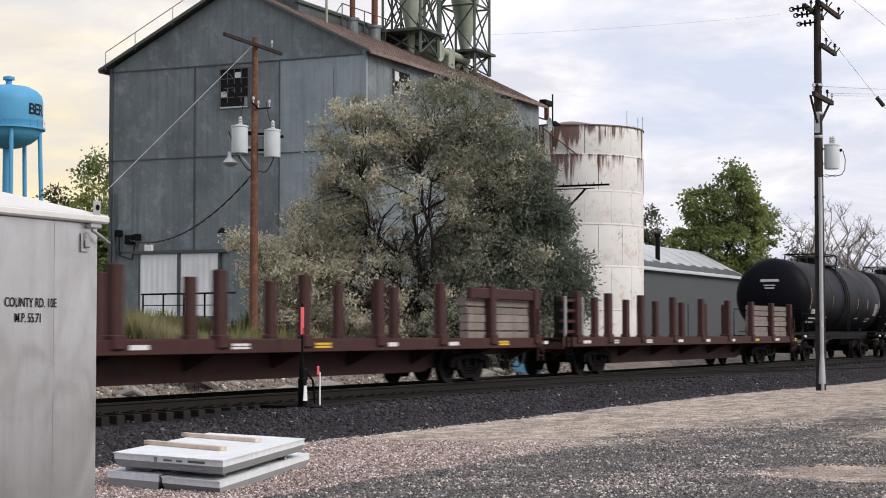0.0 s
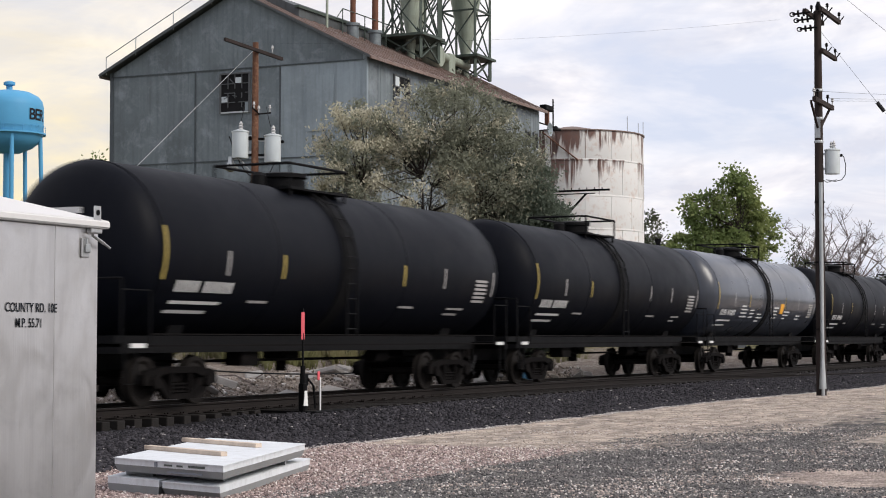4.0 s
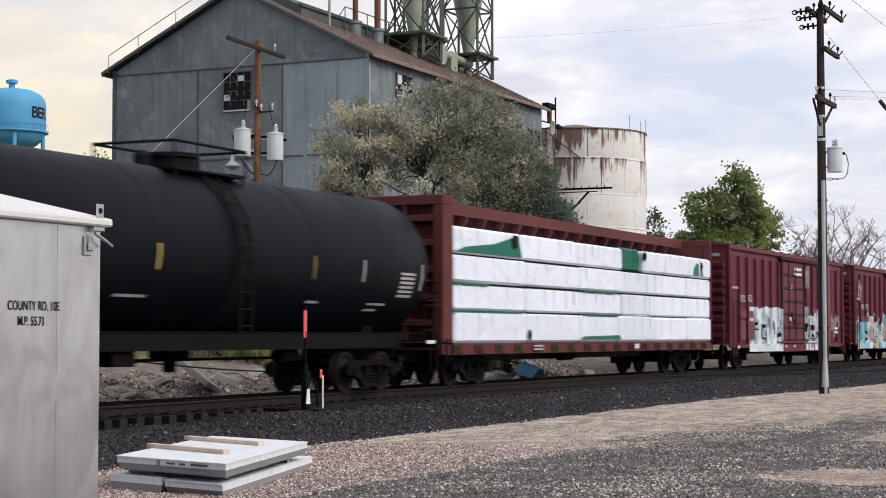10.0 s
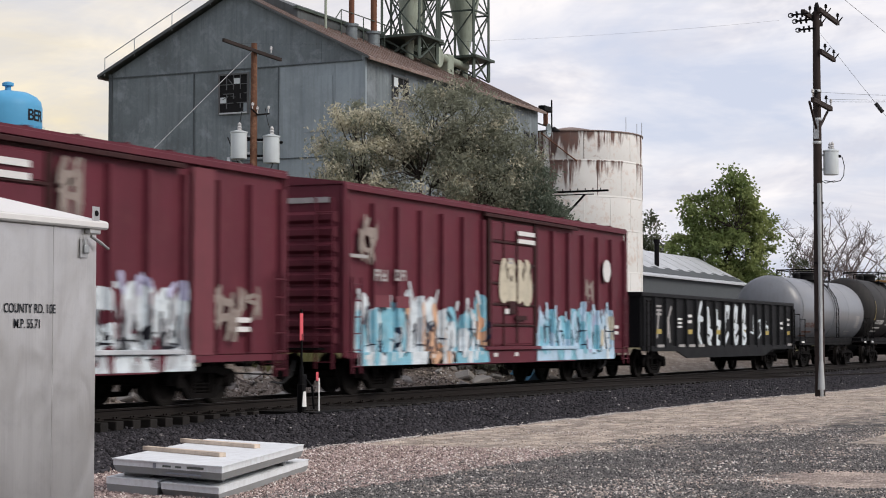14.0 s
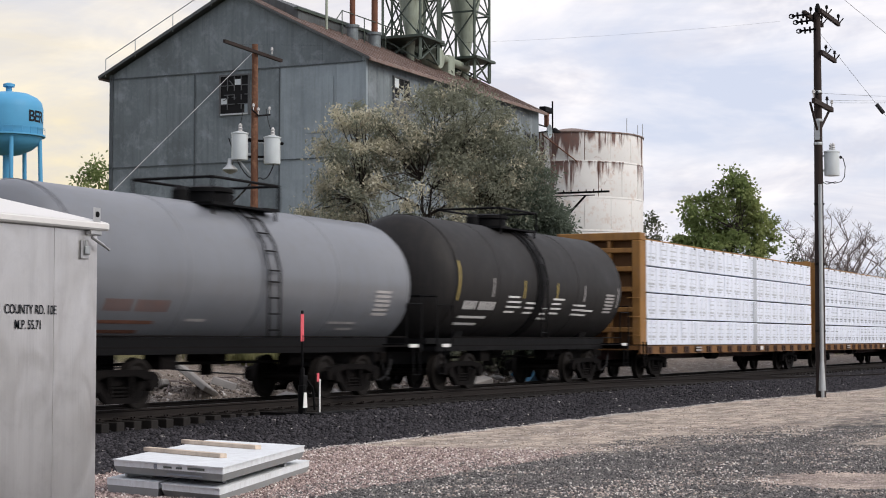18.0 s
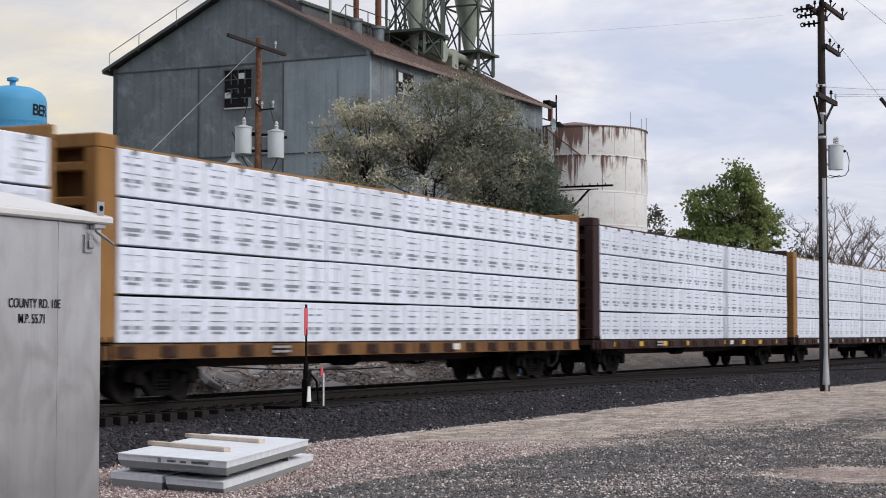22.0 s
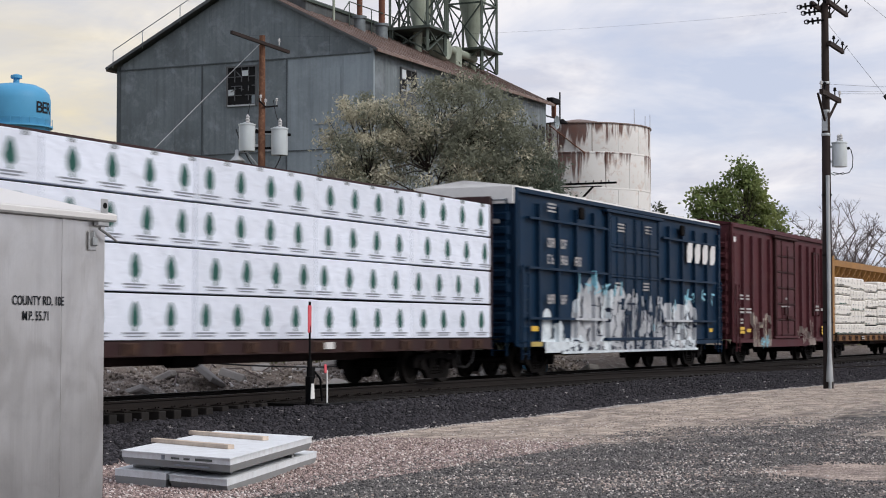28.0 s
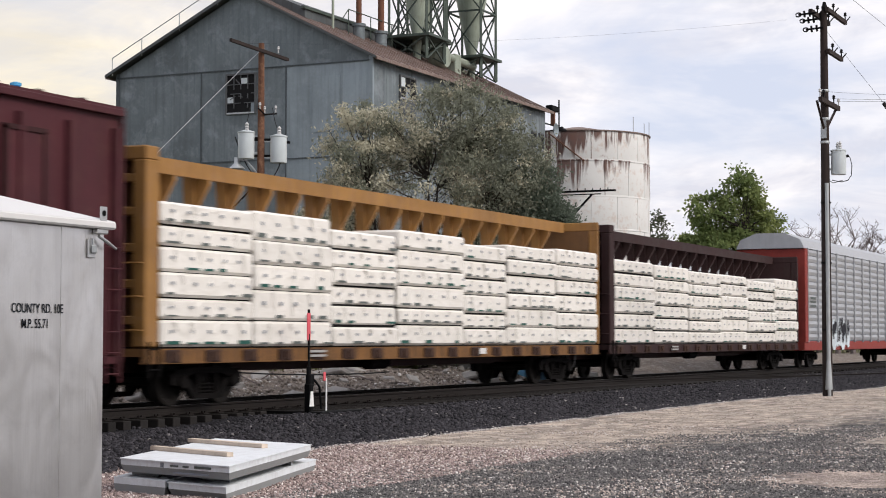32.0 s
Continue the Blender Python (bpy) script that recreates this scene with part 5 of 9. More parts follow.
def box_car(L, top, paint, label, seed=1, ribs=14, door=(7.9, 11.5), double=False, roof=None, track_end=None, track_spray=None):
    car = car_base("boxcar", label, L)
    z0 = 0.95
    body = Geo().box(0.12, L - 0.12, -1.39, 1.44, z0, top, 0.02)
    part("body", body, paint, car)
    rf = Geo().slab([(-1.46, top), (-1.46, top + 0.05), (0, top + 0.22), (1.46, top + 0.05), (1.46, top)], "x", 0.08, L - 0.08)
    for i in range(1, 14):
        rf.box(i * L / 14 - 0.04, i * L / 14 + 0.04, -1.4, 1.4, top + 0.04, top + 0.1)
    part("roof", rf, roof or M_GALV, car, "shallow peaked metal roof")
    d0, d1 = door
    for i in range(ribs + 1):
        x = 0.3 + i * (L - 0.6) / ribs
        if d0 - 0.1 < x < d1 + 0.1:
            continue
        part("side_rib", Geo().slab([(x - 0.075, -1.39), (x - 0.06, -1.505), (x + 0.06, -1.505), (x + 0.075, -1.39)], "z", z0 + 0.05, top - 0.34), paint, car)
    part("side_sill", Geo().slab([(0.2, z0), (L - 0.2, z0), (L - 0.2, z0 - 0.12), (L - 3.8, z0 - 0.14), (L - 4.8, z0 - 0.32), (4.8, z0 - 0.32), (3.8, z0 - 0.14), (0.2, z0 - 0.12)], "y", -1.5, -1.42), paint, car)
    part("eave_rail", Geo().box(0.1, L - 0.1, -1.50, -1.42, top - 0.12, top, 0.01), paint, car)
    # corner posts and corrugated ends
    for x0, s in ((0.12, -1), (L - 0.12, 1)):
        part("corner_post", Geo().box(x0 - 0.03, x0 + 0.1 if s < 0 else x0 + 0.03, -1.49, -1.40, z0 - 0.1, top, 0.02), paint, car)
        n = 9
        for k in range(n):
            z = z0 + 0.18 + k * (top - z0 - 0.7) / n
            part("end_corrugation",
                 Geo().add([(x0, -1.3, z), (x0 + s * 0.09, -1.22, z + 0.07), (x0 + s * 0.09, -1.22, z + 0.19), (x0, -1.3, z + 0.26),
                            (x0, 1.3, z), (x0 + s * 0.09, 1.22, z + 0.07), (x0 + s * 0.09, 1.22, z + 0.19), (x0, 1.3, z + 0.26)],
                           [(0, 1, 5, 4), (1, 2, 6, 5), (2, 3, 7, 6), (0, 3, 2, 1), (4, 5, 6, 7), (0, 4, 7, 3)]), paint, car)
        lx = 0.30 if s < 0 else L - 0.72
        ladder(car, lx, 0.5, 2.6 if top < 5 else 3.0, -1.56, 0.42, paint)
        ladder(car, x0 + s * 0.15, 0.6, top - 0.3, -1.25, 0.42, paint, "y")
        part("crossover_step", Geo().box(x0, x0 + s * 0.35, -1.0, 1.0, 1.02, 1.06), M_TRUCK, car)
    # sliding doors with their frames, bars and tracks
    leaves = ((d0, (d0 + d1) / 2), ((d0 + d1) / 2, d1)) if double else ((d0, d1),)
    grime = M_DOOR_GRIME if not double else paint
    part("door_frame", Geo().box(d0 - 0.12, d0, -1.52, -1.38, z0 + 0.05, top - 0.2, 0.01).box(d1, d1 + 0.1, -1.50, -1.38, z0 + 0.05, top - 0.2, 0.01).box(d0 - 0.12, d1 + 0.1, -1.44, -1.38, z0 + 0.05, top - 0.2), grime, car, "dark worn door frame")
    for x0, x1 in leaves:
        g = Geo().box(x0 + 0.03, x1 - 0.03, -1.475, -1.40, z0 + 0.12, top - 0.3, 0.015)
        dr = part("sliding_door", g, paint, car)
        zs = np.linspace(z0 + 0.12, top - 0.3, 7 if not double else 5)
        for a, b in zip(zs, zs[1:]):
            part("door_panel", Geo().box(x0 + 0.16, x1 - 0.16, -1.495, -1.47, a + 0.05, b - 0.05, 0.02), paint, dr)
        for z in zs[1:-1]:
            part("door_bar", Geo().box(x0 + 0.02, x1 - 0.02, -1.52, -1.47, z - 0.03, z + 0.03, 0.01), grime, dr)
        for x in (x0 + 0.03, x0 + (x1 - x0) * 0.27, x1 - 0.10):
            part("door_edge", Geo().box(x, x + 0.06, -1.53, -1.47, z0 + 0.12, top - 0.32, 0.01), grime if x > x0 + 0.1 else paint, dr)
        part("lock_bar", Geo().rod((x0 + (x1 - x0) * 0.55, -1.55, z0 + 0.2), (x0 + (x1 - x0) * 0.55, -1.55, top - 0.5), 0.025), grime, dr)
        part("door_handle", Geo().box(x0 + (x1 - x0) * 0.5, x0 + (x1 - x0) * 0.75, -1.58, -1.54, 1.75, 1.87), grime, dr)
        part("lock_box", Geo().box(x0 + (x1 - x0) * 0.38, x0 + (x1 - x0) * 0.5, -1.57, -1.49, 1.9, 2.25, 0.02), grime, dr)
    for z in (z0 + 0.02, top - 0.24):
        low = z < 2 and track_end
        part("door_track", Geo().box(d0 - 0.4, d1 + 0.3 if low else track_end or d1 + 0.3, -1.57, -1.44, z, z + 0.09, 0.01), grime if z > 2 else paint, car)
        if low:
            part("door_track", Geo().box(d1 + 0.3, track_end, -1.57, -1.44, z, z + 0.09, 0.01), track_spray, car, "door track sprayed over with the graffiti")
    part("brake_gear", Geo().box(L * 0.35, L * 0.42, -0.6, 0.2, 0.55, 0.85).rod((3.4, -0.4, 0.6), (L - 3.4, -0.4, 0.6), 0.03), M_TRUCK, car)
    return car


def gondola(L, label):
    car = car_base("gondola", label, L)
    for y in (-1.42, 1.36):
        part("side_wall", Geo().box(0.1, L - 0.1, y, y + 0.06, 1.0, 2.66), M_BLACK_CAR, car)
    for x in (0.1, L - 0.17):
        part("end_wall", Geo().box(x, x + 0.07, -1.355, 1.355, 1.062, 2.66), M_BLACK_CAR, car)
    part("floor", Geo().box(0.1, L - 0.1, -1.355, 1.355, 0.98, 1.06), M_BLACK_CAR, car)
    part("top_rail", Geo().box(0.06, L - 0.06, -1.5, -1.36, 2.62, 2.76, 0.02).box(0.06, L - 0.06, 1.36, 1.5, 2.62, 2.76, 0.02).box(0.06, 0.2, -1.4, 1.4, 2.62, 2.76).box(L - 0.2, L - 0.06, -1.4, 1.4, 2.62, 2.76), M_BLACK_CAR, car)
    part("side_sill", Geo().slab([(0.1, 1.02), (L - 0.1, 1.02), (L - 0.1, 0.86), (L - 3.8, 0.84), (L - 5, 0.6), (5, 0.6), (3.8, 0.84), (0.1, 0.86)], "y", -1.5, -1.42), M_BLACK_CAR, car)
    n = 17
    for i in range(n + 1):
        x = 0.25 + i * (L - 0.5) / n
        part("side_rib", Geo().slab([(x - 0.09, -1.42), (x - 0.05, -1.52), (x + 0.05, -1.52), (x + 0.09, -1.42)], "z", 0.95, 2.62), M_BLACK_CAR, car)
    ladder(car, 0.3, 0.5, 2.5, -1.57)
    ladder(car, L - 0.72, 0.5, 2.5, -1.57)
    cells = (L - 0.5) / n
    flat_side = [(-1.0, -1.423), (40.0, -1.423)]
    # each tall white figure fills the bay between two ribs: strokes in shares of the bay
    figures = {1: (((0.5, 0.75), (0.3, 0.2)),), 2: (((0.7, 0.85), (0.35, 0.6), (0.55, 0.1)), ((0.25, 0.6), (0.3, 0.2))),
               5: (((0.75, 1.0), (0.45, 0.75), (0.4, 0.35)), ((0.15, 0.35), (0.75, 0.02)), ((0.35, 0.65), (0.85, 0.62))),
               6: (((0.1, 0.9), (0.45, 0.45)), ((0.35, 0.85), (0.55, 0.5)), ((0.1, 0.4), (0.85, 0.3), (0.5, 0.12)), ((0.15, 0.18), (0.7, 0.02))),
               7: (((0.3, 0.8), (0.35, 0.55), (0.8, 0.55)), ((0.75, 0.5), (0.15, 0.12)), ((0.2, 0.1), (0.65, 0.05))),
               8: (((0.2, 0.9), (0.85, 0.92), (0.7, 0.7)), ((0.25, 0.85), (0.3, 0.6)), ((0.15, 0.5), (0.15, 0.2)), ((0.1, 0.06), (0.65, 0.28))),
               9: (((0.55, 0.95), (0.3, 0.65)), ((0.75, 0.9), (0.6, 0.6)), ((0.1, 0.5), (0.85, 0.45), (0.35, 0.3)), ((0.2, 0.3), (0.55, 0.05), (0.85, 0.2))),
               10: (((0.55, 1.0), (0.25, 0.65)), ((0.7, 0.9), (0.6, 0.6)), ((0.1, 0.5), (0.8, 0.45)), ((0.2, 0.35), (0.75, 0.25)), ((0.15, 0.15), (0.5, 0.03), (0.8, 0.15))),
               11: (((0.2, 0.7), (0.25, 0.35), (0.8, 0.3), (0.75, 0.75)),), 12: (((0.2, 0.6), (0.7, 0.65), (0.6, 0.45), (0.8, 0.3), (0.3, 0.18)),), 13: (((0.3, 0.5), (0.7, 0.48), (0.6, 0.32), (0.3, 0.36)), ((0.3, 0.6), (0.35, 0.45)))}
    for i, lines in figures.items():
        x, wide = 0.25 + i * cells + 0.13, cells - 0.26
        wd = 0.26 if 5 <= i <= 10 else 0.15 if i < 5 else 0.09
        g = Geo()
        for k, line in enumerate(lines):
            stroke(g, [(x + u * wide, 1.02 + v * 1.5) for u, v in line], wd, -0.002 - 0.004 * k, wd * 0.75)
        if i >= 5:
            tagged(part("graffiti", sprayed(g, flat_side), M_GRAF_WHITE, car, "white sprayed strokes between the ribs"), kind="stuff")
        else:
            tagged(part("graffiti", sprayed(g, flat_side), M_MARK_DIM, car, "smeared grey sprayed strokes between the ribs"), kind="stuff")
    for i in (1, 4, 7, 10, 13, 16):
        bars(car, "side_reflector", 0.25 + i * cells + 0.35, 1.42, 0.5, 0.16, 1, M_REFLECT_FADED, -1.43, 0)
    for i, z, rows in ((3, 1.6, 3), (4, 1.75, 2), (15, 1.6, 2), (16, 1.75, 2)):
        bars(car, "car_mark", 0.25 + i * cells + 0.3, z, 0.5, 0.4, rows, M_MARK, -1.427, 0.5)
    for i in (1, 3, 4, 5, 16):
        bars(car, "sill_mark", 0.25 + i * cells + 0.2, 0.98, 0.7, 0.09, 1, M_MARK_DIM, -1.505, 0)
    bars(car, "car_mark", 1.6, 2.0, 0.7, 0.4, 3, M_MARK_DIM, -1.425)
    return car


def stake_flat(L, label, stacks, seed, rack=False, top=False):
    car = car_base("stake_flatcar", label, L, 4.0)
    part("deck", Geo().box(0.0, L, -1.42, 1.42, 1.0, 1.10), M_DECK, car, "worn plank deck")
    side = Geo().box(0, L, -1.47, -1.40, 0.86, 1.13, 0.01).box(0, L, 1.40, 1.47, 0.86, 1.13, 0.01).box(0, 0.12, -1.45, 1.45, 0.8, 1.12).box(L - 0.12, L, -1.45, 1.45, 0.8, 1.12)
    part("side_sill", side, M_FLAT_RED, car)
    part("fishbelly_sill", Geo().slab([(0.3, 0.98), (L - 0.3, 0.98), (L - 0.3, 0.7), (L - 4.2, 0.66), (L - 6.0, 0.30), (6.0, 0.30), (4.2, 0.66), (0.3, 0.7)], "y", -0.62, 0.62), M_FLAT_RED, car)
    rng = random.Random(seed)
    gus = shared("deck_gusset", lambda: Geo().slab([(-0.62, 0.5), (-0.62, 0.98), (-1.4, 0.98), (-1.4, 0.86)], "x", -0.03, 0.03), M_FLAT_RED)
    post = shared("stake", lambda: Geo().box(-0.16, 0.16, -0.09, 0.09, -0.1, 1.34, 0.02).box(-0.2, 0.2, -0.13, 0.1, -0.16, 0.1, 0.02), M_FLAT_RED)
    for x in [L - a for a in (0.5, 3.5, 6.6, 9.9, 13.3, 16.6, 20.0, 23.1, 25.8)]:
        for y in (-1.40, 1.40):
            part("stake", post, None, car, at=pose(x, y, 1.12, 0, 0, 0 if y < 0 else 180))
        part("deck_gusset", gus, None, car, at=pose(x, 0, 0))
        bars(car, "side_mark", x + 0.35, 0.93, rng.uniform(0.4, 0.7), 0.13, rng.choice((1, 2)), rng.choice((M_MARK, M_MARK, M_REFLECT_Y)), -1.472, 0.3)
    # boards stacked between the end stakes
    for x0, x1, rows in stacks:
        for r in range(rows):
            lift = 1.12 + r * 0.205
            g = Geo().box(x0 + rng.uniform(0, 0.12), x1 - rng.uniform(0, 0.12), -1.30 + rng.uniform(-0.02, 0.02), -1.05, lift, lift + rng.uniform(0.17, 0.20), 0.012)
            part("side_board", g, M_BOARD, car, "grey sawn board between the stakes")
        if top:
            part("top_rail", Geo().box(x0 - 0.05, x1 + 0.3, -1.44, -1.30, 2.13, 2.40, 0.02), M_FLAT_RED, car, "red steel rail over the boards")
    if rack:
        for z in (1.25, 1.55, 1.85, 2.15):
            part("end_rack_bar", Geo().box(0.1, 1.9, -1.40, -1.34, z, z + 0.09), M_FLAT_RED, car)
        part("end_rack_panel", Geo().box(0.1, 1.9, -1.2, -1.15, 1.12, 2.3), M_TRUCK, car)
        for x in (0.2, 1.15, 1.6):
            part("grab_post", Geo().box(x, x + 0.09, -1.47, -1.41, 1.15, 2.3, 0.01), M_MARK_DIM, car, "pale upright grab iron")
    ladder(car, L - 0.55, 0.5, 1.9, -1.52, 0.4, M_FLAT_RED)
    ladder(car, 0.15, 0.5, 1.2, -1.52, 0.4, M_TRUCK)
    return car


def auto_rack(L, label):
    car = car_base("autorack", label, L)
    part("frame", Geo().box(0, L, -1.45, 1.45, 0.75, 1.15, 0.02), M_RACK_RED, car)
    for x in (0.0, L - 0.45):
        part("end_post", Geo().box(x, x + 0.45, -1.5, 1.5, 1.1, 5.1, 0.02), M_RACK_RED, car, "red end frame")
    n = 14
    for i in range(n + 1):
        x = 0.5 + i * (L - 1.0) / n
        part("side_post", Geo().box(x - 0.05, x + 0.05, -1.52, -1.40, 1.1, 5.15), M_RACK_SILVER, car)
    for k in range(14):
        z = 1.2 + k * 0.28
        part("side_panel", Geo().slab([(-1.44, z), (-1.47, z + 0.13), (-1.44, z + 0.26), (-1.41, z + 0.26), (-1.41, z)], "x", 0.5, L - 0.5), M_RACK_SILVER, car)
    part("inner_wall", Geo().box(0.5, L - 0.5, -1.40, 1.40, 1.15, 5.1), M_PRINT_GREY, car)
    part("roof", Geo().slab([(-1.48, 5.12), (-1.3, 5.5), (-0.6, 5.78), (0.6, 5.78), (1.3, 5.5), (1.48, 5.12)], "x", -0.1, L + 0.1), M_RACK_SILVER, car, "rounded silver roof")
    flat_side = [(-1.0, -1.475), (40.0, -1.475)]
    graffiti(car, flat_side, 5.0, 1.25, 3.6, 1.0, 6, ((M_GRAF_WHITE, M_GRAF_DARK),), M_GRAF_DARK, 77)
    bars(car, "car_mark", 1.0, 2.6, 1.0, 0.5, 3, M_PRINT_DARK, -1.48)
    return car


def build_train():
    cars = []

    def add(q, car):
        cars.append((q, car))
        return car
    add(17.0, stake_flat(27.1, "weathered red flatcar with upright steel stakes and a railed board stack", ((22.3, 26.5, 5),), 3, top=True))
    add(45.6, stake_flat(27.1, "weathered red flatcar with stakes and grey boards at its ends", ((20.9, 26.6, 6),), 5, True))
    add(74.05, tank_car(17.3, M_TANK_BLACK, "glossy black tank car with white stencils", 11, head=True))
    add(92.0, tank_car(17.3, M_TANK_BLACK, "glossy black tank car with white stencils", 12))
    add(109.6, tank_car(17.3, M_TANK_CHARCOAL, "shiny charcoal tank car with yellow strips and an orange placard", 13, orange=True, busy=True))
    add(128.0, tank_car(17.3, M_TANK_BLACK, "black tank car with yellow reflector strips", 14))
    add(145.6, tank_car(17.5, M_TANK_BLACK, "black tank car with faint white stencils", 15))
    add(163.5, centerbeam(22.8, M_BEAM_RED, "red centerbeam flatcar with torn white lumber wrap showing green", torn_load, seed=2))
    g = add(188.4, box_car(19.5, 4.62, M_BOX_RED, "oxide red boxcar with white graffiti along its side", 21, 16, (7.85, 11.55), roof=M_BOX_RED, track_end=15.5, track_spray=M_GRAF_ASH))
    gd = side_depths(19.5, 16, (7.85, 11.55))
    graffiti(g, gd, 2.75, 0.66, 5.0, 1.78, 9, ((M_GRAF_WHITE,), (M_GRAF_WHITE, M_GRAF_WHITE, M_GRAF_LILAC), (M_GRAF_WHITE,)), M_GRAF_DARK, 31, None, 0.05, True, 4, 0.1, "white sprayed graffiti of fat block-like shapes")
    graffiti(g, gd, 11.95, 0.66, 3.9, 1.75, 8, ((M_GRAF_WHITE, M_GRAF_ASH, M_BOX_RED),), M_GRAF_DARK, 33, M_GRAF_LILAC, 0.15, False, 4)
    graffiti(g, gd, 12.2, 0.96, 3.1, 0.75, 6, ((M_GRAF_ASH, M_GRAF_DARK, M_GRAF_WHITE),), M_GRAF_DARK, 34, None, 0.3, False, 3)
    smudge(g, 16.6, 1.2, 0.9, 1.1, M_GRAF_FADED, 3)
    smudge(g, 17.4, 1.6, 0.9, 0.7, M_GRAF_FADED, 4)
    smudge(g, 11.75, 3.3, 0.7, 1.0, M_GRAF_FADED, 5)
    part("faded_panel", Geo().box(15.85, 16.6, -1.5125, -1.508, 0.95, 4.45), M_BOX_RED_PALE, g, "faded pale red stripe")
    h = add(210.2, box_car(18.95, 4.62, M_BOX_RED, "oxide red boxcar with turquoise and white graffiti", 22, 15, (8.0, 11.1), roof=M_BOX_RED, track_end=14.3, track_spray=M_GRAF_PALE))
    hd = side_depths(18.95, 15, (8.0, 11.1))
    graffiti(h, hd, 0.8, 0.66, 7.0, 1.75, 12, ((M_GRAF_WHITE, M_GRAF_BLUE), (M_GRAF_BLUE, M_GRAF_BLUE, M_GRAF_WHITE), (M_GRAF_WHITE, M_GRAF_PEACH, M_GRAF_ASH), (M_GRAF_WHITE, M_GRAF_PEACH, M_GRAF_PEACH), (M_GRAF_BLUE, M_GRAF_WHITE), (M_GRAF_BLUE, M_GRAF_PEACH, M_GRAF_WHITE)), M_GRAF_NAVY, 35, M_GRAF_WHITE, 0.25)
    graffiti(h, hd, 3.9, 0.66, 1.9, 0.85, 3, ((M_GRAF_PEACH,),), M_GRAF_NAVY, 36, None, 0.3, False, 2)
    graffiti(h, hd, 11.3, 0.66, 6.2, 1.55, 10, ((M_GRAF_PALE, M_GRAF_BLUE), (M_GRAF_BLUE, M_GRAF_PALE), (M_GRAF_PALE, M_GRAF_BLUE, M_GRAF_LILAC), (M_GRAF_PALE, M_GRAF_CREAM, M_GRAF_WHITE)), M_GRAF_NAVY, 37, M_GRAF_PALE, 0.22)
    graffiti(h, hd, 8.6, 2.5, 2.1, 0.95, 4, ((M_GRAF_CREAM,),), M_DOOR_GRIME, 39, None, 0.12, False, 2, 0.05)
    smudge(h, 0.7, 2.9, 0.9, 1.1, M_GRAF_FADED, 6)
    smudge(h, 15.0, 2.3, 0.7, 0.7, M_GRAF_FADED, 7)
    part("round_emblem", Geo().rod((16.9, -1.506, 3.3), (16.9, -1.512, 3.3), 0.34, n=20), M_MARK, h, "pale round emblem")
    for k, c in enumerate((g, h)):
        glyphs(c, 1.45, 2.55, 0.7, 0.26, 2, M_MARK_DIM, -1.512, 11 + k)
        glyphs(c, 2.5, 2.58, 0.6, 0.26, 2, M_MARK_DIM, -1.512, 13 + k)
        bars(c, "car_mark", 1.45, 1.95, 0.8, 0.3, 1, M_BOX_RED_PALE, gap=0.1)
        bars(c, "car_mark", 2.55, 1.95, 0.7, 0.3, 1, M_BOX_RED_PALE, gap=0.1)
        if k == 0:
            bars(c, "repainted_patch", 1.4, 1.1, 0.75, 0.75, 1, M_BOX_RED_PALE, gap=0.02)
            bars(c, "repainted_patch", 2.5, 1.1, 0.7, 0.75, 1, M_BOX_RED_PALE, gap=0.02)
        bars(c, "car_mark", 0.3, 3.0, 0.8, 0.14, 1, M_MARK_DIM)
        bars(c, "car_mark", 9.7, 3.75, 1.3, 0.42, 2, M_MARK, -1.535)
        bars(c, "car_mark", 9.1, 3.2, 0.35, 0.2, 2, M_MARK_DIM, -1.535)
        bars(c, "door_notice", 8.9, 1.85, 0.3, 0.25, 1, M_MARK, -1.535)
        bars(c, "data_panel", 17.4, 1.35, 0.5, 0.36, 2, M_MARK, -1.515)
        part("end_stencil", Geo().box(0.075, 0.085, -1.1, 1.1, 4.22, 4.34), M_MARK_DIM, c, "pale stencilled numbers as one bar")
        for x in (1.0, 4.5, 8.2, 9.6):
            bars(c, "side_reflector", x, 0.80, 0.25, 0.1, 1, M_MARK, -1.518, 0)
    add(230.4, gondola(20.3, "black gondola with white graffiti between its ribs"))
    add(251.6, tank_car(14.1, M_TANK_GREY, "pale grey tank car with rusty stencils", 16, yellow=False, reporting=M_RUST, radius=1.50, zc=2.52, inset=0.0, bulge=0.75, shift=0.0))
    add(266.45, tank_car(14.2, M_TANK_SOOT, "sooty dark tank car with white stencils", 17, radius=1.60, zc=2.78, inset=0.25, busy=True))
    y = "ochre centerbeam flatcar loaded with white wrapped lumber"
    br = "dark brown centerbeam flatcar loaded with white wrapped lumber"
    add(282.03, centerbeam(23.55, M_BEAM_YELLOW, y, full_load(grey_print(1.25, 1, M_PRINT_FAINT), 5, grey=0.575), seed=4, chord_show=False))
    add(306.75, centerbeam(23.3, M_BEAM_YELLOW, y, full_load(grey_print(1.05, 2), 6), seed=5, chord_show=False))
    add(331.25, centerbeam(23.3, M_BEAM_BROWN, br, full_load(grey_print(1.05, 3), 6, grey=0.585), seed=6, chord_show=False, blocks=M_REFLECT_Y))
    add(355.6, centerbeam(23.4, M_BEAM_YELLOW, y, full_load(grey_print(1.1, 4, M_PRINT_FAINT), 5, grey=0.56), seed=7, chord_show=False, trim=M_BEAM_BROWN, blocks=M_MARK_DIM))
    add(379.9, centerbeam(23.55, M_BEAM_BROWN, "dark brown centerbeam flatcar with white lumber wrap printed with green emblems", full_load(tree_print, 5), seed=8, chord_show=False))
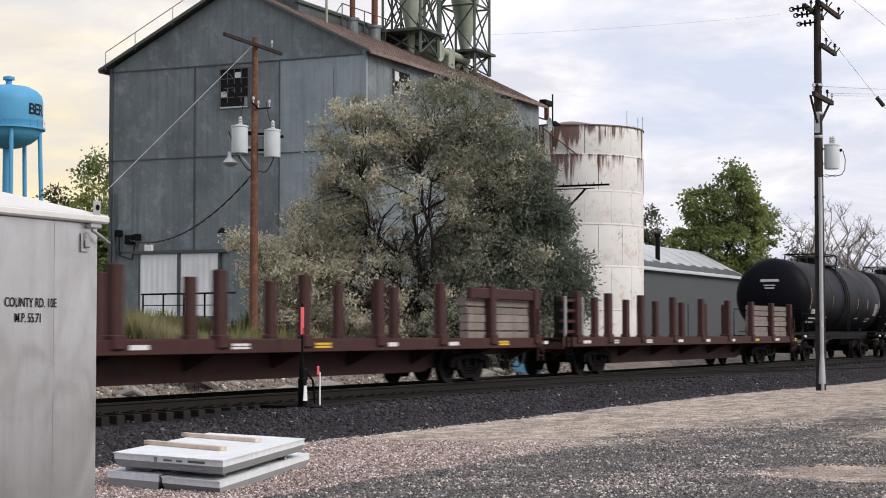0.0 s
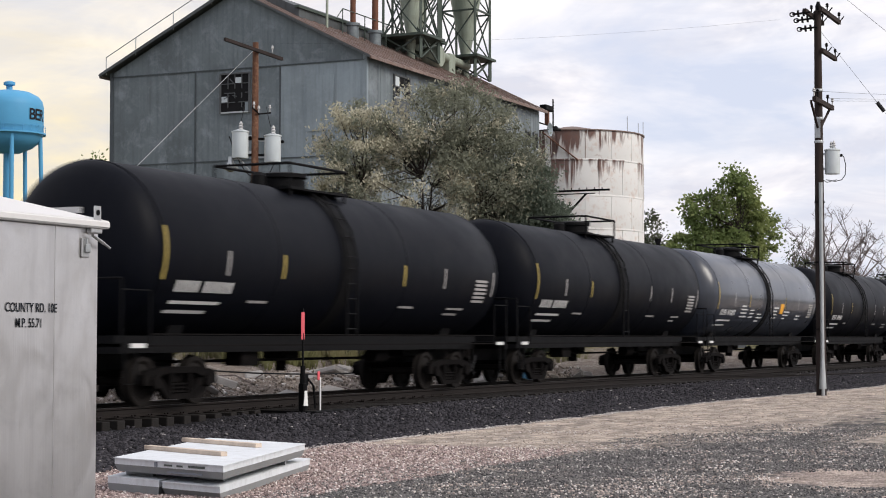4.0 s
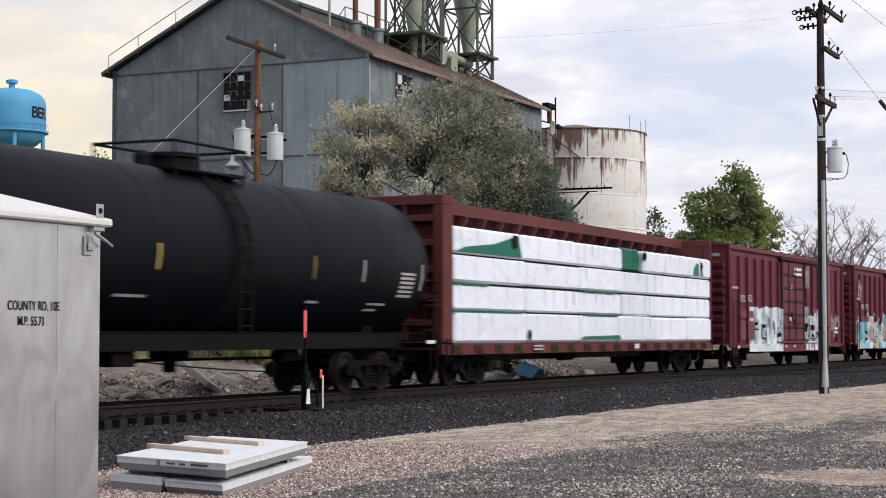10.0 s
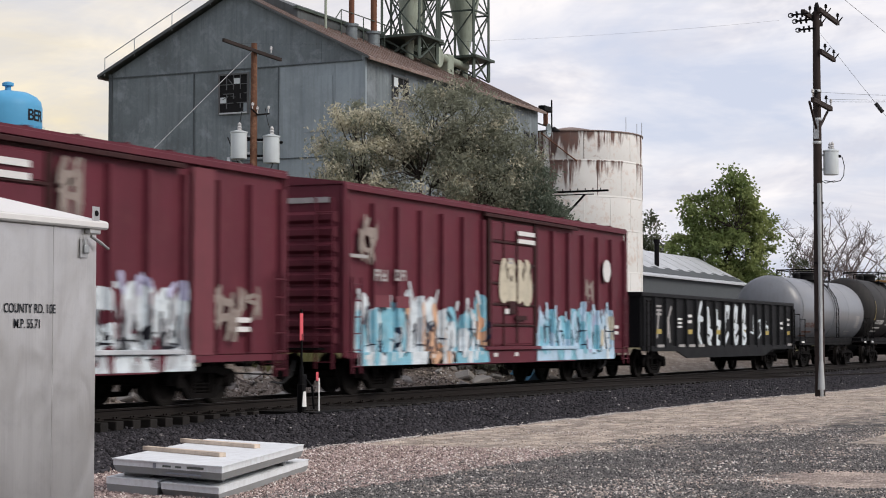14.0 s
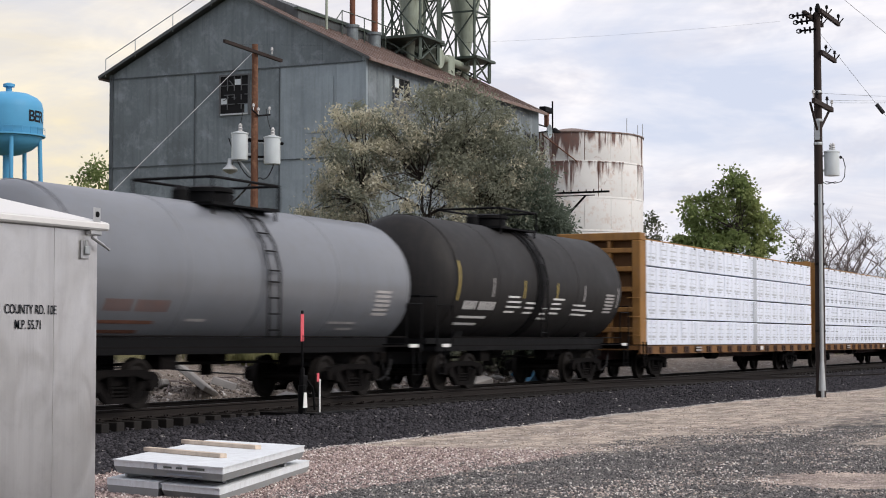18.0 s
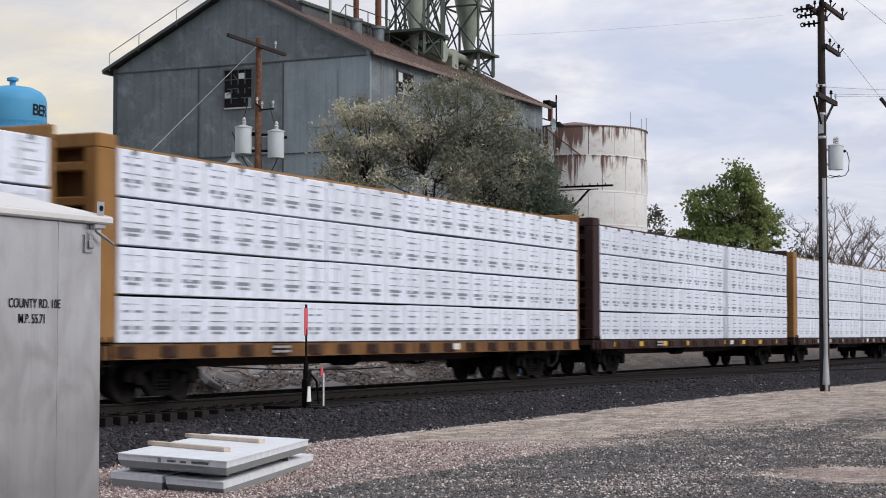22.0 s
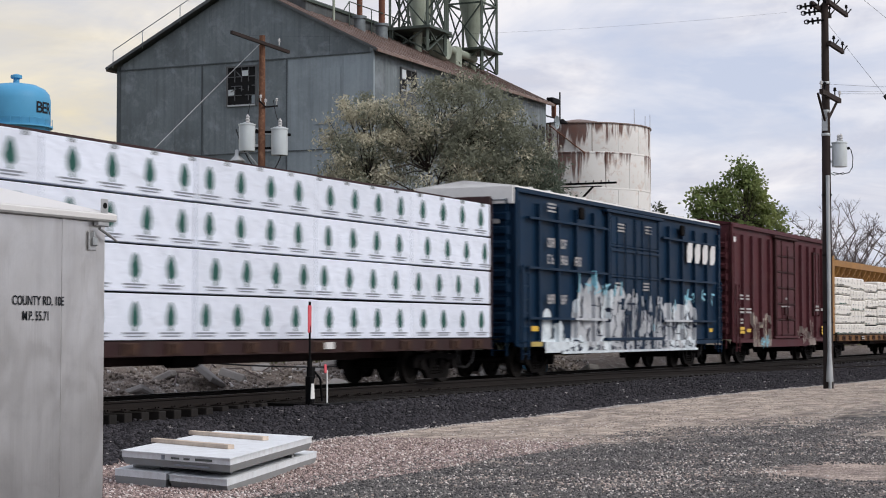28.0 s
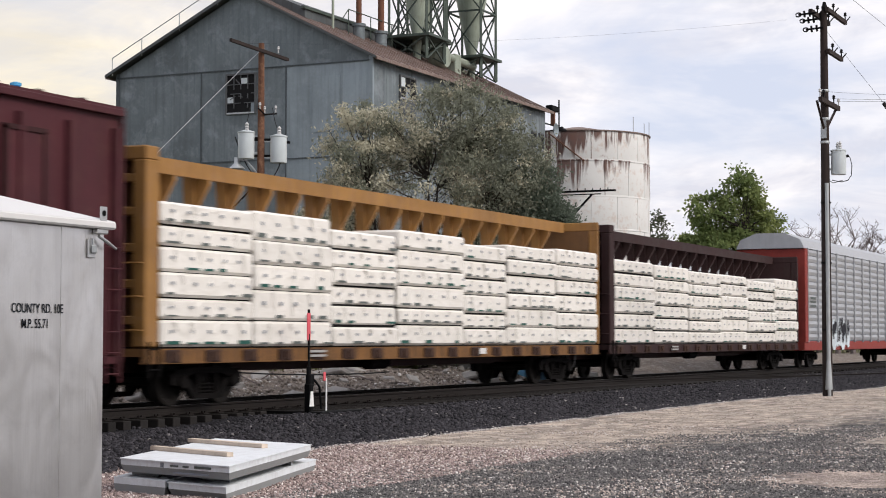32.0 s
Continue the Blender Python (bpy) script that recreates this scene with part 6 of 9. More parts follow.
    b = add(404.8, box_car(19.2, 5.05, M_BLUE_CAR, "dark blue high boxcar with white graffiti and double doors", 23, 13, (7.3, 12.0), True, M_WHITE))
    for z, spans in ((4.3, ((0.9, 7.0), (12.4, 18.4))), (2.96, ((0.9, 7.0), (12.4, 18.4))), (1.6, ((0.9, 7.0), (12.4, 18.4))), (3.70, ((7.35, 9.55), (9.75, 12.0))), (2.1, ((7.35, 9.55), (9.75, 12.0)))):
        for x0, x1 in spans:
            part("side_rail", Geo().box(x0, x1, -1.545, -1.44, z - 0.035, z + 0.03), M_BLUE_CAR, b)
    for x0, x1 in ((4.3, 6.99), (12.41, 15.5)):
        part("sprayed_rail", Geo().box(x0, x1, -1.549, -1.5, 1.563, 1.632), M_GRAF_ASH, b, "rail sprayed over in white")
    bd = side_depths(19.2, 13, (7.3, 12.0))
    graffiti(b, bd, 4.4, 0.66, 4.2, 2.15, 4, ((M_GRAF_ASH, M_GRAF_WHITE, M_GRAF_ASH),), M_GRAF_NAVY, 43, M_GRAF_BLUE, 0.2, False, 6, 0.35)
    graffiti(b, bd, 8.3, 0.66, 4.4, 1.75, 8, ((M_GRAF_ASH, M_BLUE_CAR, M_GRAF_NAVY), (M_BLUE_CAR, M_GRAF_BLUE, M_GRAF_ASH), (M_GRAF_ASH, M_BLUE_CAR, M_GRAF_WHITE)), M_GRAF_NAVY, 49, M_GRAF_ASH, 0.15, False, 6, 0.1)
    graffiti(b, bd, 12.6, 0.66, 3.2, 1.75, 3, ((M_GRAF_ASH, M_GRAF_WHITE, M_GRAF_ASH),), M_GRAF_NAVY, 50, M_GRAF_BLUE, 0.2, False, 6, 0.35)
    graffiti(b, bd, 3.2, 0.64, 12.7, 0.40, 26, ((M_GRAF_WHITE,), (M_GRAF_ASH,), (M_GRAF_WHITE,)), M_GRAF_NAVY, 46, None, 0.6, False, 3)
    graffiti(b, bd, 2.2, 0.66, 1.5, 1.35, 2, ((M_GRAF_WHITE,),), M_BLUE_CAR, 44, None, 0.4, False, 2)
    part("sill_paint", Geo().box(3.2, 16.0, -1.566, -1.56, 0.62, 0.69), M_GRAF_WHITE, b, "white sprayed stripe along the sill")
    smudge(b, 14.3, 2.15, 3.9, 0.55, M_GRAF_BLUE, 42, -1.562)
    smudge(b, 5.0, 2.25, 3.0, 0.5, M_GRAF_BLUE, 45, -1.568)
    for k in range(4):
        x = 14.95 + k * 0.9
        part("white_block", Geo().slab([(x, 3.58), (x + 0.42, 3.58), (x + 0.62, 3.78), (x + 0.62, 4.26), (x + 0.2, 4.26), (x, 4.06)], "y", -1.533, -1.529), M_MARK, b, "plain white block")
    for x, z in ((2.2, 4.5), (7.95, 4.25), (10.55, 4.3), (7.7, 2.45), (10.3, 2.5)):
        bars(b, "car_mark", x, z, 0.6, 0.3, 3, M_MARK_DIM, -1.53, 0.5)
    for i, (x, z) in enumerate(((2.2, 3.55), (3.2, 3.55), (2.2, 3.1), (3.2, 3.1), (4.3, 3.1), (2.2, 2.0), (3.2, 2.0))):
        glyphs(b, x, z, 0.55, 0.26, 2, M_MARK_DIM, -1.53, 60 + i)
    for x in (4.6, 14.2):
        part("vent_door", Geo().box(x, x + 0.35, -1.6, -1.5, 4.45, 4.8, 0.03), M_TRUCK, b, "dark hooded vent")
    bars(b, "hazard_plate", 1.0, 1.25, 0.5, 0.14, 1, M_REFLECT_Y, -1.53, 0)
    bars(b, "hazard_plate", 1.0, 0.84, 0.8, 0.13, 1, M_REFLECT_FADED, -1.53, 0)
    bars(b, "hazard_plate", 17.5, 1.22, 0.4, 0.13, 1, M_REFLECT_Y, -1.53, 0)
    part("cap_panel", Geo().box(0.0, 0.12, -1.42, 1.42, 4.62, 5.08), M_WHITE, b, "white end cap below the roof")
    part("end_stencil", Geo().box(0.02, 0.11, -1.0, 1.0, 4.1, 4.22), M_MARK_DIM, b, "pale stencilled numbers as one bar")
    r = add(425.4, box_car(16.1, 5.22, M_BOX_MAROON, "dull maroon high boxcar with faded tags", 24, 12, (6.35, 9.4), roof=M_BOX_MAROON))
    rd = side_depths(16.1, 12, (6.35, 9.4))
    graffiti(r, rd, 2.9, 0.66, 2.6, 1.5, 9, ((M_GRAF_FADED, M_BOX_MAROON, M_GRAF_FADED, M_GRAF_CREAM, M_BOX_MAROON),), M_BOX_MAROON, 45, None, 0.4, False, 5)
    graffiti(r, rd, 10.2, 0.8, 2.8, 1.0, 9, ((M_BOX_MAROON, M_GRAF_FADED, M_GRAF_FADED), (M_GRAF_FADED, M_BOX_MAROON)), M_BOX_MAROON, 47, None, 0.4, False, 4)
    smudge(r, 3.9, 0.6, 1.2, 0.5, M_GRAF_BLUE, 48, -1.522)
    part("plug_door", Geo().box(12.85, 13.8, -1.46, -1.38, 1.95, 4.6, 0.02), M_BOX_MAROON, r, "small narrow side door")
    part("plug_door_edge", Geo().box(12.8, 12.87, -1.49, -1.4, 1.9, 4.62).box(12.8, 13.85, -1.49, -1.4, 4.58, 4.66).box(13.78, 13.85, -1.49, -1.4, 1.9, 4.62), M_DOOR_GRIME, r)
    bars(r, "hazard_plate", 14.1, 1.1, 0.6, 0.4, 3, M_REFLECT_Y, -1.515, 0.2)
    bars(r, "hazard_plate", 0.8, 1.15, 0.75, 0.28, 2, M_REFLECT_Y, -1.515, 0.2)
    bars(r, "hazard_plate", 1.9, 1.2, 0.55, 0.16, 1, M_REFLECT_Y, -1.515, 0.2)
    for x, z, w, h_ in ((0.9, 2.4, 0.5, 0.25), (1.8, 2.4, 0.45, 0.25), (0.8, 1.9, 0.75, 0.25), (1.8, 1.9, 0.75, 0.25), (1.0, 1.5, 0.4, 0.25), (13.0, 2.1, 0.6, 0.3), (14.0, 2.1, 0.5, 0.2), (7.6, 2.5, 0.3, 0.15), (7.0, 2.2, 1.3, 0.1)):
        bars(r, "car_mark", x, z, w, h_, 2 if h_ > 0.2 else 1, M_MARK_DIM, -1.54 if 6 < x < 9 else -1.512)
    bars(r, "corner_mark", 0.15, 4.55, 0.3, 0.2, 1, M_MARK, gap=0.05)
    add(442.15, centerbeam(23.4, M_BEAM_YELLOW, "ochre centerbeam flatcar part loaded with cream lumber packs", thin_packs(3.72, 7, M_WRAP_CREAM, 3), seed=9, front=0.42))
    add(466.5, centerbeam(23.45, M_BEAM_BROWN, "dark brown centerbeam flatcar with low cream lumber packs", thin_packs(3.6, 6, M_WRAP_CREAM, 4, 0.25), seed=10, front=0.42))
    add(490.9, auto_rack(27.0, "silver autorack with red end frames"))
    return cars


TRAIN = build_train()


# metres by which the train runs ahead of its steady pull, every half second
SURGE = (-1.48, -1.36, -1.25, -1.17, -0.94, -0.51, -0.35, -0.48, -0.49, -0.47, -0.47, -0.53, -0.7, -0.67, -0.46, 0.08, 0.21, 0, -0.05, 0.1, 0.12,
         0.09, -0.18, -0.12, 0.31, 0.47, 0.15, 0.22, 0.42, 0.74, 0.66, 0.37, 0.06, -0.1, 0.07, 0.01, -0.26, -0.18, 0.05, 0.42, 0.47, 0.12, 0.22,
         0.61, 0.75, 0.42, 0.2, 0.18, 0.52, 0.59, 0.34, 0.44, 0.52, 0.51, 0.47, 0.46, 0.39, 0.46, 0.97, 0.97, 0.65, 0.74, 0.95, 0.95, 0.52)


def run(t):
    """Metres that the train has come since the start; it gathers speed slowly, with small surges."""
    return 12.092 * t + 0.07716 * t * t / 2 - 0.00203 * t ** 3 / 6 + SURGE[int(2 * t)]


def motions():
    for q, car in TRAIN:
        walk(car, [(t, pose(q - run(t), TRACK_Y, RAIL_Z)) for t in (i * 0.5 for i in range(65))])


# ---- the mill building ----
BX0, BX1, BY0, BY1, EAVE, RIDGE = 66.7, 86.5, 34.46, 47.50, 13.75, 17.0
BMID = (BY0 + BY1) / 2


def rake(y):
    return RIDGE - (RIDGE - EAVE) * abs(y - BMID) / (BMID - BY0)


def sheet(axis, at, u0, u1, z0, top, out, pitch=0.3, deep=0.008, thick=0.02):
    """A corrugated upright sheet from u0 to u1; top is a height or a function of u."""
    g = Geo()
    n = max(2, int(round(abs(u1 - u0) / pitch * 2)))
    vs = []
    for i in range(n + 1):
        u = u0 + (u1 - u0) * i / n
        d = at + out * (deep if i % 2 else 0)
        zt = top(u) if callable(top) else top
        for q in (d, d - out * thick):
            for z in (z0, zt):
                vs.append((q, u, z) if axis == "x" else (u, q, z))
    fs = []
    for i in range(n):
        a, b = i * 4, i * 4 + 4
        fs += [(a, b, b + 1, a + 1), (a + 2, a + 3, b + 3, b + 2), (a + 1, b + 1, b + 3, a + 3), (a, a + 2, b + 2, b)]
    fs += [(0, 1, 3, 2), (n * 4, n * 4 + 2, n * 4 + 3, n * 4 + 1)]
    return g.add(vs, fs)


def framed_window(parent, axis, at, u0, u1, z0, z1, cols, rows, out, seed, broken=0.6):
    rng = random.Random(seed)

    def bx(a, b, c, d, p, q):
        return Geo().box(p, q, a, b, c, d) if axis == "x" else Geo().box(a, b, p, q, c, d)
    w = part("window", bx(u0, u1, z0, z1, at + out * 0.02, at + out * 0.045), M_DARK, parent, "broken steel window, dark inside")
    f = 0.07
    for a, b, c, d in ((u0, u1, z0 - f, z0), (u0, u1, z1, z1 + f), (u0 - f, u0, z0 - f, z1 + f), (u1, u1 + f, z0 - f, z1 + f)):
        part("window_frame", bx(a, b, c, d, at, at + out * 0.1), M_GALV if c < z0 and d <= z0 + 0.01 else M_FRAME, w)
    du, dz = (u1 - u0) / cols, (z1 - z0) / rows
    # glazing bars, many of them broken away or bent
    for i in range(1, cols):
        for j in range(rows):
            if rng.random() < 0.88:
                k = rng.choice((1, 1, 0.55))
                part("muntin", bx(u0 + i * du - 0.016, u0 + i * du + 0.016, z0 + (j + 1 - k) * dz, z0 + (j + 1) * dz, at + out * 0.04, at + out * 0.08), M_FRAME, w)
    for j in range(1, rows):
        for i in range(cols):
            if rng.random() < 0.85:
                part("muntin", bx(u0 + i * du, u0 + (i + rng.choice((1, 1, 0.5))) * du, z0 + j * dz - 0.016, z0 + j * dz + 0.016, at + out * 0.04, at + out * 0.08), M_FRAME, w)
    for k in range(3 if cols > 2 else 0):
        c = [rng.uniform(u0 + 0.2, u1 - 0.4), rng.uniform(z0 + 0.3, z1 - 0.4)]
        e = [c[0] + rng.uniform(0.15, 0.35), c[1] + rng.uniform(-0.35, 0.35)]
        y = at + out * 0.07
        part("bent_muntin", Geo().bar((y, c[0], c[1]) if axis == "x" else (c[0], y, c[1]), (y, e[0], e[1]) if axis == "x" else (e[0], y, e[1]), 0.03, 0.03), M_FRAME, w)
    # opaque pale panes: the glass's reflection is put into their colour
    for i in range(cols):
        for j in range(rows):
            if rng.random() > broken:
                part("pane", bx(u0 + i * du + 0.02, u0 + (i + rng.choice((1, 1, 0.6))) * du - 0.02, z0 + j * dz + 0.02, z0 + (j + rng.choice((1, 0.7))) * dz - 0.02, at + out * 0.05, at + out * 0.058), M_PALE_GREY if rng.random() < 0.5 else M_STEEL_PALE, w, "dusty pale pane")
    return w


def build_mill():
    mill = thing("mill_building", "tall grey corrugated metal mill with rusty roof and broken windows", "building", (0, 0, 0))
    z_ground = 1.2
    part("inner_wall", Geo().slab([(BY0 + 0.06, z_ground), (BY1 - 0.06, z_ground), (BY1 - 0.06, EAVE - 0.1), (BMID, RIDGE - 0.15), (BY0 + 0.06, EAVE - 0.1)], "x", BX0 + 0.06, BX1 - 0.06), M_STEEL_GREY, mill)
    # gable end in three bays and four courses
    ys = (BY0, 38.66, 43.0, BY1)
    zs = (z_ground, 5.35, 9.5, 13.55, 20)
    for i in range(3):
        for j in range(4):
            n = 3 if j < 3 else 2
            for k in range(n):
                u0, u1 = ys[i] + (ys[i + 1] - ys[i]) * k / n + 0.004, ys[i] + (ys[i + 1] - ys[i]) * (k + 1) / n - 0.004
                top = (lambda u: max(rake(u) - 0.05, 13.58)) if j == 3 else zs[j + 1] - 0.02
                pale = i == 0 and j in (1, 2)
                part("wall_sheet", sheet("x", BX0 - 0.004 * (k % 2), u0, u1, zs[j], top, -1), M_STEEL_PALE if pale else M_STEEL_GREY, mill)
    for z in (5.35, 9.5, 13.55):
        part("flashing_strip", Geo().box(BX0 - 0.06, BX0 - 0.02, BY0, BY1, z - 0.022, z + 0.022), M_SEAM, mill)
    for y in (38.66, 43.0):
        part("flashing_strip", Geo().box(BX0 - 0.045, BX0 - 0.015, y - 0.025, y + 0.025, z_ground, 13.5), M_SEAM, mill)
    for y in (BY0 + 0.04, BY1 - 0.04):
        part("corner_trim", Geo().box(BX0 - 0.06, BX0 + 0.1, y - 0.09, y + 0.09, z_ground, EAVE), M_STEEL_PALE if y < 40 else M_SEAM, mill)
    # a paler patched rectangle high on the wall
    part("patch_sheet", sheet("x", BX0 - 0.05, 36.0, 37.3, 10.6, 13.0, -1), M_STEEL_PALE, mill)
    # side wall towards the railway
    n = 16
    for j in range(3):
        for i in range(n):
            u0, u1 = BX0 + 0.1 + (BX1 - BX0 - 0.1) * i / n + 0.004, BX0 + 0.1 + (BX1 - BX0 - 0.1) * (i + 1) / n - 0.004
            part("wall_sheet", sheet("y", BY0 - 0.004 * (i % 2), u0, u1, (z_ground, 5.4, 9.5)[j], (5.36, 9.46, EAVE)[j], -1), M_STEEL_GREY, mill)
    # far end and back
    part("back_wall", sheet("x", BX1, BY0, BY1, z_ground, lambda u: rake(u) - 0.05, 1, 0.5), M_STEEL_GREY, mill)
    part("back_wall", sheet("y", BY1, BX0, BX1, z_ground, EAVE, 1, 0.5), M_STEEL_GREY, mill)
    # roof: two ribbed slopes with a little overhang
    for s, y_e, mat in ((-1, BY0 - 0.35, M_ROOF_RUST), (1, BY1 + 0.45, M_ROOF_DARK)):
        n = 26
        for i in range(n):
            x0, x1 = BX0 - 0.35 + (BX1 - BX0 + 0.7) * i / n, BX0 - 0.35 + (BX1 - BX0 + 0.7) * (i + 1) / n
            z_e = EAVE + 0.10 - (RIDGE - EAVE) / (BMID - BY0) * 0.38
            lift = 0.004 * (i % 2)
            g = Geo().add([(x0, BMID, RIDGE + 0.12 + lift), (x1, BMID, RIDGE + 0.12 + lift), (x1, y_e, z_e + lift), (x0, y_e, z_e + lift),
                           (x0, BMID, RIDGE + 0.04), (x1, BMID, RIDGE + 0.04), (x1, y_e, z_e - 0.06), (x0, y_e, z_e - 0.06)],
                          [(0, 1, 2, 3), (7, 6, 5, 4), (0, 4, 5, 1), (1, 5, 6, 2), (2, 6, 7, 3), (3, 7, 4, 0)])
            g.add([(x0 - 0.02, BMID, RIDGE + 0.16), (x0 + 0.03, BMID, RIDGE + 0.16), (x0 + 0.03, y_e, z_e + 0.04), (x0 - 0.02, y_e, z_e + 0.04),
                   (x0 - 0.02, BMID, RIDGE + 0.1), (x0 + 0.03, BMID, RIDGE + 0.1), (x0 + 0.03, y_e, z_e - 0.02), (x0 - 0.02, y_e, z_e - 0.02)],
                  [(0, 1, 2, 3), (7, 6, 5, 4), (0, 4, 5, 1), (1, 5, 6, 2), (2, 6, 7, 3), (3, 7, 4, 0)])
            part("roof_sheet", g, mat, mill)
        z_e = EAVE + 0.10 - (RIDGE - EAVE) / (BMID - BY0) * 0.38
        part("barge_board", Geo().bar((BX0 - 0.36, y_e, z_e - 0.05), (BX0 - 0.36, BMID, RIDGE + 0.05), 0.05, 0.1), M_ROOF_DARK, mill)
        part("gutter", Geo().box(BX0 - 0.3, BX1 + 0.3, y_e - 0.04, y_e + 0.04, z_e - 0.14, z_e - 0.02), M_ROOF_RUST, mill)
    # long dark housing on the roof, above the rusty slope
    part("roof_housing", Geo().slab([(38.6, 15.5), (38.6, rake(38.6) + 0.55), (BMID, RIDGE + 0.42), (43.6, rake(43.6) + 0.55), (43.6, 15.5)], "x", BX0 + 1.5, BX1 - 0.4), M_ROOF_DARK, mill, "dark ridge housing along the roof")
    part("housing_cap", Geo().box(BX0 + 1.3, BX1 - 0.3, 38.5, 38.7, rake(38.6) + 0.5, rake(38.6) + 0.62), M_GREEN_FRAME, mill)
    # windows and the pale sliding doors over the dock
    framed_window(mill, "x", BX0, 40.22, 41.63, 11.65, 13.3, 4, 4, -1, 3, 0.82)
    framed_window(mill, "y", BY0, 69.3, 70.75, 12.3, 13.2, 3, 2, -1, 5, 0.5)
    part("shutter", Geo().box(69.25, 70.8, BY0 - 0.06, BY0, 11.6, 12.2), M_ROOF_DARK, mill, "dark brown panel under the window")
    for x, z in ((76.5, 11.0), (79.6, 10.6), (84.6, 11.6), (85.6, 11.6)):
        framed_window(mill, "y", BY0, x, x + 0.45, z, z + 0.75, 1, 2, -1, int(x), 0.9)
    framed_window(mill, "x", BX0, 36.4, 37.4, 2.2, 3.4, 2, 2, -1, 9, 0.8)
    for y0, y1 in ((43.74, 45.8), (41.62, 43.66)):
        d = part("sliding_door", sheet("x", BX0 - 0.1, y0, y1, 2.45, 5.22, -1, 0.3, 0.02), M_PALE_DOOR, mill, "pale grey sheet-metal sliding door")
        for y in (y0, y1):
            part("door_stile", Geo().box(BX0 - 0.15, BX0 - 0.08, y - 0.04, y + 0.04, 2.45, 5.25), M_SEAM, d)
    part("door_rail", Geo().box(BX0 - 0.2, BX0 - 0.06, 41.2, 46.1, 5.24, 5.38), M_SEAM, mill)
    part("downpipe", Geo().rod((BX0 - 0.12, BY1 - 0.35, 1.5), (BX0 - 0.12, BY1 - 0.35, 8), 0.06), M_SEAM, mill)
    # meters, boxes and bent conduits low at the corner
    for y, z, s in ((46.9, 6.2, 0.3), (46.3, 5.9, 0.42), (45.9, 6.0, 0.3)):
        part("meter_box", Geo().box(BX0 - 0.3, BX0 - 0.04, y - s / 2, y + s / 2, z - s / 2, z + s / 2, 0.03), M_BLACK_STEEL, mill)
    part("junction_box", Geo().box(BX0 - 0.2, BX0 - 0.04, 45.1, 45.5, 5.35, 5.65, 0.02), M_WHITE, mill)
    part("conduit", Geo().path([(BX0 - 0.12, 46.9, 6.2), (BX0 - 0.12, 46.9, 5.2), (BX0 - 0.12, 46.2, 5.0), (BX0 - 0.12, 46.0, 5.9)], 0.04), M_CABLE, mill)
    part("wall_lamp", Geo().rod((BX0 - 0.05, 41.3, 6.1), (BX0 - 0.4, 41.3, 6.3), 0.03).lathe([(0.08, 6.28), (0.22, 6.1), (0.2, 6.08)], (BX0 - 0.4, 41.3, 0), "z", 12), M_BLACK_STEEL, mill)
    # handrail up the left rake
    rail = Geo()
    pts = [(BX0 - 0.3, y, rake(y) + 0.75) for y in (47.6, 46.0, 44.0, 42.0)]
    rail.path(pts, 0.022)
    for x, y, z in pts:
        rail.rod((x, y, z - 0.8), (x, y, z), 0.022)
    part("roof_handrail", rail, M_GALV, mill)


build_mill()


def lattice(parent, cx, cy, h, z0, z1, steps, mat, r=0.05, heavy=0.07):
    """Four legs with girts and crossed braces."""
    corners = [(cx - h, cy - h), (cx + h, cy - h), (cx + h, cy + h), (cx - h, cy + h)]
    for x, y in corners:
        part("tower_leg", Geo().bar((x, y, z0), (x, y, z1), heavy * 2, heavy * 2), mat, parent)
    dz = (z1 - z0) / steps
    for k in range(steps):
        a, b = z0 + k * dz, z0 + (k + 1) * dz
        for i in range(4):
            p, q = corners[i], corners[(i + 1) % 4]
            part("tower_brace", Geo().bar((*p, a), (*q, b), r, r), mat, parent)
            part("tower_brace", Geo().bar((*q, a), (*p, b), r, r), mat, parent)
            part("tower_girt", Geo().bar((*p, b), (*q, b), r * 1.4, r * 1.4), mat, parent)


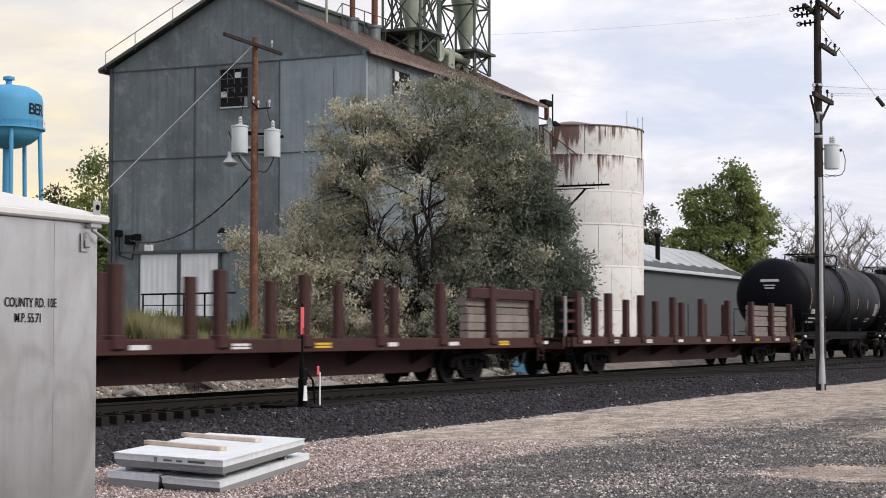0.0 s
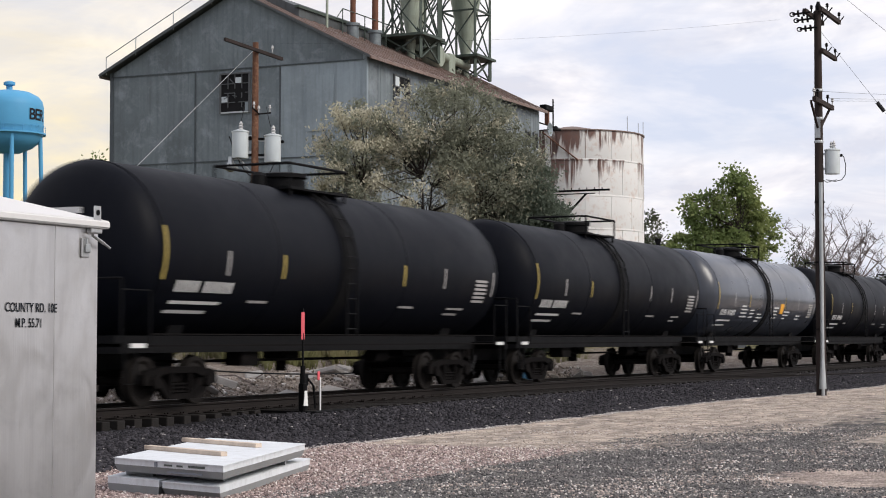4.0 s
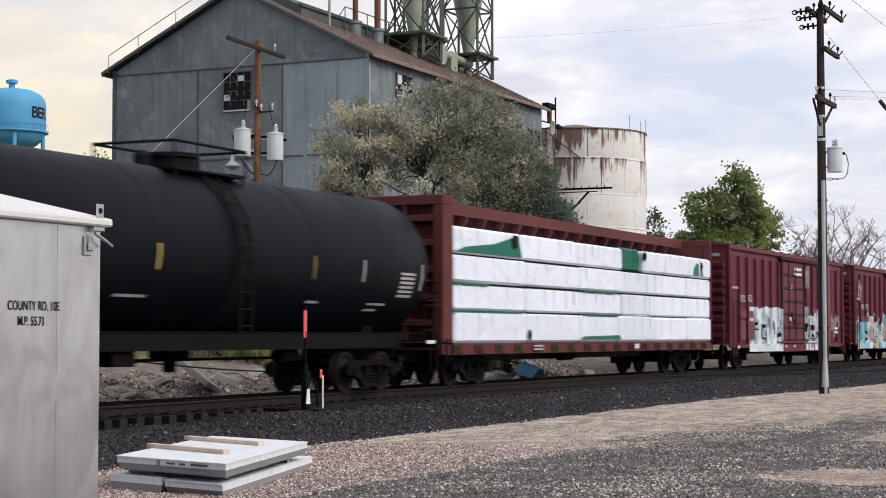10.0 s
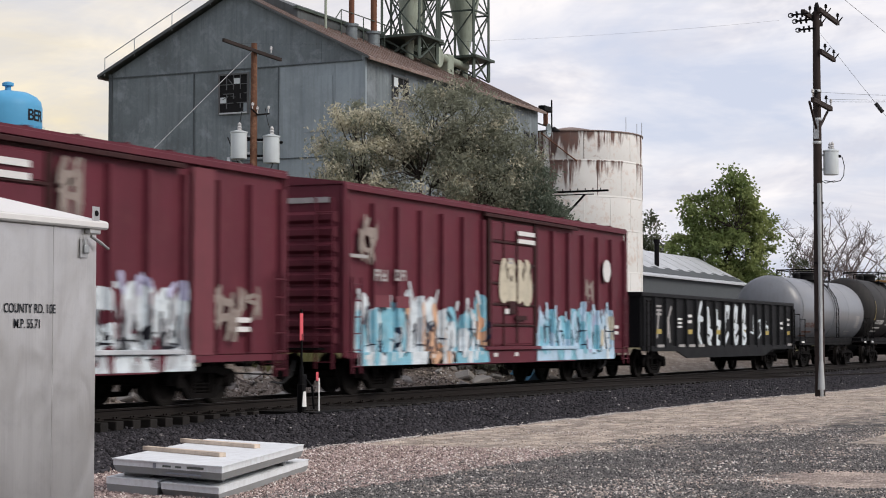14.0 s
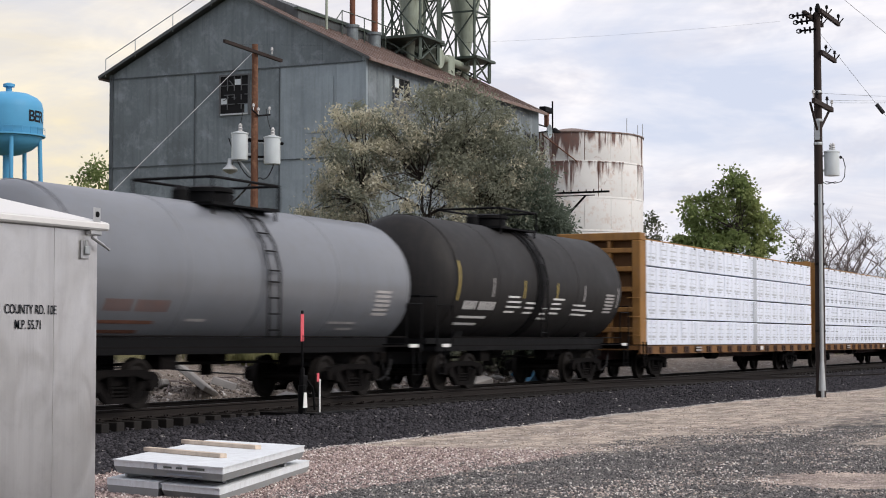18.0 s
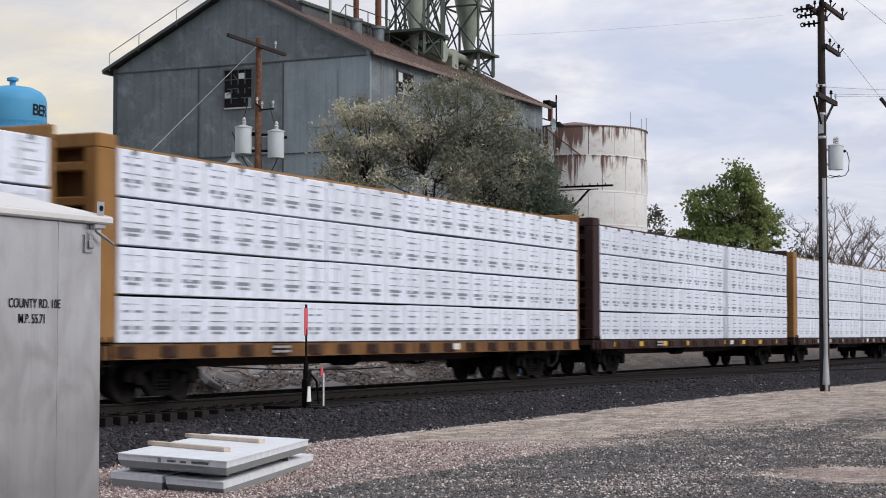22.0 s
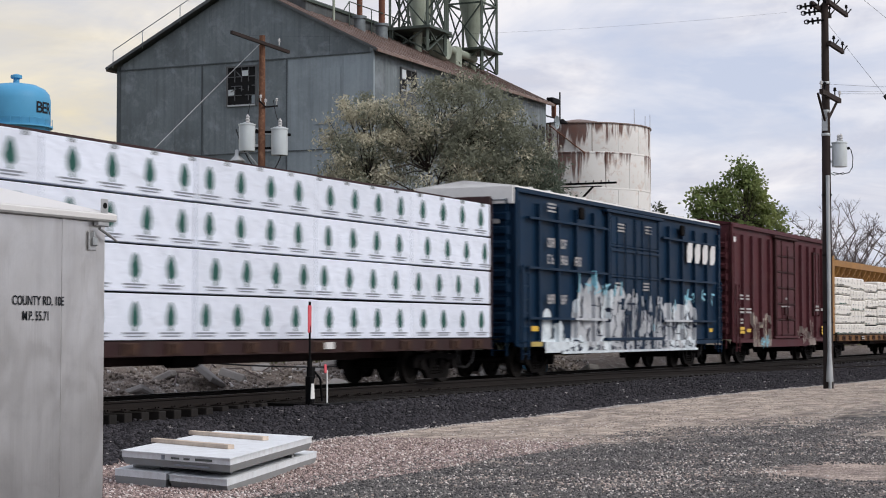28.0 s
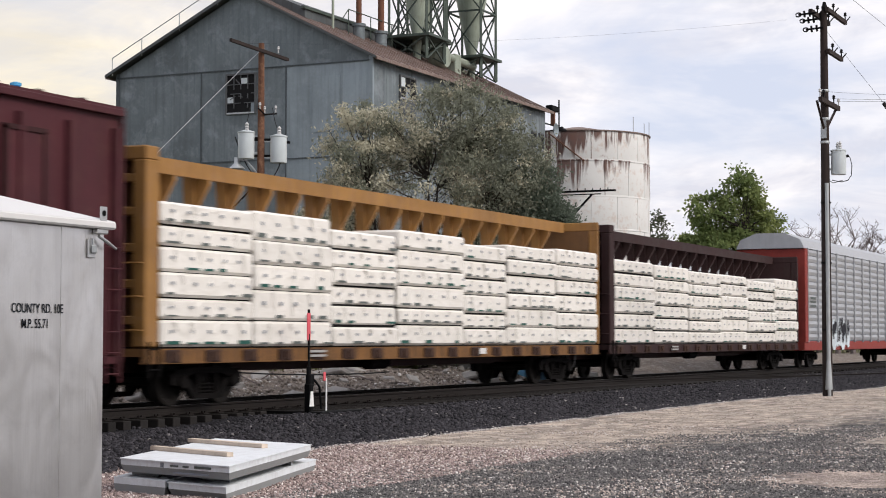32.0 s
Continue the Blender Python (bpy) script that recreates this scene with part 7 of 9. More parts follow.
def build_cyclones():
    def cyclone(cx, cy, h, z_plat, label, r_top):
        t = thing("dust_cyclone", label, "dust collector", (0, 0, 0), group="roof dust collectors")
        zr = rake(cy) + 0.1
        lattice(t, cx, cy, h, zr - 0.2, z_plat, 1, M_GREEN_FRAME, 0.07, 0.07)
        lattice(t, cx, cy, h, z_plat, 25.5, 4, M_GREEN_FRAME, 0.06, 0.05)
        part("platform", Geo().box(cx - h - 0.25, cx + h + 0.25, cy - h - 0.25, cy + h + 0.25, z_plat - 0.06, z_plat + 0.06), M_GREEN_FRAME, t)
        part("cone", Geo().lathe([(0.22, z_plat - 0.5), (0.24, z_plat + 0.2), (r_top, z_plat + 4.0), (r_top, z_plat + 6.6), (r_top * 0.5, z_plat + 7.0)], (cx, cy, 0), "z", 28), M_GREEN_METAL, t, "faded green tapering metal cone", smooth=True)
        part("drop_pipe", Geo().rod((cx, cy, zr - 0.3), (cx, cy, z_plat - 0.4), 0.2, n=12), M_GREEN_METAL, t, smooth=True)
    cyclone(76.9, 37.3, 1.0, 16.2, "faded green dust cyclone on a braced steel frame", 0.95)
    cyclone(79.4, 38.2, 0.9, 16.5, "faded green dust cyclone behind another on the roof", 0.95)
    cyclone(82.7, 37.0, 0.95, 16.0, "tall faded green dust cyclone at the roof end", 0.95)
    for x, z, r in ((72.2, 16.0, 0.13), (74.45, 15.9, 0.15), (69.7, 16.7, 0.06)):
        p = thing("roof_pipe", "rust-red upright vent pipe on the roof" if r > 0.1 else "thin grey vent pipe on the roof", "vent pipe", (0, 0, 0), group="roof pipes")
        part("pipe", Geo().rod((x, 38, rake(38) - 0.2), (x, 38, 24), r, n=14), M_RUST if r > 0.1 else M_GREEN_METAL, p, smooth=True)
        if r > 0.1:
            part("flange", Geo().rod((x, 38, rake(38) - 0.2), (x, 38, rake(38) + 0.6), r + 0.14, n=14).rod((x, 38, rake(38) + 0.6), (x, 38, rake(38) + 0.72), r + 0.2, n=14), M_STEEL_GREY, p, smooth=True)
    rl = thing("roof_railing", "thin steel handrail along the roof housing", "railing", (0, 0, 0))
    pts = [(x, 37.9, rake(37.9) + 1.25) for x in (71.0, 73.2, 75.4, 77.4)]
    part("top_bar", Geo().path([(70.4, 37.9, rake(37.9) + 0.7)] + pts, 0.025), M_GREEN_FRAME, rl)
    for p in pts:
        part("post", Geo().rod((p[0], p[1], p[2] - 1.3), p, 0.025), M_GREEN_FRAME, rl)
    mc = thing("blower", "green blower housing and duct between the cyclone frames", "machine", (0, 0, 0))
    part("housing", Geo().lathe([(0.5, 36.4), (0.55, 36.5), (0.55, 37.1), (0.5, 37.2)], (78.4, 0, 15.5), "y", 20), M_GREEN_METAL, mc, smooth=True)
    part("duct", Geo().box(79.9, 80.6, 36.6, 37.4, 14.6, 15.9, 0.05), M_GREEN_METAL, mc)
    part("duct", Geo().rod((78.4, 36.8, 15.7), (82.5, 36.8, 15.6), 0.2, n=14), M_GREEN_METAL, mc, smooth=True)


build_cyclones()


def rust_tank_material():
    m = material("rust_streaked_white_paint", (0.72, 0.715, 0.70), 0.6, vary=0.08, scale=0.4, grain=6)
    nt = m.node_tree
    b = nt.nodes["Principled BSDF"]
    base = b.inputs["Base Color"].links[0].from_socket
    co = nt.nodes.new("ShaderNodeTexCoord").outputs["Object"]
    z = node(nt, "ShaderNodeSeparateXYZ", Vector=co).outputs[2]
    runs = noise_tex(nt, scaled(nt, co, 1.0, 1.0, 0.10), 1.3, 5, 0.65, 0.2)
    blot = noise_tex(nt, co, 0.7, 6, 0.7, 0.4)
    speck = noise_tex(nt, co, 3.0, 5, 0.7)
    # rust breaks out below the rim and below the second seam, and runs down in short tongues
    drop1 = ramp(nt, math_node(nt, "MULTIPLY_ADD", z, -1 / 2.0, 12.62 / 2.0), (0.0, 1.0), (1.0, 0.0))
    drop2 = math_node(nt, "MULTIPLY", ramp(nt, math_node(nt, "MULTIPLY_ADD", z, -1 / 2.4, 11.05 / 2.4, clamp=True), (0.0, 0.0), (0.015, 1.0), (1.0, 0.0)), 0.8)
    wide = noise_tex(nt, scaled(nt, co, 1.0, 1.0, 0.02), 0.42, 3, 0.6)
    sxy = node(nt, "ShaderNodeSeparateXYZ", Vector=co)
    lee = math_node(nt, "ADD", math_node(nt, "MULTIPLY", sxy.outputs[0], -0.085), math_node(nt, "MULTIPLY", sxy.outputs[1], 0.23))
    reach = math_node(nt, "ADD", math_node(nt, "MAXIMUM", drop1, drop2), math_node(nt, "ADD", math_node(nt, "MULTIPLY_ADD", wide, 4.6, -1.95), math_node(nt, "MULTIPLY", lee, 0.55)))
    heavy = ramp(nt, math_node(nt, "MULTIPLY", reach, runs), (0.25, 0.0), (0.34, 1.0))
    thin_runs = noise_tex(nt, scaled(nt, co, 1.0, 1.0, 0.06), 3.2, 4, 0.7, 0.3)
    heavy = math_node(nt, "MULTIPLY", heavy, ramp(nt, thin_runs, (0.41, 0.0), (0.49, 1.0)))
    light = ramp(nt, math_node(nt, "MULTIPLY", blot, speck), (0.26, 0.0), (0.36, 1.0))
    col = mix(nt, math_node(nt, "MULTIPLY", light, 0.42), base, (0.50, 0.34, 0.26))
    crust = math_node(nt, "MULTIPLY", ramp(nt, noise_tex(nt, co, 1.1, 6, 0.75, 0.6), (0.60, 0.0), (0.66, 1.0)), ramp(nt, z, (0.0, 0.0), (1.0, 1.0)))
    col = mix(nt, math_node(nt, "MULTIPLY", crust, 0.5), col, (0.23, 0.09, 0.06))
    col = mix(nt, math_node(nt, "MULTIPLY", heavy, 0.9), col, mix(nt, speck, (0.035, 0.014, 0.011), (0.17, 0.062, 0.04)))
    nt.links.new(col, b.inputs["Base Color"])
    return m


M_RUST_TANK = rust_tank_material()


def build_storage_tank():
    cx, cy, r, top = 95.7, 36.1, 4.09, 12.62
    t = thing("storage_tank", "white riveted storage tank with heavy brown rust streaks", "storage tank", (cx, cy, 0.6))
    courses = (0.0, 2.4, 4.8, 7.15, 9.0, 11.0, top)
    for i in range(6):
        part("shell_course", Geo().lathe([(r, courses[i]), (r + 0.012, courses[i] + 0.03), (r + 0.012 * (i % 2), courses[i + 1])], (0, 0, 0), "z", 64), M_RUST_TANK, t, smooth=True)
        if i:
            part("seam_band", Geo().lathe([(r + 0.004, courses[i] - 0.05), (r + 0.03, courses[i] - 0.04), (r + 0.03, courses[i] + 0.04), (r + 0.004, courses[i] + 0.05)], (0, 0, 0), "z", 64), M_RUST_TANK, t, smooth=True)
        # upright seams
        for k in range(9):
            a = radians(112 + k * 22 + (i % 2) * 11)
            p = (math.cos(a) * (r + 0.012), math.sin(a) * (r + 0.012))
            part("upright_seam", Geo().box(p[0] - 0.012, p[0] + 0.012, p[1] - 0.012, p[1] + 0.012, courses[i] + 0.05, courses[i + 1] - 0.05), M_RUST if (k + i) % 3 == 0 and i > 3 else M_RUST_TANK, t)
    part("roof", Geo().lathe([(r + 0.08, top), (r + 0.08, top + 0.06), (2.2, top + 0.28), (0.5, top + 0.62), (0.05, top + 0.68)], (0, 0, 0), "z", 64), M_ROOF_RUST, t, "rusty shallow conical roof", smooth=True)
    for a, h in ((250, 0.9), (285, 0.85), (310, 1.0), (318, 0.6)):
        x, y = r * math.cos(radians(a)), r * math.sin(radians(a))
        part("mast", Geo().rod((x, y, top - 0.3), (x, y, top + h), 0.02), M_GALV, t)
    a0 = radians(178)
    for k in range(8):
        a = a0 + k * 0.06
        p, q = a, a + 0.06
        part("stair_rail", Geo().rod((math.cos(p) * (r + 0.1), math.sin(p) * (r + 0.1), top - 0.1 - k * 0.2), (math.cos(q) * (r + 0.1), math.sin(q) * (r + 0.1), top - 0.3 - k * 0.2), 0.035), M_RUST, t)
    ld = Geo()
    for k in range(14):
        ld.rod((r * 0.93, -r * 0.45, 2 + k * 0.35), (r * 0.93 + 0.1, -r * 0.45 - 0.35, 2 + k * 0.35), 0.02)
    part("ladder", ld, M_RUST, t)

    beam = thing("catwalk_beam", "dark steel cantilever bracket on the mill's end corner", "catwalk", (0, 0, 0))
    part("beam", Geo().box(86.56, 86.66, 30.6, 34.9, 9.32, 9.42), M_BLACK_STEEL, beam)
    part("beam", Geo().box(86.58, 86.64, 31.4, 34.9, 9.18, 9.23), M_BLACK_STEEL, beam)
    part("brace", Geo().bar((86.62, 33.5, 7.6), (86.62, 31.9, 9.2), 0.09, 0.09), M_BLACK_STEEL, beam)
    part("wall_strut", Geo().bar((86.62, 34.6, 7.3), (86.62, 33.5, 7.6), 0.06, 0.06), M_BLACK_STEEL, beam)
    for y in np.arange(31.0, 34.4, 0.42):
        part("bracket", Geo().box(86.59, 86.63, y, y + 0.04, 9.42, 9.52), M_BLACK_STEEL, beam)
    fl = thing("floodlight", "small black floodlight on a short mast at the mill's eave", "floodlight", (0, 0, 0))
    part("mast", Geo().rod((89.9, 35, 13.0), (89.9, 35, 14.7), 0.045).rod((86.5, 35, 13.2), (89.9, 35, 13.2), 0.04), M_BLACK_STEEL, fl)
    part("lamp_head", Geo().box(88.4, 89.5, 34.8, 35.2, 13.95, 14.25, 0.04), M_BLACK_STEEL, fl)
    part("bracket", Geo().box(88.9, 89.1, 34.9, 35.1, 13.2, 14.0), M_RUST, fl)
    part("reflector", Geo().lathe([(0.05, 13.25), (0.3, 13.05), (0.32, 13.0)], (90.0, 34.9, 0), "z", 16), M_BLACK_STEEL, fl)
    di = thing("satellite_dish", "small grey dish on the mill's end wall", "dish", (0, 0, 0))
    part("dish", Geo().lathe([(0.02, 0.0), (0.2, -0.03), (0.36, -0.12), (0.36, -0.10), (0.2, 0.0)], (87.4, 0, 12.75), "y", 20), M_STEEL_PALE, di, at=pose(0, 34.3, 0), smooth=True)
    part("arm", Geo().rod((87.4, 34.3, 12.75), (86.45, 34.5, 12.6), 0.03), M_BLACK_STEEL, di)


build_storage_tank()


def build_shed():
    s = thing("shed", "low grey shed with a pale weathered metal roof", "shed", (0, 0, 0))
    x0, x1, y0, y1, e, rz = 100.6, 124.0, 33.6, 40.6, 5.75, 7.55
    ym = (y0 + y1) / 2
    part("wall", Geo().slab([(y0, 0.8), (y1, 0.8), (y1, e), (ym, rz - 0.1), (y0, e)], "x", x0, x1), M_SHED_WALL, s)
    for sgn, ye in ((-1, y0 - 0.3), (1, y1 + 0.3)):
        n = 18
        for i in range(n):
            a, b = x0 - 0.3 + (x1 - x0 + 0.6) * i / n, x0 - 0.3 + (x1 - x0 + 0.6) * (i + 1) / n - 0.02
            k = 0.01 * (i % 2)
            part("roof_sheet", Geo().add([(a, ym, rz + k), (b, ym, rz + k), (b, ye, e - 0.2 + k), (a, ye, e - 0.2 + k), (a, ym, rz - 0.08), (b, ym, rz - 0.08), (b, ye, e - 0.28), (a, ye, e - 0.28)],
                                         [(0, 1, 2, 3), (7, 6, 5, 4), (0, 4, 5, 1), (1, 5, 6, 2), (2, 6, 7, 3), (3, 7, 4, 0)]), M_SHED_ROOF, s)
    part("flue", Geo().rod((107.6, 34.8, 5.6), (107.6, 34.8, 7.75), 0.15, n=12).rod((107.6, 34.8, 7.75), (107.6, 34.8, 8.0), 0.2, n=12), M_BLACK_STEEL, s, smooth=True)
    part("door", Geo().box(110, 112.4, y0 - 0.06, y0, 0.9, 3.6), M_SEAM, s)


build_shed()


def build_water_tower():
    cx, cy = 209.0, 167.0
    t = thing("water_tower", "bright blue water tower with dark lettering on its tank", "water tower", (cx, cy, 0))
    r = 5.0
    part("tank", Geo().lathe([(0.4, 28.7), (1.8, 28.9), (3.4, 29.6), (4.5, 30.5), (r, 31.6), (r, 35.6), (4.8, 36.5), (4.2, 37.2), (3.0, 37.8), (1.2, 38.1), (0.1, 38.15)], (0, 0, 0), "z", 48), M_WATER_BLUE, t, smooth=True)
    part("balcony", Geo().lathe([(r, 31.5), (r + 0.35, 31.5), (r + 0.35, 31.75), (r, 31.75)], (0, 0, 0), "z", 48), M_WATER_BLUE, t, smooth=True)
    part("vent", Geo().lathe([(0.45, 38.0), (0.45, 38.8), (0.85, 38.9), (0.85, 39.3), (0.3, 39.5)], (0, 0, 0), "z", 16), M_WATER_BLUE, t, smooth=True)
    part("riser", Geo().rod((0, 0, 0), (0, 0, 29), 0.75, n=20), M_WATER_BLUE, t, smooth=True)
    rail = Geo()
    for k in range(24):
        a = 2 * math.pi * k / 24
        b = 2 * math.pi * (k + 1) / 24
        p, q = (math.cos(a) * 5.3, math.sin(a) * 5.3), (math.cos(b) * 5.3, math.sin(b) * 5.3)
        rail.rod((*p, 31.7), (*p, 32.7), 0.03, n=4).rod((*p, 32.7), (*q, 32.7), 0.03, n=4)
    part("balcony_railing", rail, M_WATER_BLUE, t)
    for k in range(5):
        a = radians(8 + 72 * k)
        part("leg", Geo().rod((math.cos(a) * 5.6, math.sin(a) * 5.6, 0), (math.cos(a) * 4.6, math.sin(a) * 4.6, 31.2), 0.32, n=12), M_WATER_BLUE, t, smooth=True)
    # letters follow the round side
    away = math.atan2(-cy, -cx)
    for ch, deg in (("B", 41.0), ("E", 53.0), ("R", 66.0)):
        a = away + radians(deg)
        m = Matrix.Translation((math.cos(a) * (r + 0.03), math.sin(a) * (r + 0.03), 34.2)) @ pose(0, 0, 0, 0, 0, math.degrees(a) + 90) @ pose(0, 0, 0, 90, 0, 0)
        words("lettering", ch, 2.3, M_LETTER, t, m, "dark painted letter", bold=0.05)


build_water_tower()

# ---- utility poles and wires ----


def transformer(name_at, group="", label="pale grey pole-mounted transformer can", arm=(0.45, 0.0), k=1.0):
    t = thing("pole_transformer", label, "transformer", pose(*name_at) @ Matrix.Scale(k, 4), group=group)
    part("can", Geo().lathe([(0.27, 0.0), (0.28, 0.03), (0.28, 0.86), (0.30, 0.88), (0.30, 0.92), (0.1, 0.98)], (0, 0, 0), "z", 24), M_PALE_GREY, t, smooth=True)
    for x, y in ((-0.1, -0.08), (0.13, 0.06)):
        part("bushing", Geo().lathe([(0.05, 0.92), (0.08, 0.98), (0.045, 1.02), (0.08, 1.07), (0.045, 1.11), (0.07, 1.16), (0.02, 1.24)], (x, y, 0), "z", 12), M_CERAMIC, t, smooth=True)
    for z in (0.2, 0.75):
        part("mounting_lug", Geo().bar((0, 0, z), (arm[0], arm[1], z), 0.05, 0.08), M_GALV, t)
    part("side_terminal", Geo().lathe([(0.04, -0.36), (0.06, -0.30), (0.04, -0.26)], (0.12, 0, 0.7), "y", 8), M_BLACK_STEEL, t)
    return t


def insulator(parent, x, y, z, mat=None):
    part("insulator", Geo().lathe([(0.02, -0.12), (0.02, 0.0), (0.055, 0.02), (0.035, 0.06), (0.05, 0.08), (0.02, 0.12)], (x, y, z), "z", 10), mat or M_BLACK_STEEL, parent, smooth=True)


def sag(p, q, dip, n=14):
    p, q = Vector(p), Vector(q)
    return [p.lerp(q, i / n) - Vector((0, 0, 4 * dip * (i / n) * (1 - i / n))) for i in range(n + 1)]


def wire(p, q, dip=0.3, r=0.012, label="thin black overhead wire", n=14):
    return tagged(thing("overhead_wire", label, "wire", (0, 0, 0), group="overhead wires", geo=Geo().path(sag(p, q, dip, n), r, 5), mat=M_CABLE))


def build_poles():
    px, py = 52.95, 12.07
    p = thing("utility_pole", "dark tarred wooden utility pole with crossarms and a pale conduit", "utility pole", (px, py, -0.05))
    part("shaft", Geo().lathe([(0.155, -0.3), (0.15, 2), (0.135, 6), (0.12, 9), (0.105, 11.6)], (0, 0, 0), "z", 16), M_POLE_DARK, p, smooth=True)
    d = Vector((1.0, 0.0, 0.0))
    s = Vector((0, -1, 0)) * 0.15
    for z, a, b, sd in ((11.45, -1.05, 1.35, -1), (11.62, -0.25, 2.35, 1), (10.38, -0.15, 1.75, 1)):
        c = Vector((0, 0, z)) + s * sd
        part("crossarm", Geo().bar(c + d * a, c + d * b, 0.10, 0.13), M_POLE_DARK, p)
        for t in ((a + 0.9, b - 0.05) if z > 11 else (b - 0.05, 0.5)):
            q = c + d * t
            insulator(p, q.x, q.y, q.z + 0.2)
            part("insulator_pin", Geo().rod(q, q + Vector((0.15, -0.12, 0.2)), 0.02), M_BLACK_STEEL, p)
    for a, z in ((-1.0, 11.4), (-0.5, 11.3), (-0.1, 11.1)):
        c = Vector((0, 0, z)) + d * a
        e = c + Vector((-0.1, 0.5, -0.05))
        part("strain_insulator", Geo().rod(c, e, 0.03, n=8).rod(c.lerp(e, 0.3), c.lerp(e, 0.42), 0.10, n=8).rod(c.lerp(e, 0.6), c.lerp(e, 0.72), 0.10, n=8), M_BLACK_STEEL, p)
        part("grip_loop", Geo().path([e + Vector((0, 0.08 * math.cos(t), 0.06 * math.sin(t))) for t in np.linspace(0, 6.0, 9)], 0.02), M_BLACK_STEEL, p)
    part("top_cap", Geo().lathe([(0.07, 11.55), (0.09, 11.75), (0.04, 11.9)], (0.1, 0, 0), "z", 10), M_BLACK_STEEL, p)
    for sgn in (-1, 1):
        b = Vector((0, 0, 8.82)) + d * (1.0 if sgn < 0 else 1.45) * sgn
        part("arm_brace", Geo().bar(Vector((0, 0, 7.95)), b - Vector((0, 0, 0.05)), 0.06, 0.05), M_POLE_DARK, p)
        part("crossarm", Geo().bar(Vector((0, -0.1, 8.82)), b + Vector((0, -0.1, 0)), 0.11, 0.14), M_POLE_DARK, p)
        insulator(p, b.x, b.y - 0.1, b.z + 0.2, M_CERAMIC)
        insulator(p, b.x * 0.55, b.y - 0.1, b.z + 0.22, M_BLACK_STEEL)
    for z in (9.15, 8.3, 7.6):
        part("pole_band", Geo().lathe([(0.135, z), (0.14, z + 0.02), (0.14, z + 0.06), (0.135, z + 0.08)], (0, 0, 0), "z", 16), M_GALV, p, smooth=True)
    part("notice_plate", Geo().box(-0.14, -0.13, -0.08, 0.08, 7.75, 8.3), M_GALV, p)
    side = Vector((-0.907, -0.42, 0)).normalized()
    q = side * 0.19
    part("conduit", Geo().rod((q.x, q.y, 0.9), (q.x, q.y, 6.4), 0.06, n=12), M_GALV, p, "pale grey conduit strapped to the pole", smooth=True)
    part("conduit_guard", Geo().lathe([(0.11, 0.25), (0.10, 0.5), (0.065, 1.1)], (q.x, q.y, 0), "z", 12), M_GALV, p, "pale flared guard at the conduit's foot", smooth=True)
    part("ground_rod", Geo().rod((q.x * 1.3, q.y * 1.3, -0.05), (q.x * 1.3, q.y * 1.3, 0.3), 0.05), M_GALV, p)
    for z in (2.0, 4.0, 5.8):
        part("conduit_strap", Geo().lathe([(0.16, z), (0.165, z + 0.04)], (q.x * 0.15, q.y * 0.15, 0), "z", 12), M_BLACK_STEEL, p)
    tr = Vector((0.42, -0.907, 0)) * 0.40
    transformer((px + tr.x, py + tr.y, 6.62), "pole transformers", "pale grey transformer can beside the tarred pole", (-tr.x, -tr.y), 0.8)
    part("drip_loop", Geo().path([(tr.x * 1.55, tr.y * 1.55, 7.25), (tr.x * 1.85, tr.y * 1.85, 7.2), (tr.x * 2.0, tr.y * 2.0, 6.95), (tr.x * 1.95, tr.y * 1.95, 6.65), (tr.x * 1.7, tr.y * 1.7, 6.5), (tr.x * 1.2, tr.y * 1.2, 6.45), (tr.x * 0.5, tr.y * 0.5, 6.5)], 0.013), M_CABLE, p)
    part("drip_loop", Geo().path([(0.0, 0, 6.55), (tr.x * 0.6, tr.y * 0.6, 6.42), (tr.x * 1.3, tr.y * 1.3, 6.5)], 0.012), M_CABLE, p)

    ax, ay = 51.8, 31.0
    z0 = float(ground_height(ax, ay)) - 0.1
    a = thing("utility_pole", "reddish-brown wooden utility pole with one crossarm before the mill", "utility pole", (ax, ay, z0))
    h = 11.75 - z0
    part("shaft", Geo().lathe([(0.15, -0.3), (0.14, 3), (0.122, 7), (0.10, h)], (0, 0, 0), "z", 16), M_POLE_BROWN, a, smooth=True)
    part("crossarm", Geo().bar((-2.25, -0.17, h - 0.24), (1.5, -0.17, h - 0.36), 0.09, 0.11), M_POLE_DARK, a)
    for x, y, z in ((-0.1, -0.2, h - 2.3), (-0.42, -0.2, h - 2.2), (0.55, -0.25, h - 2.2), (0.62, -0.3, h - 0.15)):
        insulator(a, x, y, z, M_CERAMIC)
    part("cutout_bracket", Geo().path([(-0.5, -0.2, h - 2.3), (0, -0.15, h - 2.45), (0.6, -0.25, h - 2.35)], 0.03), M_BLACK_STEEL, a)
    rt = Vector((0.42, -0.907, 0))
    for z in (8.45, 7.9):
        part("transformer_band", Geo().bar(rt * -0.5 + Vector((0, 0, z - z0)), rt * 0.6 + Vector((0, 0, z - z0)), 0.1, 0.08), M_BLACK_STEEL, a)
    lamp = rt * -0.82
    part("yard_lamp_arm", Geo().path([(0, 0, h - 4.6), lamp * 0.6 + Vector((0, 0, h - 4.0)), lamp + Vector((0, 0, h - 3.95))], 0.03), M_GALV, a)
    part("yard_lamp", Geo().lathe([(0.08, h - 3.9), (0.1, h - 4.1), (0.27, h - 4.28), (0.22, h - 4.34), (0.05, h - 4.42)], lamp, "z", 16), M_GALV, a, "small grey yard lamp", smooth=True)
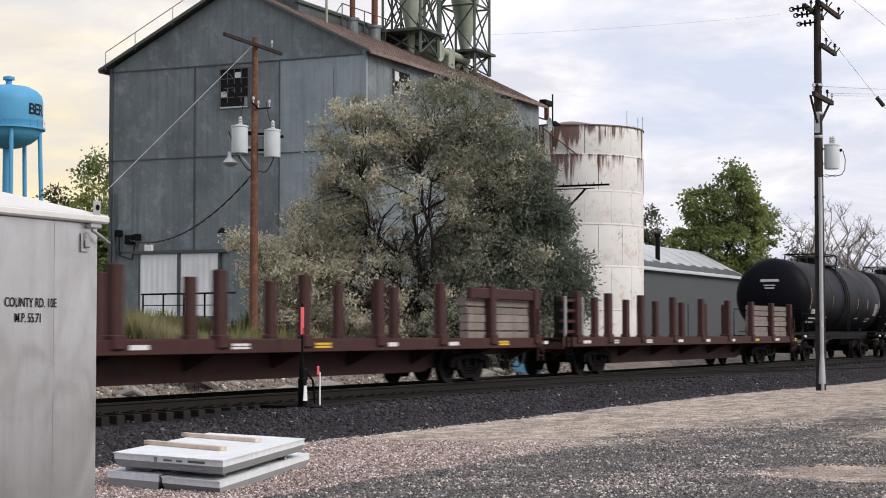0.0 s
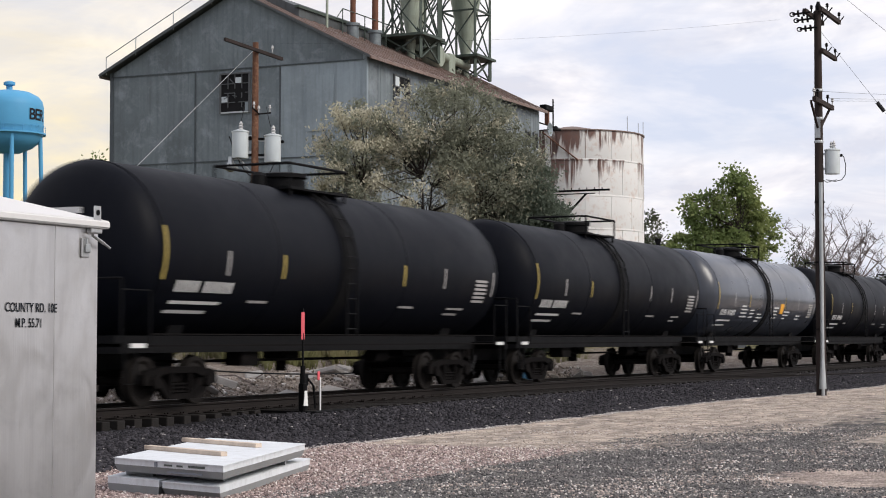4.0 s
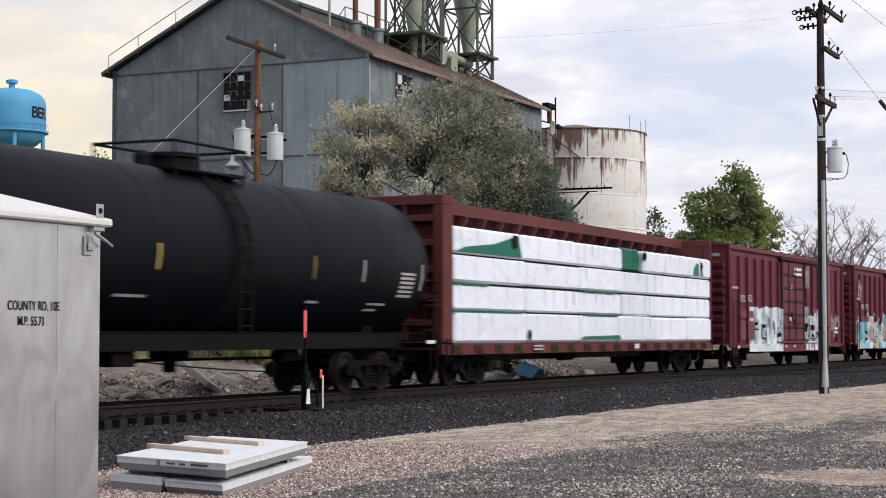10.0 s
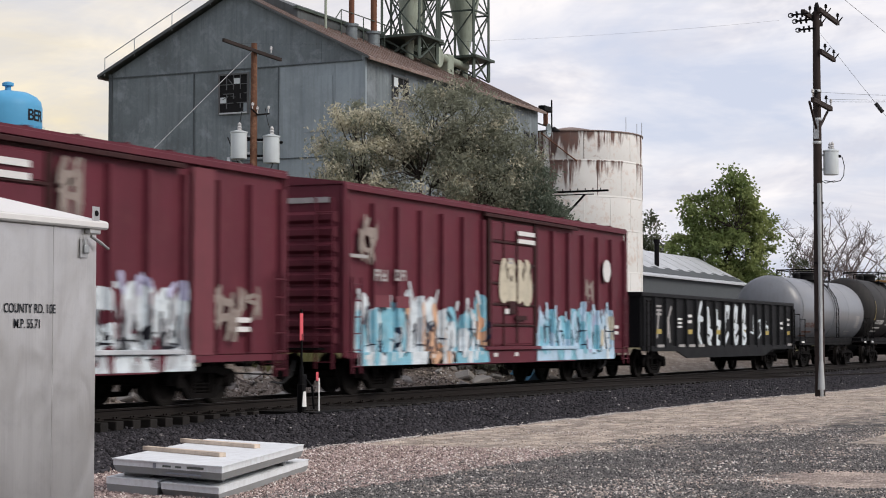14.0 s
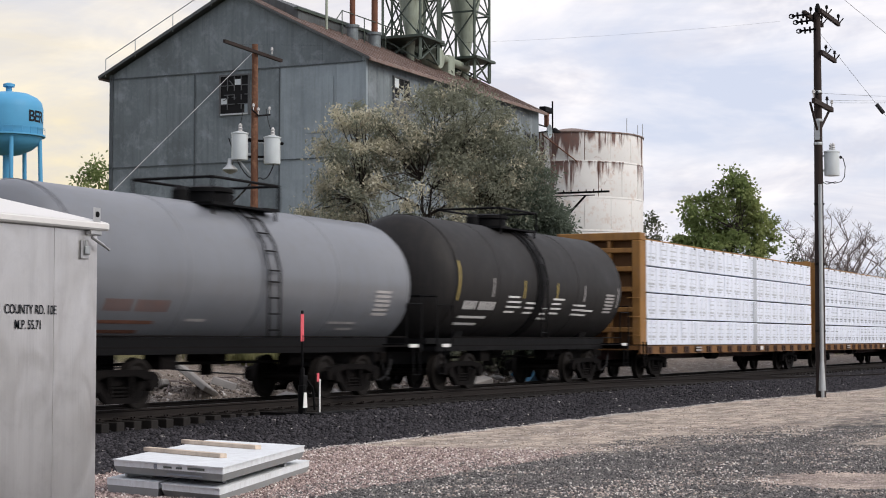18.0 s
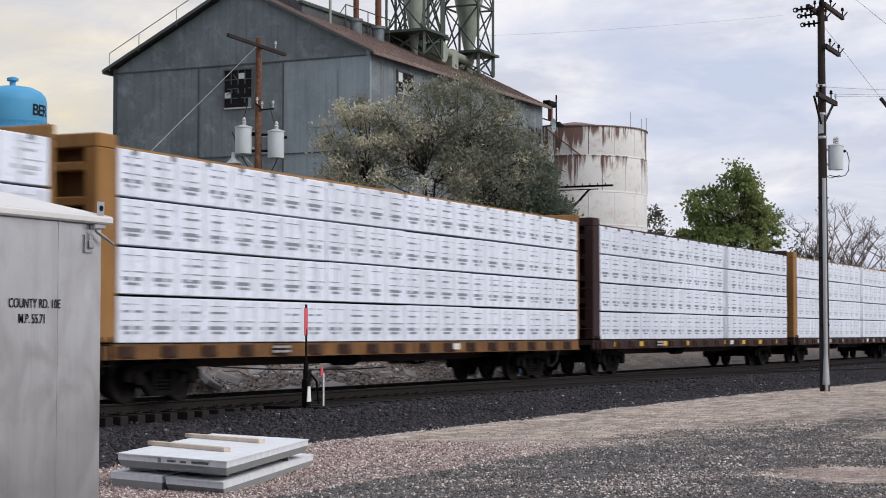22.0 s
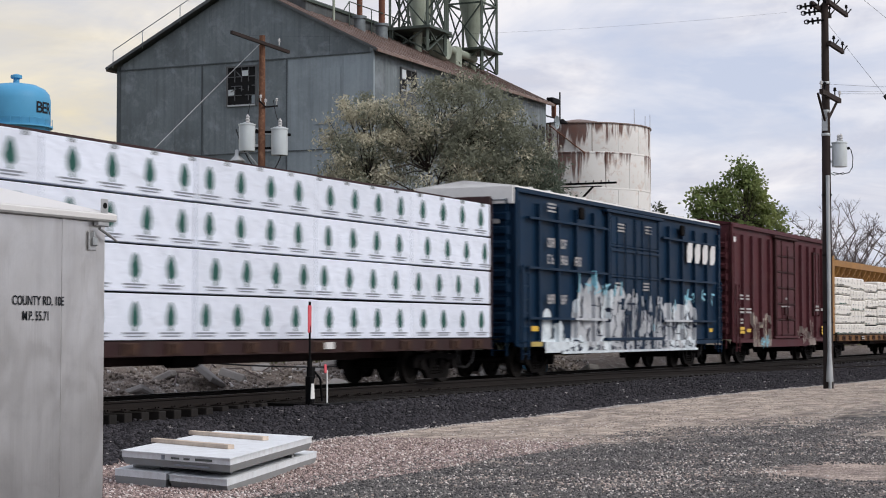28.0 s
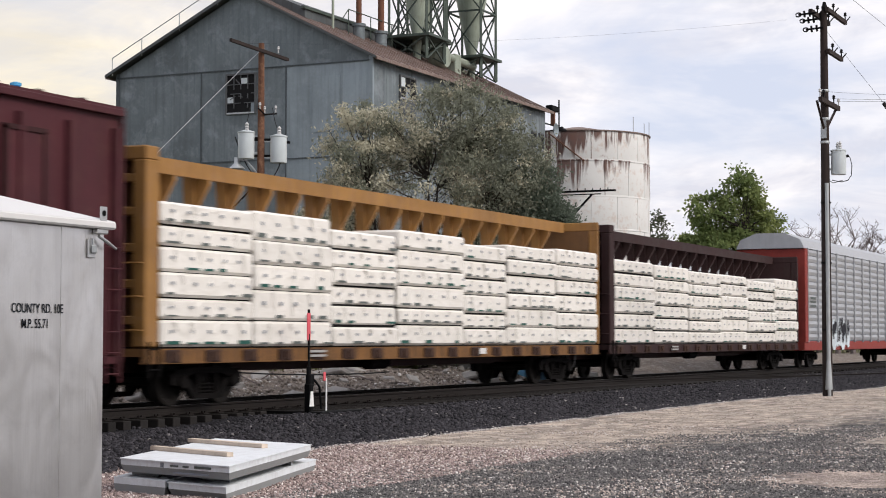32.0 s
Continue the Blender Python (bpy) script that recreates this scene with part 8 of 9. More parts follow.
    for k, dx in enumerate((-0.55, 0.55)):
        part("drip_loop", Geo().path(sag(rt * dx * 1.6 + Vector((0, 0, h - 3.2)), rt * 0.2 + Vector((0, 0, h - 4.55)), 0.5, 8), 0.02), M_CABLE, a)
        part("lead_wire", Geo().path(sag(rt * dx + Vector((0, 0, h - 2.9)), rt * dx * 0.7 + Vector((0, 0, h - 2.2)), 0.1, 5), 0.012), M_CABLE, a)
    for dx, dz in ((-0.50, 7.80), (0.60, 7.66)):
        transformer((ax + dx * 0.42, ay - dx * 0.907, dz), "pole transformers", "pale grey transformer can on the brown pole", (-dx * 0.42, dx * 0.907))
    # service cable to the mill, guy wire, and the lines that leave the picture
    wire((ax, ay, z0 + h - 4.6), (BX0 - 0.1, 46.4, 5.9), 0.9, 0.035, "thick twisted black service cable")
    run_of = sag((ax, ay, z0 + h - 4.6), (BX0 - 0.1, 46.4, 5.9), 0.9, 150)
    strand = Geo().path([q + Vector((0.03 * math.cos(i * 0.9), 0.03 * math.cos(i * 0.9), 0.034 * math.sin(i * 0.9))) for i, q in enumerate(run_of)], 0.014, 4)
    tagged(thing("service_strand", "pale bare strand twisted round the black service cable", "wire", (0, 0, 0), group="overhead wires", geo=strand, mat=M_GALV))
    tagged(thing("guy_wire", "pale guy wire from the brown pole towards the ground", "wire", (0, 0, 0), group="overhead wires",
                 geo=Geo().path([(ax, ay, z0 + h - 0.2), (44.2, 31.6, 6.0)], 0.011, 5), mat=M_GALV))
    wire((px - 0.75, py + 0.95, 11.24), (ax - 1.2, ay - 0.2, z0 + h - 0.2), 0.25, 0.0020, "thin overhead wire between the two poles", 20)
    wire((20.0, 9.0, 9.9), (75.0, 9.0, 9.9), 0.05, 0.005)
    top, foot = Vector((px, py, 11.05)), Vector((px + 3.6, py - 7.8, 0.0))
    guy = tagged(thing("guy_wire", "thin dark guy wire from the tarred pole with a black insulator", "wire", (0, 0, 0), group="overhead wires", geo=Geo().path([top, foot], 0.005, 5), mat=M_CABLE))
    s0, s1 = top.lerp(foot, 0.205), top.lerp(foot, 0.23)
    part("guy_insulator", Geo().rod(s0, s1, 0.06), M_CABLE, guy, "black guy insulator")
    for dx, z in ((-1.0, 9.0), (1.45, 9.0), (0.8, 9.0)):
        wire((px + dx, py - 0.1, z), (56.6, 7.0, 9.2), 0.08, 0.004)


build_poles()

# ---- equipment cabinet, panels and switch stand in the foreground ----


def build_cabinet():
    c = thing("signal_cabinet", "pale aluminium railway equipment cabinet with black lettering", "cabinet", (9.93, 7.17, 0))
    L, D, H = 2.6, 1.9, 2.44
    for x0, x1 in ((-0.46, 0.0), (-1.32, -0.47), (-2.6, -1.33)):
        part("side_panel", Geo().box(x0, x1, 0, 0.05, -0.02, H, 0.006), M_CABINET, c)
    part("side_panel", Geo().box(-0.05, 0.0, 0.051, D, -0.02, H, 0.006), M_CABINET, c)
    part("side_panel", Geo().box(-L, 0.0, D, D + 0.05, -0.02, H), M_CABINET, c)
    part("side_panel", Geo().box(-L, -L + 0.05, 0.051, D - 0.001, -0.02, H), M_CABINET, c)
    part("joint_strip", Geo().box(-0.474, -0.456, -0.0035, 0.02, 0, H, 0.002), M_CABINET, c)
    # low hipped roof with an overhanging lip
    g = Geo().box(-L - 0.06, 0.06, -0.06, D + 0.11, H, H + 0.055, 0.012)
    part("roof_lip", g, M_CABINET_ROOF, c)
    t = Geo().add([(-L - 0.05, -0.05, H + 0.055), (0.05, -0.05, H + 0.055), (0.05, D + 0.1, H + 0.055), (-L - 0.05, D + 0.1, H + 0.055), (-L + 0.8, D / 2, H + 0.36), (-1.1, D / 2, H + 0.36)],
                  [(0, 1, 5, 4), (1, 2, 5), (2, 3, 4, 5), (3, 0, 4), (3, 2, 1, 0)])
    part("roof", t, M_CABINET_ROOF, c, "white painted low hipped roof")
    eye2 = part("lifting_eye", Geo().slab([(-0.11, H + 0.04), (-0.04, H + 0.04), (-0.04, H + 0.15), (-0.11, H + 0.15)], "y", -0.05, -0.04), M_STEEL_CLEAN, c, "bolted steel lifting eye")
    part("eye_hole", Geo().rod((-0.075, -0.0535, H + 0.105), (-0.075, -0.0495, H + 0.105), 0.02, n=14), M_BLACK_STEEL, eye2)
    part("latch", Geo().box(-0.14, -0.02, -0.05, -0.002, H - 0.035, H - 0.003, 0.006).rod((-0.12, -0.04, H - 0.05), (-0.02, -0.06, H - 0.10), 0.012, n=8).rod((-0.02, -0.06, H - 0.10), (0.05, -0.06, H - 0.13), 0.009, n=8), M_STEEL_CLEAN, c, "steel hasp with a hanging lock")
    part("lock_plate", Geo().box(-0.20, -0.12, -0.018, -0.002, H - 0.20, H - 0.07, 0.005), M_STEEL_CLEAN, c)
    part("padlock", Geo().box(-0.18, -0.13, -0.04, -0.019, H - 0.17, H - 0.11, 0.008).rod((-0.17, -0.03, H - 0.11), (-0.17, -0.03, H - 0.07), 0.006, n=6), M_GALV, c)
    part("foundation", Geo().box(-L - 0.1, 0.1, -0.08, D + 0.12, -0.2, -0.001, 0.01), M_CONCRETE, c)
    face = pose(0, 0, 0, 90, 0, 0)
    words("lettering", "COUNTY RD. 10E", 0.084, M_LETTER, c, pose(-0.712, -0.0042, 1.893) @ face @ Matrix.Diagonal((0.80, 1.0, 1.0, 1.0)), "black stencilled letters", bold=0.0006)
    words("lettering", "M.P. 55.71", 0.084, M_LETTER, c, pose(-0.738, -0.0042, 1.795) @ face @ Matrix.Diagonal((0.78, 1.0, 1.0, 1.0)), "black stencilled letters", bold=0.0006)


build_cabinet()


P_O, P_U, P_V = Vector((16.0, 9.94)), Vector((0.958, 0.287)), Vector((0.32, 0.947))


def skew(u0, u1, v0, v1):
    """Corners of a skewed crossing panel in the plan: u along, v across."""
    return [tuple(P_O + P_U * a + P_V * b) for a, b in ((u0, v0), (u1, v0), (u1, v1), (u0, v1))]


def build_panels():
    grp = "stacked crossing panels"

    def panel(name, label, quad, z0, z1):
        t = thing(name, label, "panel", (0, 0, 0), group=grp)
        c = sum((Vector(p) for p in quad), Vector((0, 0))) / 4
        core = [tuple(c + (Vector(p) - c) * 0.965) for p in quad]
        # undercut core, edge lip and a thin face sheet
        n = 4
        vs = [(*p, z0) for p in core] + [(*p, z1 - 0.075) for p in quad]
        part("core", Geo().add(vs, [(0, 1, 2, 3), (4, 5, 6, 7)] + [(k, (k + 1) % n, (k + 1) % n + n, k + n) for k in range(n)]), M_PANEL_EDGE, t)
        part("edge_band", Geo().slab(quad, "z", z1 - 0.074, z1 - 0.012), M_PANEL, t)
        lip = [tuple(c + (Vector(p) - c) * 1.012) for p in quad]
        part("face_sheet", Geo().slab(lip, "z", z1 - 0.0115, z1), M_PANEL, t, "white painted face sheet")
        return t
    panel("crossing_panel", "weathered grey panel lying on the gravel", skew(-0.05, 0.75, 1.07, 2.0), 0.0, 0.16)
    panel("crossing_panel", "weathered grey panel under the white ones", skew(0.0, 4.35, 0.05, 1.03), 0.0, 0.15)
    for a, b in ((0.5, 0.2), (3.1, 0.1), (0.3, 1.35), (3.0, 1.2)):
        thing("timber_spacer", "short grey timber spacer between panels", "timber", (0, 0, 0), group=grp,
              geo=Geo().slab(skew(a, a + 0.12, b, b + 0.5), "z", 0.152 if b < 0.9 else 0.162 if a < 1 else 0.0, 0.215), mat=M_PANEL_EDGE)
    p = panel("crossing_panel", "white painted panel on top of the stack with scrawled marks", skew(0.0, 3.9, 0.0, 1.9), 0.215, 0.37)
    ang = math.degrees(math.atan2(P_V.y, P_V.x))
    for b, w, z0, z1 in ((0.30, 0.28, 0.315, 0.34), (0.68, 0.10, 0.315, 0.335), (0.86, 0.14, 0.315, 0.335), (1.12, 0.05, 0.30, 0.352), (0.34, 0.6, 0.245, 0.262)):
        q = P_O + P_U * -0.004 + P_V * b
        part("scrawl", Geo().box(0, w, 0.0, 0.006, z0, z1), M_PRINT_DARK if z0 > 0.3 else M_PRINT_GREY, p, at=pose(q.x, q.y, 0, 0, 0, ang))
    for a, b, l in ((1.15, 0.46, 1.66), (2.75, 0.46, 1.68)):
        q = P_O + P_U * a + P_V * b
        thing("timber_batten", "pale new timber batten on the white panel", "timber", (q.x, q.y, 0.371, 0, 0, ang - 6), group="battens",
              geo=Geo().box(0, l, -0.045, 0.045, 0, 0.05, 0.004), mat=M_TIMBER_NEW)


build_panels()


def build_switch_stand():
    s = thing("switch_stand", "black switch stand with a tall red reflective target", "switch stand", (31.05, 17.45, 0.2))
    part("mast", Geo().rod((0, 0, 0.9), (0, 0, 1.6), 0.022).rod((0, 0, 0.2), (0, 0, 0.95), 0.05), M_BLACK_STEEL, s)
    part("target", Geo().box(-0.075, 0.055, -0.012, 0.012, 1.47, 2.02, 0.01), M_RED_TARGET, s, "upright red reflective target blade")
    part("target_cap", Geo().box(-0.03, 0.02, -0.015, 0.015, 2.02, 2.09), M_BLACK_STEEL, s)
    part("body", Geo().box(-0.06, 0.07, -0.08, 0.08, 0.02, 0.62, 0.03).box(-0.04, 0.14, -0.06, 0.06, 0.55, 0.8, 0.02), M_BLACK_STEEL, s)
    part("handle", Geo().path([(0.1, -0.05, 0.7), (0.22, -0.12, 0.55), (0.3, -0.12, 0.1)], 0.025), M_BLACK_STEEL, s)
    part("base_plate", Geo().box(-0.2, 1.5, -0.42, -0.1, -0.06, 0.06, 0.015), M_BLACK_STEEL, s)
    part("reflector", Geo().slab([(-0.17, 0.16), (-0.01, 0.16), (-0.04, 0.46), (-0.13, 0.46)], "y", -0.125, -0.11), M_WHITE, s, "white reflector plate")
    part("lock_flag", Geo().box(0.26, 0.35, -0.2, -0.18, 0.66, 0.84, 0.02), M_RED_TARGET, s, "small red lock flag")
    part("marker_rod", Geo().rod((0.36, -0.2, 0.06), (0.36, -0.2, 0.72), 0.018), M_WHITE, s, "thin white marker rod")
    part("throw_rod", Geo().bar((0, 0, 0.02), (0, 1.9, 0.06), 0.06, 0.03), M_BLACK_STEEL, s)


build_switch_stand()

# ---- vegetation ----


def leaves(points, size, slim, seed, droop=0.0):
    """Small pointed leaves at the given places, turned at random."""
    rng = np.random.default_rng(seed)
    n = len(points)
    d = rng.normal(size=(n, 3))
    d[:, 2] -= droop
    d /= np.linalg.norm(d, axis=1)[:, None]
    e = np.cross(d, rng.normal(size=(n, 3)))
    e /= np.linalg.norm(e, axis=1)[:, None] + 1e-9
    s = size * rng.uniform(0.6, 1.35, size=(n, 1))
    v = np.stack([points - d * s, points + e * s * slim, points + d * s, points - e * s * slim], 1).reshape(-1, 3)
    me = bpy.data.meshes.new("crown")
    me.vertices.add(4 * n)
    me.vertices.foreach_set("co", v.ravel())
    me.loops.add(4 * n)
    me.loops.foreach_set("vertex_index", np.arange(4 * n))
    me.polygons.add(n)
    me.polygons.foreach_set("loop_start", np.arange(0, 4 * n, 4))
    me.update(calc_edges=True)
    me.validate()
    return me


def limb(parent, p, q, r0, r1, mat, rng, bends=4, wob=0.12, name="limb"):
    p, q = Vector(p), Vector(q)
    pts = [p]
    for i in range(1, bends):
        t = i / bends
        pts.append(p.lerp(q, t) + Vector((rng.uniform(-1, 1), rng.uniform(-1, 1), rng.uniform(-0.5, 1))) * (q - p).length * wob * (1 - abs(t - 0.5)))
    pts.append(q)
    g = Geo()
    for i in range(bends):
        g.rod(pts[i], pts[i + 1], r0 + (r1 - r0) * i / bends, r0 + (r1 - r0) * (i + 1) / bends, n=7)
    part(name, g, mat, parent, smooth=True)
    return pts


def tree(name, label, base, height, radius, shape, clumps, per, leaf, slim, mats, seed, trunk=0.25, spread=0.55, droop=0.3, keep=None, low=0.0, limbs=9, tip=0.55, category="tree", lobes=None, paler=None, twigs=0):
    """A trunk, limbs that fork towards the clumps, and a crown of many leaves in uneven clumps."""
    rng = random.Random(seed)
    nrg = np.random.default_rng(seed)
    t = thing(name, label, category, base)
    fork = height * spread * 0.35
    limb(t, (0, 0, -0.3), (rng.uniform(-0.2, 0.2), rng.uniform(-0.2, 0.2), fork), trunk, trunk * 0.75, mats[1], rng, 4, 0.06, "trunk")
    centres = []
    while len(centres) < clumps:
        if lobes:
            c = lobes(rng)
            if keep is None or keep(c, rng):
                centres.append(c)
            continue
        z = rng.uniform(low, 1.0)
        a, k = rng.uniform(0, 2 * math.pi), math.sqrt(rng.uniform(0.12, 1.0))
        rr = shape(z) * (1 + 0.22 * noise.noise(Vector((math.cos(a) * 2 + seed, math.sin(a) * 2, z * 4))))
        c = (radius * rr * k * math.cos(a), radius * rr * k * math.sin(a), z * height)
        if keep and not keep(c, rng):
            continue
        centres.append(c)
    main = []
    for i in range(limbs):
        c = centres[i * len(centres) // limbs]
        e = (c[0] * 0.6, c[1] * 0.6, fork + (c[2] - fork) * 0.7)
        main.append(limb(t, (0, 0, fork * rng.uniform(0.5, 1.0)), e, trunk * 0.5, trunk * 0.16, mats[1], rng, 5, 0.13))
    twig = Geo()
    for c in centres[:: 2]:
        b = min((p for m in main for p in m[2:]), key=lambda p: (p - Vector(c)).length)
        mid = b.lerp(Vector(c), 0.5) + Vector((rng.uniform(-0.3, 0.3), rng.uniform(-0.3, 0.3), rng.uniform(-0.1, 0.4)))
        twig.rod(b, mid, 0.035, 0.022, 5, False).rod(mid, c, 0.022, 0.008, 5, False)
    # fine bare twigs spreading from every limb
    for pts in main if twigs else ():
        for p, q in zip(pts[1:], pts[2:]):
            for k in range(5 * twigs):
                o = p.lerp(q, rng.random())
                e = o + Vector((rng.uniform(-1, 1), rng.uniform(-1, 1), rng.uniform(-0.2, 1.1))) * rng.uniform(0.4, 1.3)
                m = o.lerp(e, 0.5) + Vector((rng.uniform(-0.15, 0.15), rng.uniform(-0.15, 0.15), 0.08))
                twig.rod(o, m, 0.016, 0.011, 4, False).rod(m, e, 0.011, 0.005, 4, False)
    tagged(part("twig_mass", twig, mats[1], t), kind="stuff")
    heaps = {False: [], True: []}
    for c in centres:
        p = np.array(c) + nrg.normal(size=(int(per * rng.uniform(0.5, 1.4)), 3)) * np.array((tip, tip, tip * 0.75)) * rng.uniform(0.6, 1.2)
        heaps[bool(paler and paler(c, rng))].append(p)
    for k, h in heaps.items():
        if h:
            tagged(part("crown", leaves(np.concatenate(h), leaf, slim, seed + k, droop), M_LEAF_PALE if k else mats[0], t), kind="stuff")
    return t


def dome(z):
    return math.sqrt(max(0.0, 1 - ((z - 0.34) / 0.68) ** 2)) if z > 0.34 else 0.86 + 0.14 * (z / 0.34)


RIGHT, AHEAD = Vector((0.42, -0.907, 0)), Vector((0.907, 0.42, 0))


def lobed(parts_, depth=1.0):
    """A sampler of places inside several overlapping egg-shaped lobes: (across, height, half width, half height)."""
    weights = [a[2] * a[3] for a in parts_]

    def pick(rng):
        u, z, ru, rz = rng.choices(parts_, weights)[0]
        v = Vector((rng.gauss(0, 1), rng.gauss(0, 1), rng.gauss(0, 1))).normalized() * rng.uniform(0.25, 1.0) ** 0.45
        p = RIGHT * (u + v.x * ru) + AHEAD * (v.y * ru * depth)
        return (p.x, p.y, z + v.z * rz)
    return pick


def spot(u, d, z=0.5):
    """A place from its distance ahead of the viewpoint and its share of that distance to the right."""
    p = AHEAD * d + RIGHT * (u * d)
    return (p.x, p.y, z)


def build_plants():
    def open_heart(c, rng):
        p = Vector((c[0], c[1], 0))
        u = p.dot(RIGHT)
        if (u + 0.2) ** 2 / 2.2 + (c[2] - 5.4) ** 2 / 3.0 < 1.0:
            return rng.random() < 0.30
        if -2.4 < u < 0.6 and 1.6 < c[2] < 3.6:
            return rng.random() < 0.6
        return c[2] > 0.2

    def blossom(c, rng):
        u, z = Vector(c).dot(RIGHT), c[2]
        if u < -1.6 and z < 5.0:
            return rng.random() < 0.85
        if u < -0.4:
            return rng.random() < 0.6
        if 0.6 < u < 2.2 and 4.8 < z < 7.2:
            return rng.random() < 0.6
        return rng.random() < (0.3 if u < 1.4 else 0.1)
    z0 = float(ground_height(57.2, 27.6))
    crown = lobed(((1.2, 8.7, 2.6, 1.5), (-1.7, 7.7, 2.1, 1.8), (2.8, 7.2, 2.0, 2.0), (0.0, 5.8, 3.6, 2.8), (-3.9, 3.7, 2.0, 1.6), (-4.0, 3.2, 2.2, 1.7), (-4.4, 2.4, 1.7, 1.5), (-3.0, 4.6, 1.8, 1.6), (2.6, 3.2, 2.6, 2.3), (-1.6, 2.2, 4.0, 1.7), (1.5, 1.6, 4.3, 1.5), (-6.1, 4.4, 0.5, 0.4), (1.4, 10.0, 1.0, 0.5), (-2.2, 9.2, 0.9, 0.6)), 0.85)
    tree("olive_tree", "large bushy olive-grey tree with yellowing leaves before the mill", (57.2, 27.6, z0), 9.6, 6.0, dome, 1250, 125, 0.068, 0.42,
         (M_LEAF_OLIVE, M_BARK), 7, 0.19, 0.5, 0.5, open_heart, 0.05, 34, 0.23, lobes=crown, paler=blossom, twigs=2)
    # the large tree's dense green right side; darker leaves also carry its shade
    dense = lobed(((0.7, 6.7, 1.3, 1.5), (0.8, 5.4, 1.7, 1.7), (0.8, 4.2, 2.0, 2.0), (-0.9, 3.6, 2.2, 2.0), (1.5, 2.9, 1.7, 2.0), (-0.5, 2.0, 3.2, 1.7), (2.3, 2.6, 0.8, 0.9), (1.6, 5.4, 0.9, 0.9)), 0.8)
    bx, by = 57.2 + RIGHT.x * 3.2 + AHEAD.x * 0.8, 27.6 + RIGHT.y * 3.2 + AHEAD.y * 0.8
    tree("dark_olive_tree", "dense dark olive-green tree grown into its paler neighbour", (bx, by, float(ground_height(bx, by))), 8.4, 3.8, dome, 900, 130, 0.066, 0.45,
         (M_LEAF_SHADED, M_BARK), 17, 0.22, 0.5, 0.4, None, 0.05, 12, 0.24, lobes=dense)
    green = lobed(((0.5, 10.6, 1.7, 2.7), (-1.9, 9.8, 1.2, 2.4), (-3.1, 7.0, 1.4, 1.6), (2.5, 8.4, 1.3, 1.7), (0.0, 6.6, 3.0, 2.6), (1.4, 4.6, 2.4, 2.0), (-1.2, 4.4, 2.4, 2.0)))
    tree("broadleaf_tree", "tall green broadleaf tree with yellow-green lower leaves", spot(0.1605, 130.0, 1.0), 12.6, 4.3, dome, 420, 75, 0.12, 0.75, (M_LEAF_GREEN, M_BARK), 12, 0.3, 0.5, 0.2, None, 0.2, 9, 0.30, lobes=green)
    for i, (u, d, h, ru, pale) in enumerate(((0.116, 150.0, 12.6, 1.7, True), (0.130, 150.0, 7.4, 1.8, False), (-0.197, 110.0, 12.4, 2.0, False), (-0.2165, 112.0, 10.3, 1.8, True), (-0.183, 108.0, 10.6, 1.8, False), (-0.199, 110.0, 7.4, 3.0, False))):
        lob = lobed(((0, h * 0.8, ru * 0.6, h * 0.18), (-ru * 0.4, h * 0.58, ru * 0.9, h * 0.22), (ru * 0.4, h * 0.5, ru, h * 0.25), (0, h * 0.3, ru * 1.1, h * 0.25)))
        tree("broadleaf_tree", "small green tree with a gappy crown, far off" if i < 2 else "green tree with a gappy crown behind the mill", spot(u, d, 0.8), h, ru, dome, 130, 65, 0.12, 0.6, (M_LEAF_DULL if pale else M_LEAF_GREEN, M_BARK), 20 + i, 0.2, 0.5, 0.2, None, 0.1, 7, 0.34, lobes=lob)
    for i, (u, d, h, ru) in enumerate(((0.198, 140.0, 9.8, 1.9), (0.207, 142.0, 9.6, 1.7), (0.187, 135.0, 8.2, 2.0), (0.2435, 145.0, 7.2, 1.9), (0.254, 150.0, 7.8, 2.4), (0.225, 150.0, 5.2, 3.0))):
        lob = lobed(((0, h * 0.6, ru * 0.8, h * 0.35), (-ru * 0.5, h * 0.35, ru, h * 0.3), (ru * 0.5, h * 0.35, ru, h * 0.3)))
        tree("grey_shrub", "dull grey-green scrub tree beyond the railway", spot(u, d, 0.2), h, ru, dome, 70, 55, 0.12, 0.5, (M_LEAF_DULL, M_BARK_GREY), 30 + i, 0.16, 0.5, 0.2, None, 0.05, 7, 0.36, lobes=lob)
    # bare trees against the sky
    for i, (u, d, h) in enumerate(((0.2185, 140.0, 11.0), (0.2275, 141.0, 11.4), (0.236, 143.0, 9.6), (0.205, 143.0, 10.6), (0.2495, 146.0, 9.2))):
        rng = random.Random(50 + i)
        t = thing("bare_tree", "leafless grey tree with crooked branches", "tree", spot(u, d, 0.2), group="bare trees")
        limb(t, (0, 0, -0.2), (0.3, 0.2, h * 0.3), 0.24, 0.17, M_BARK_GREY, rng, 4, 0.08, "trunk")
        twig = Geo()
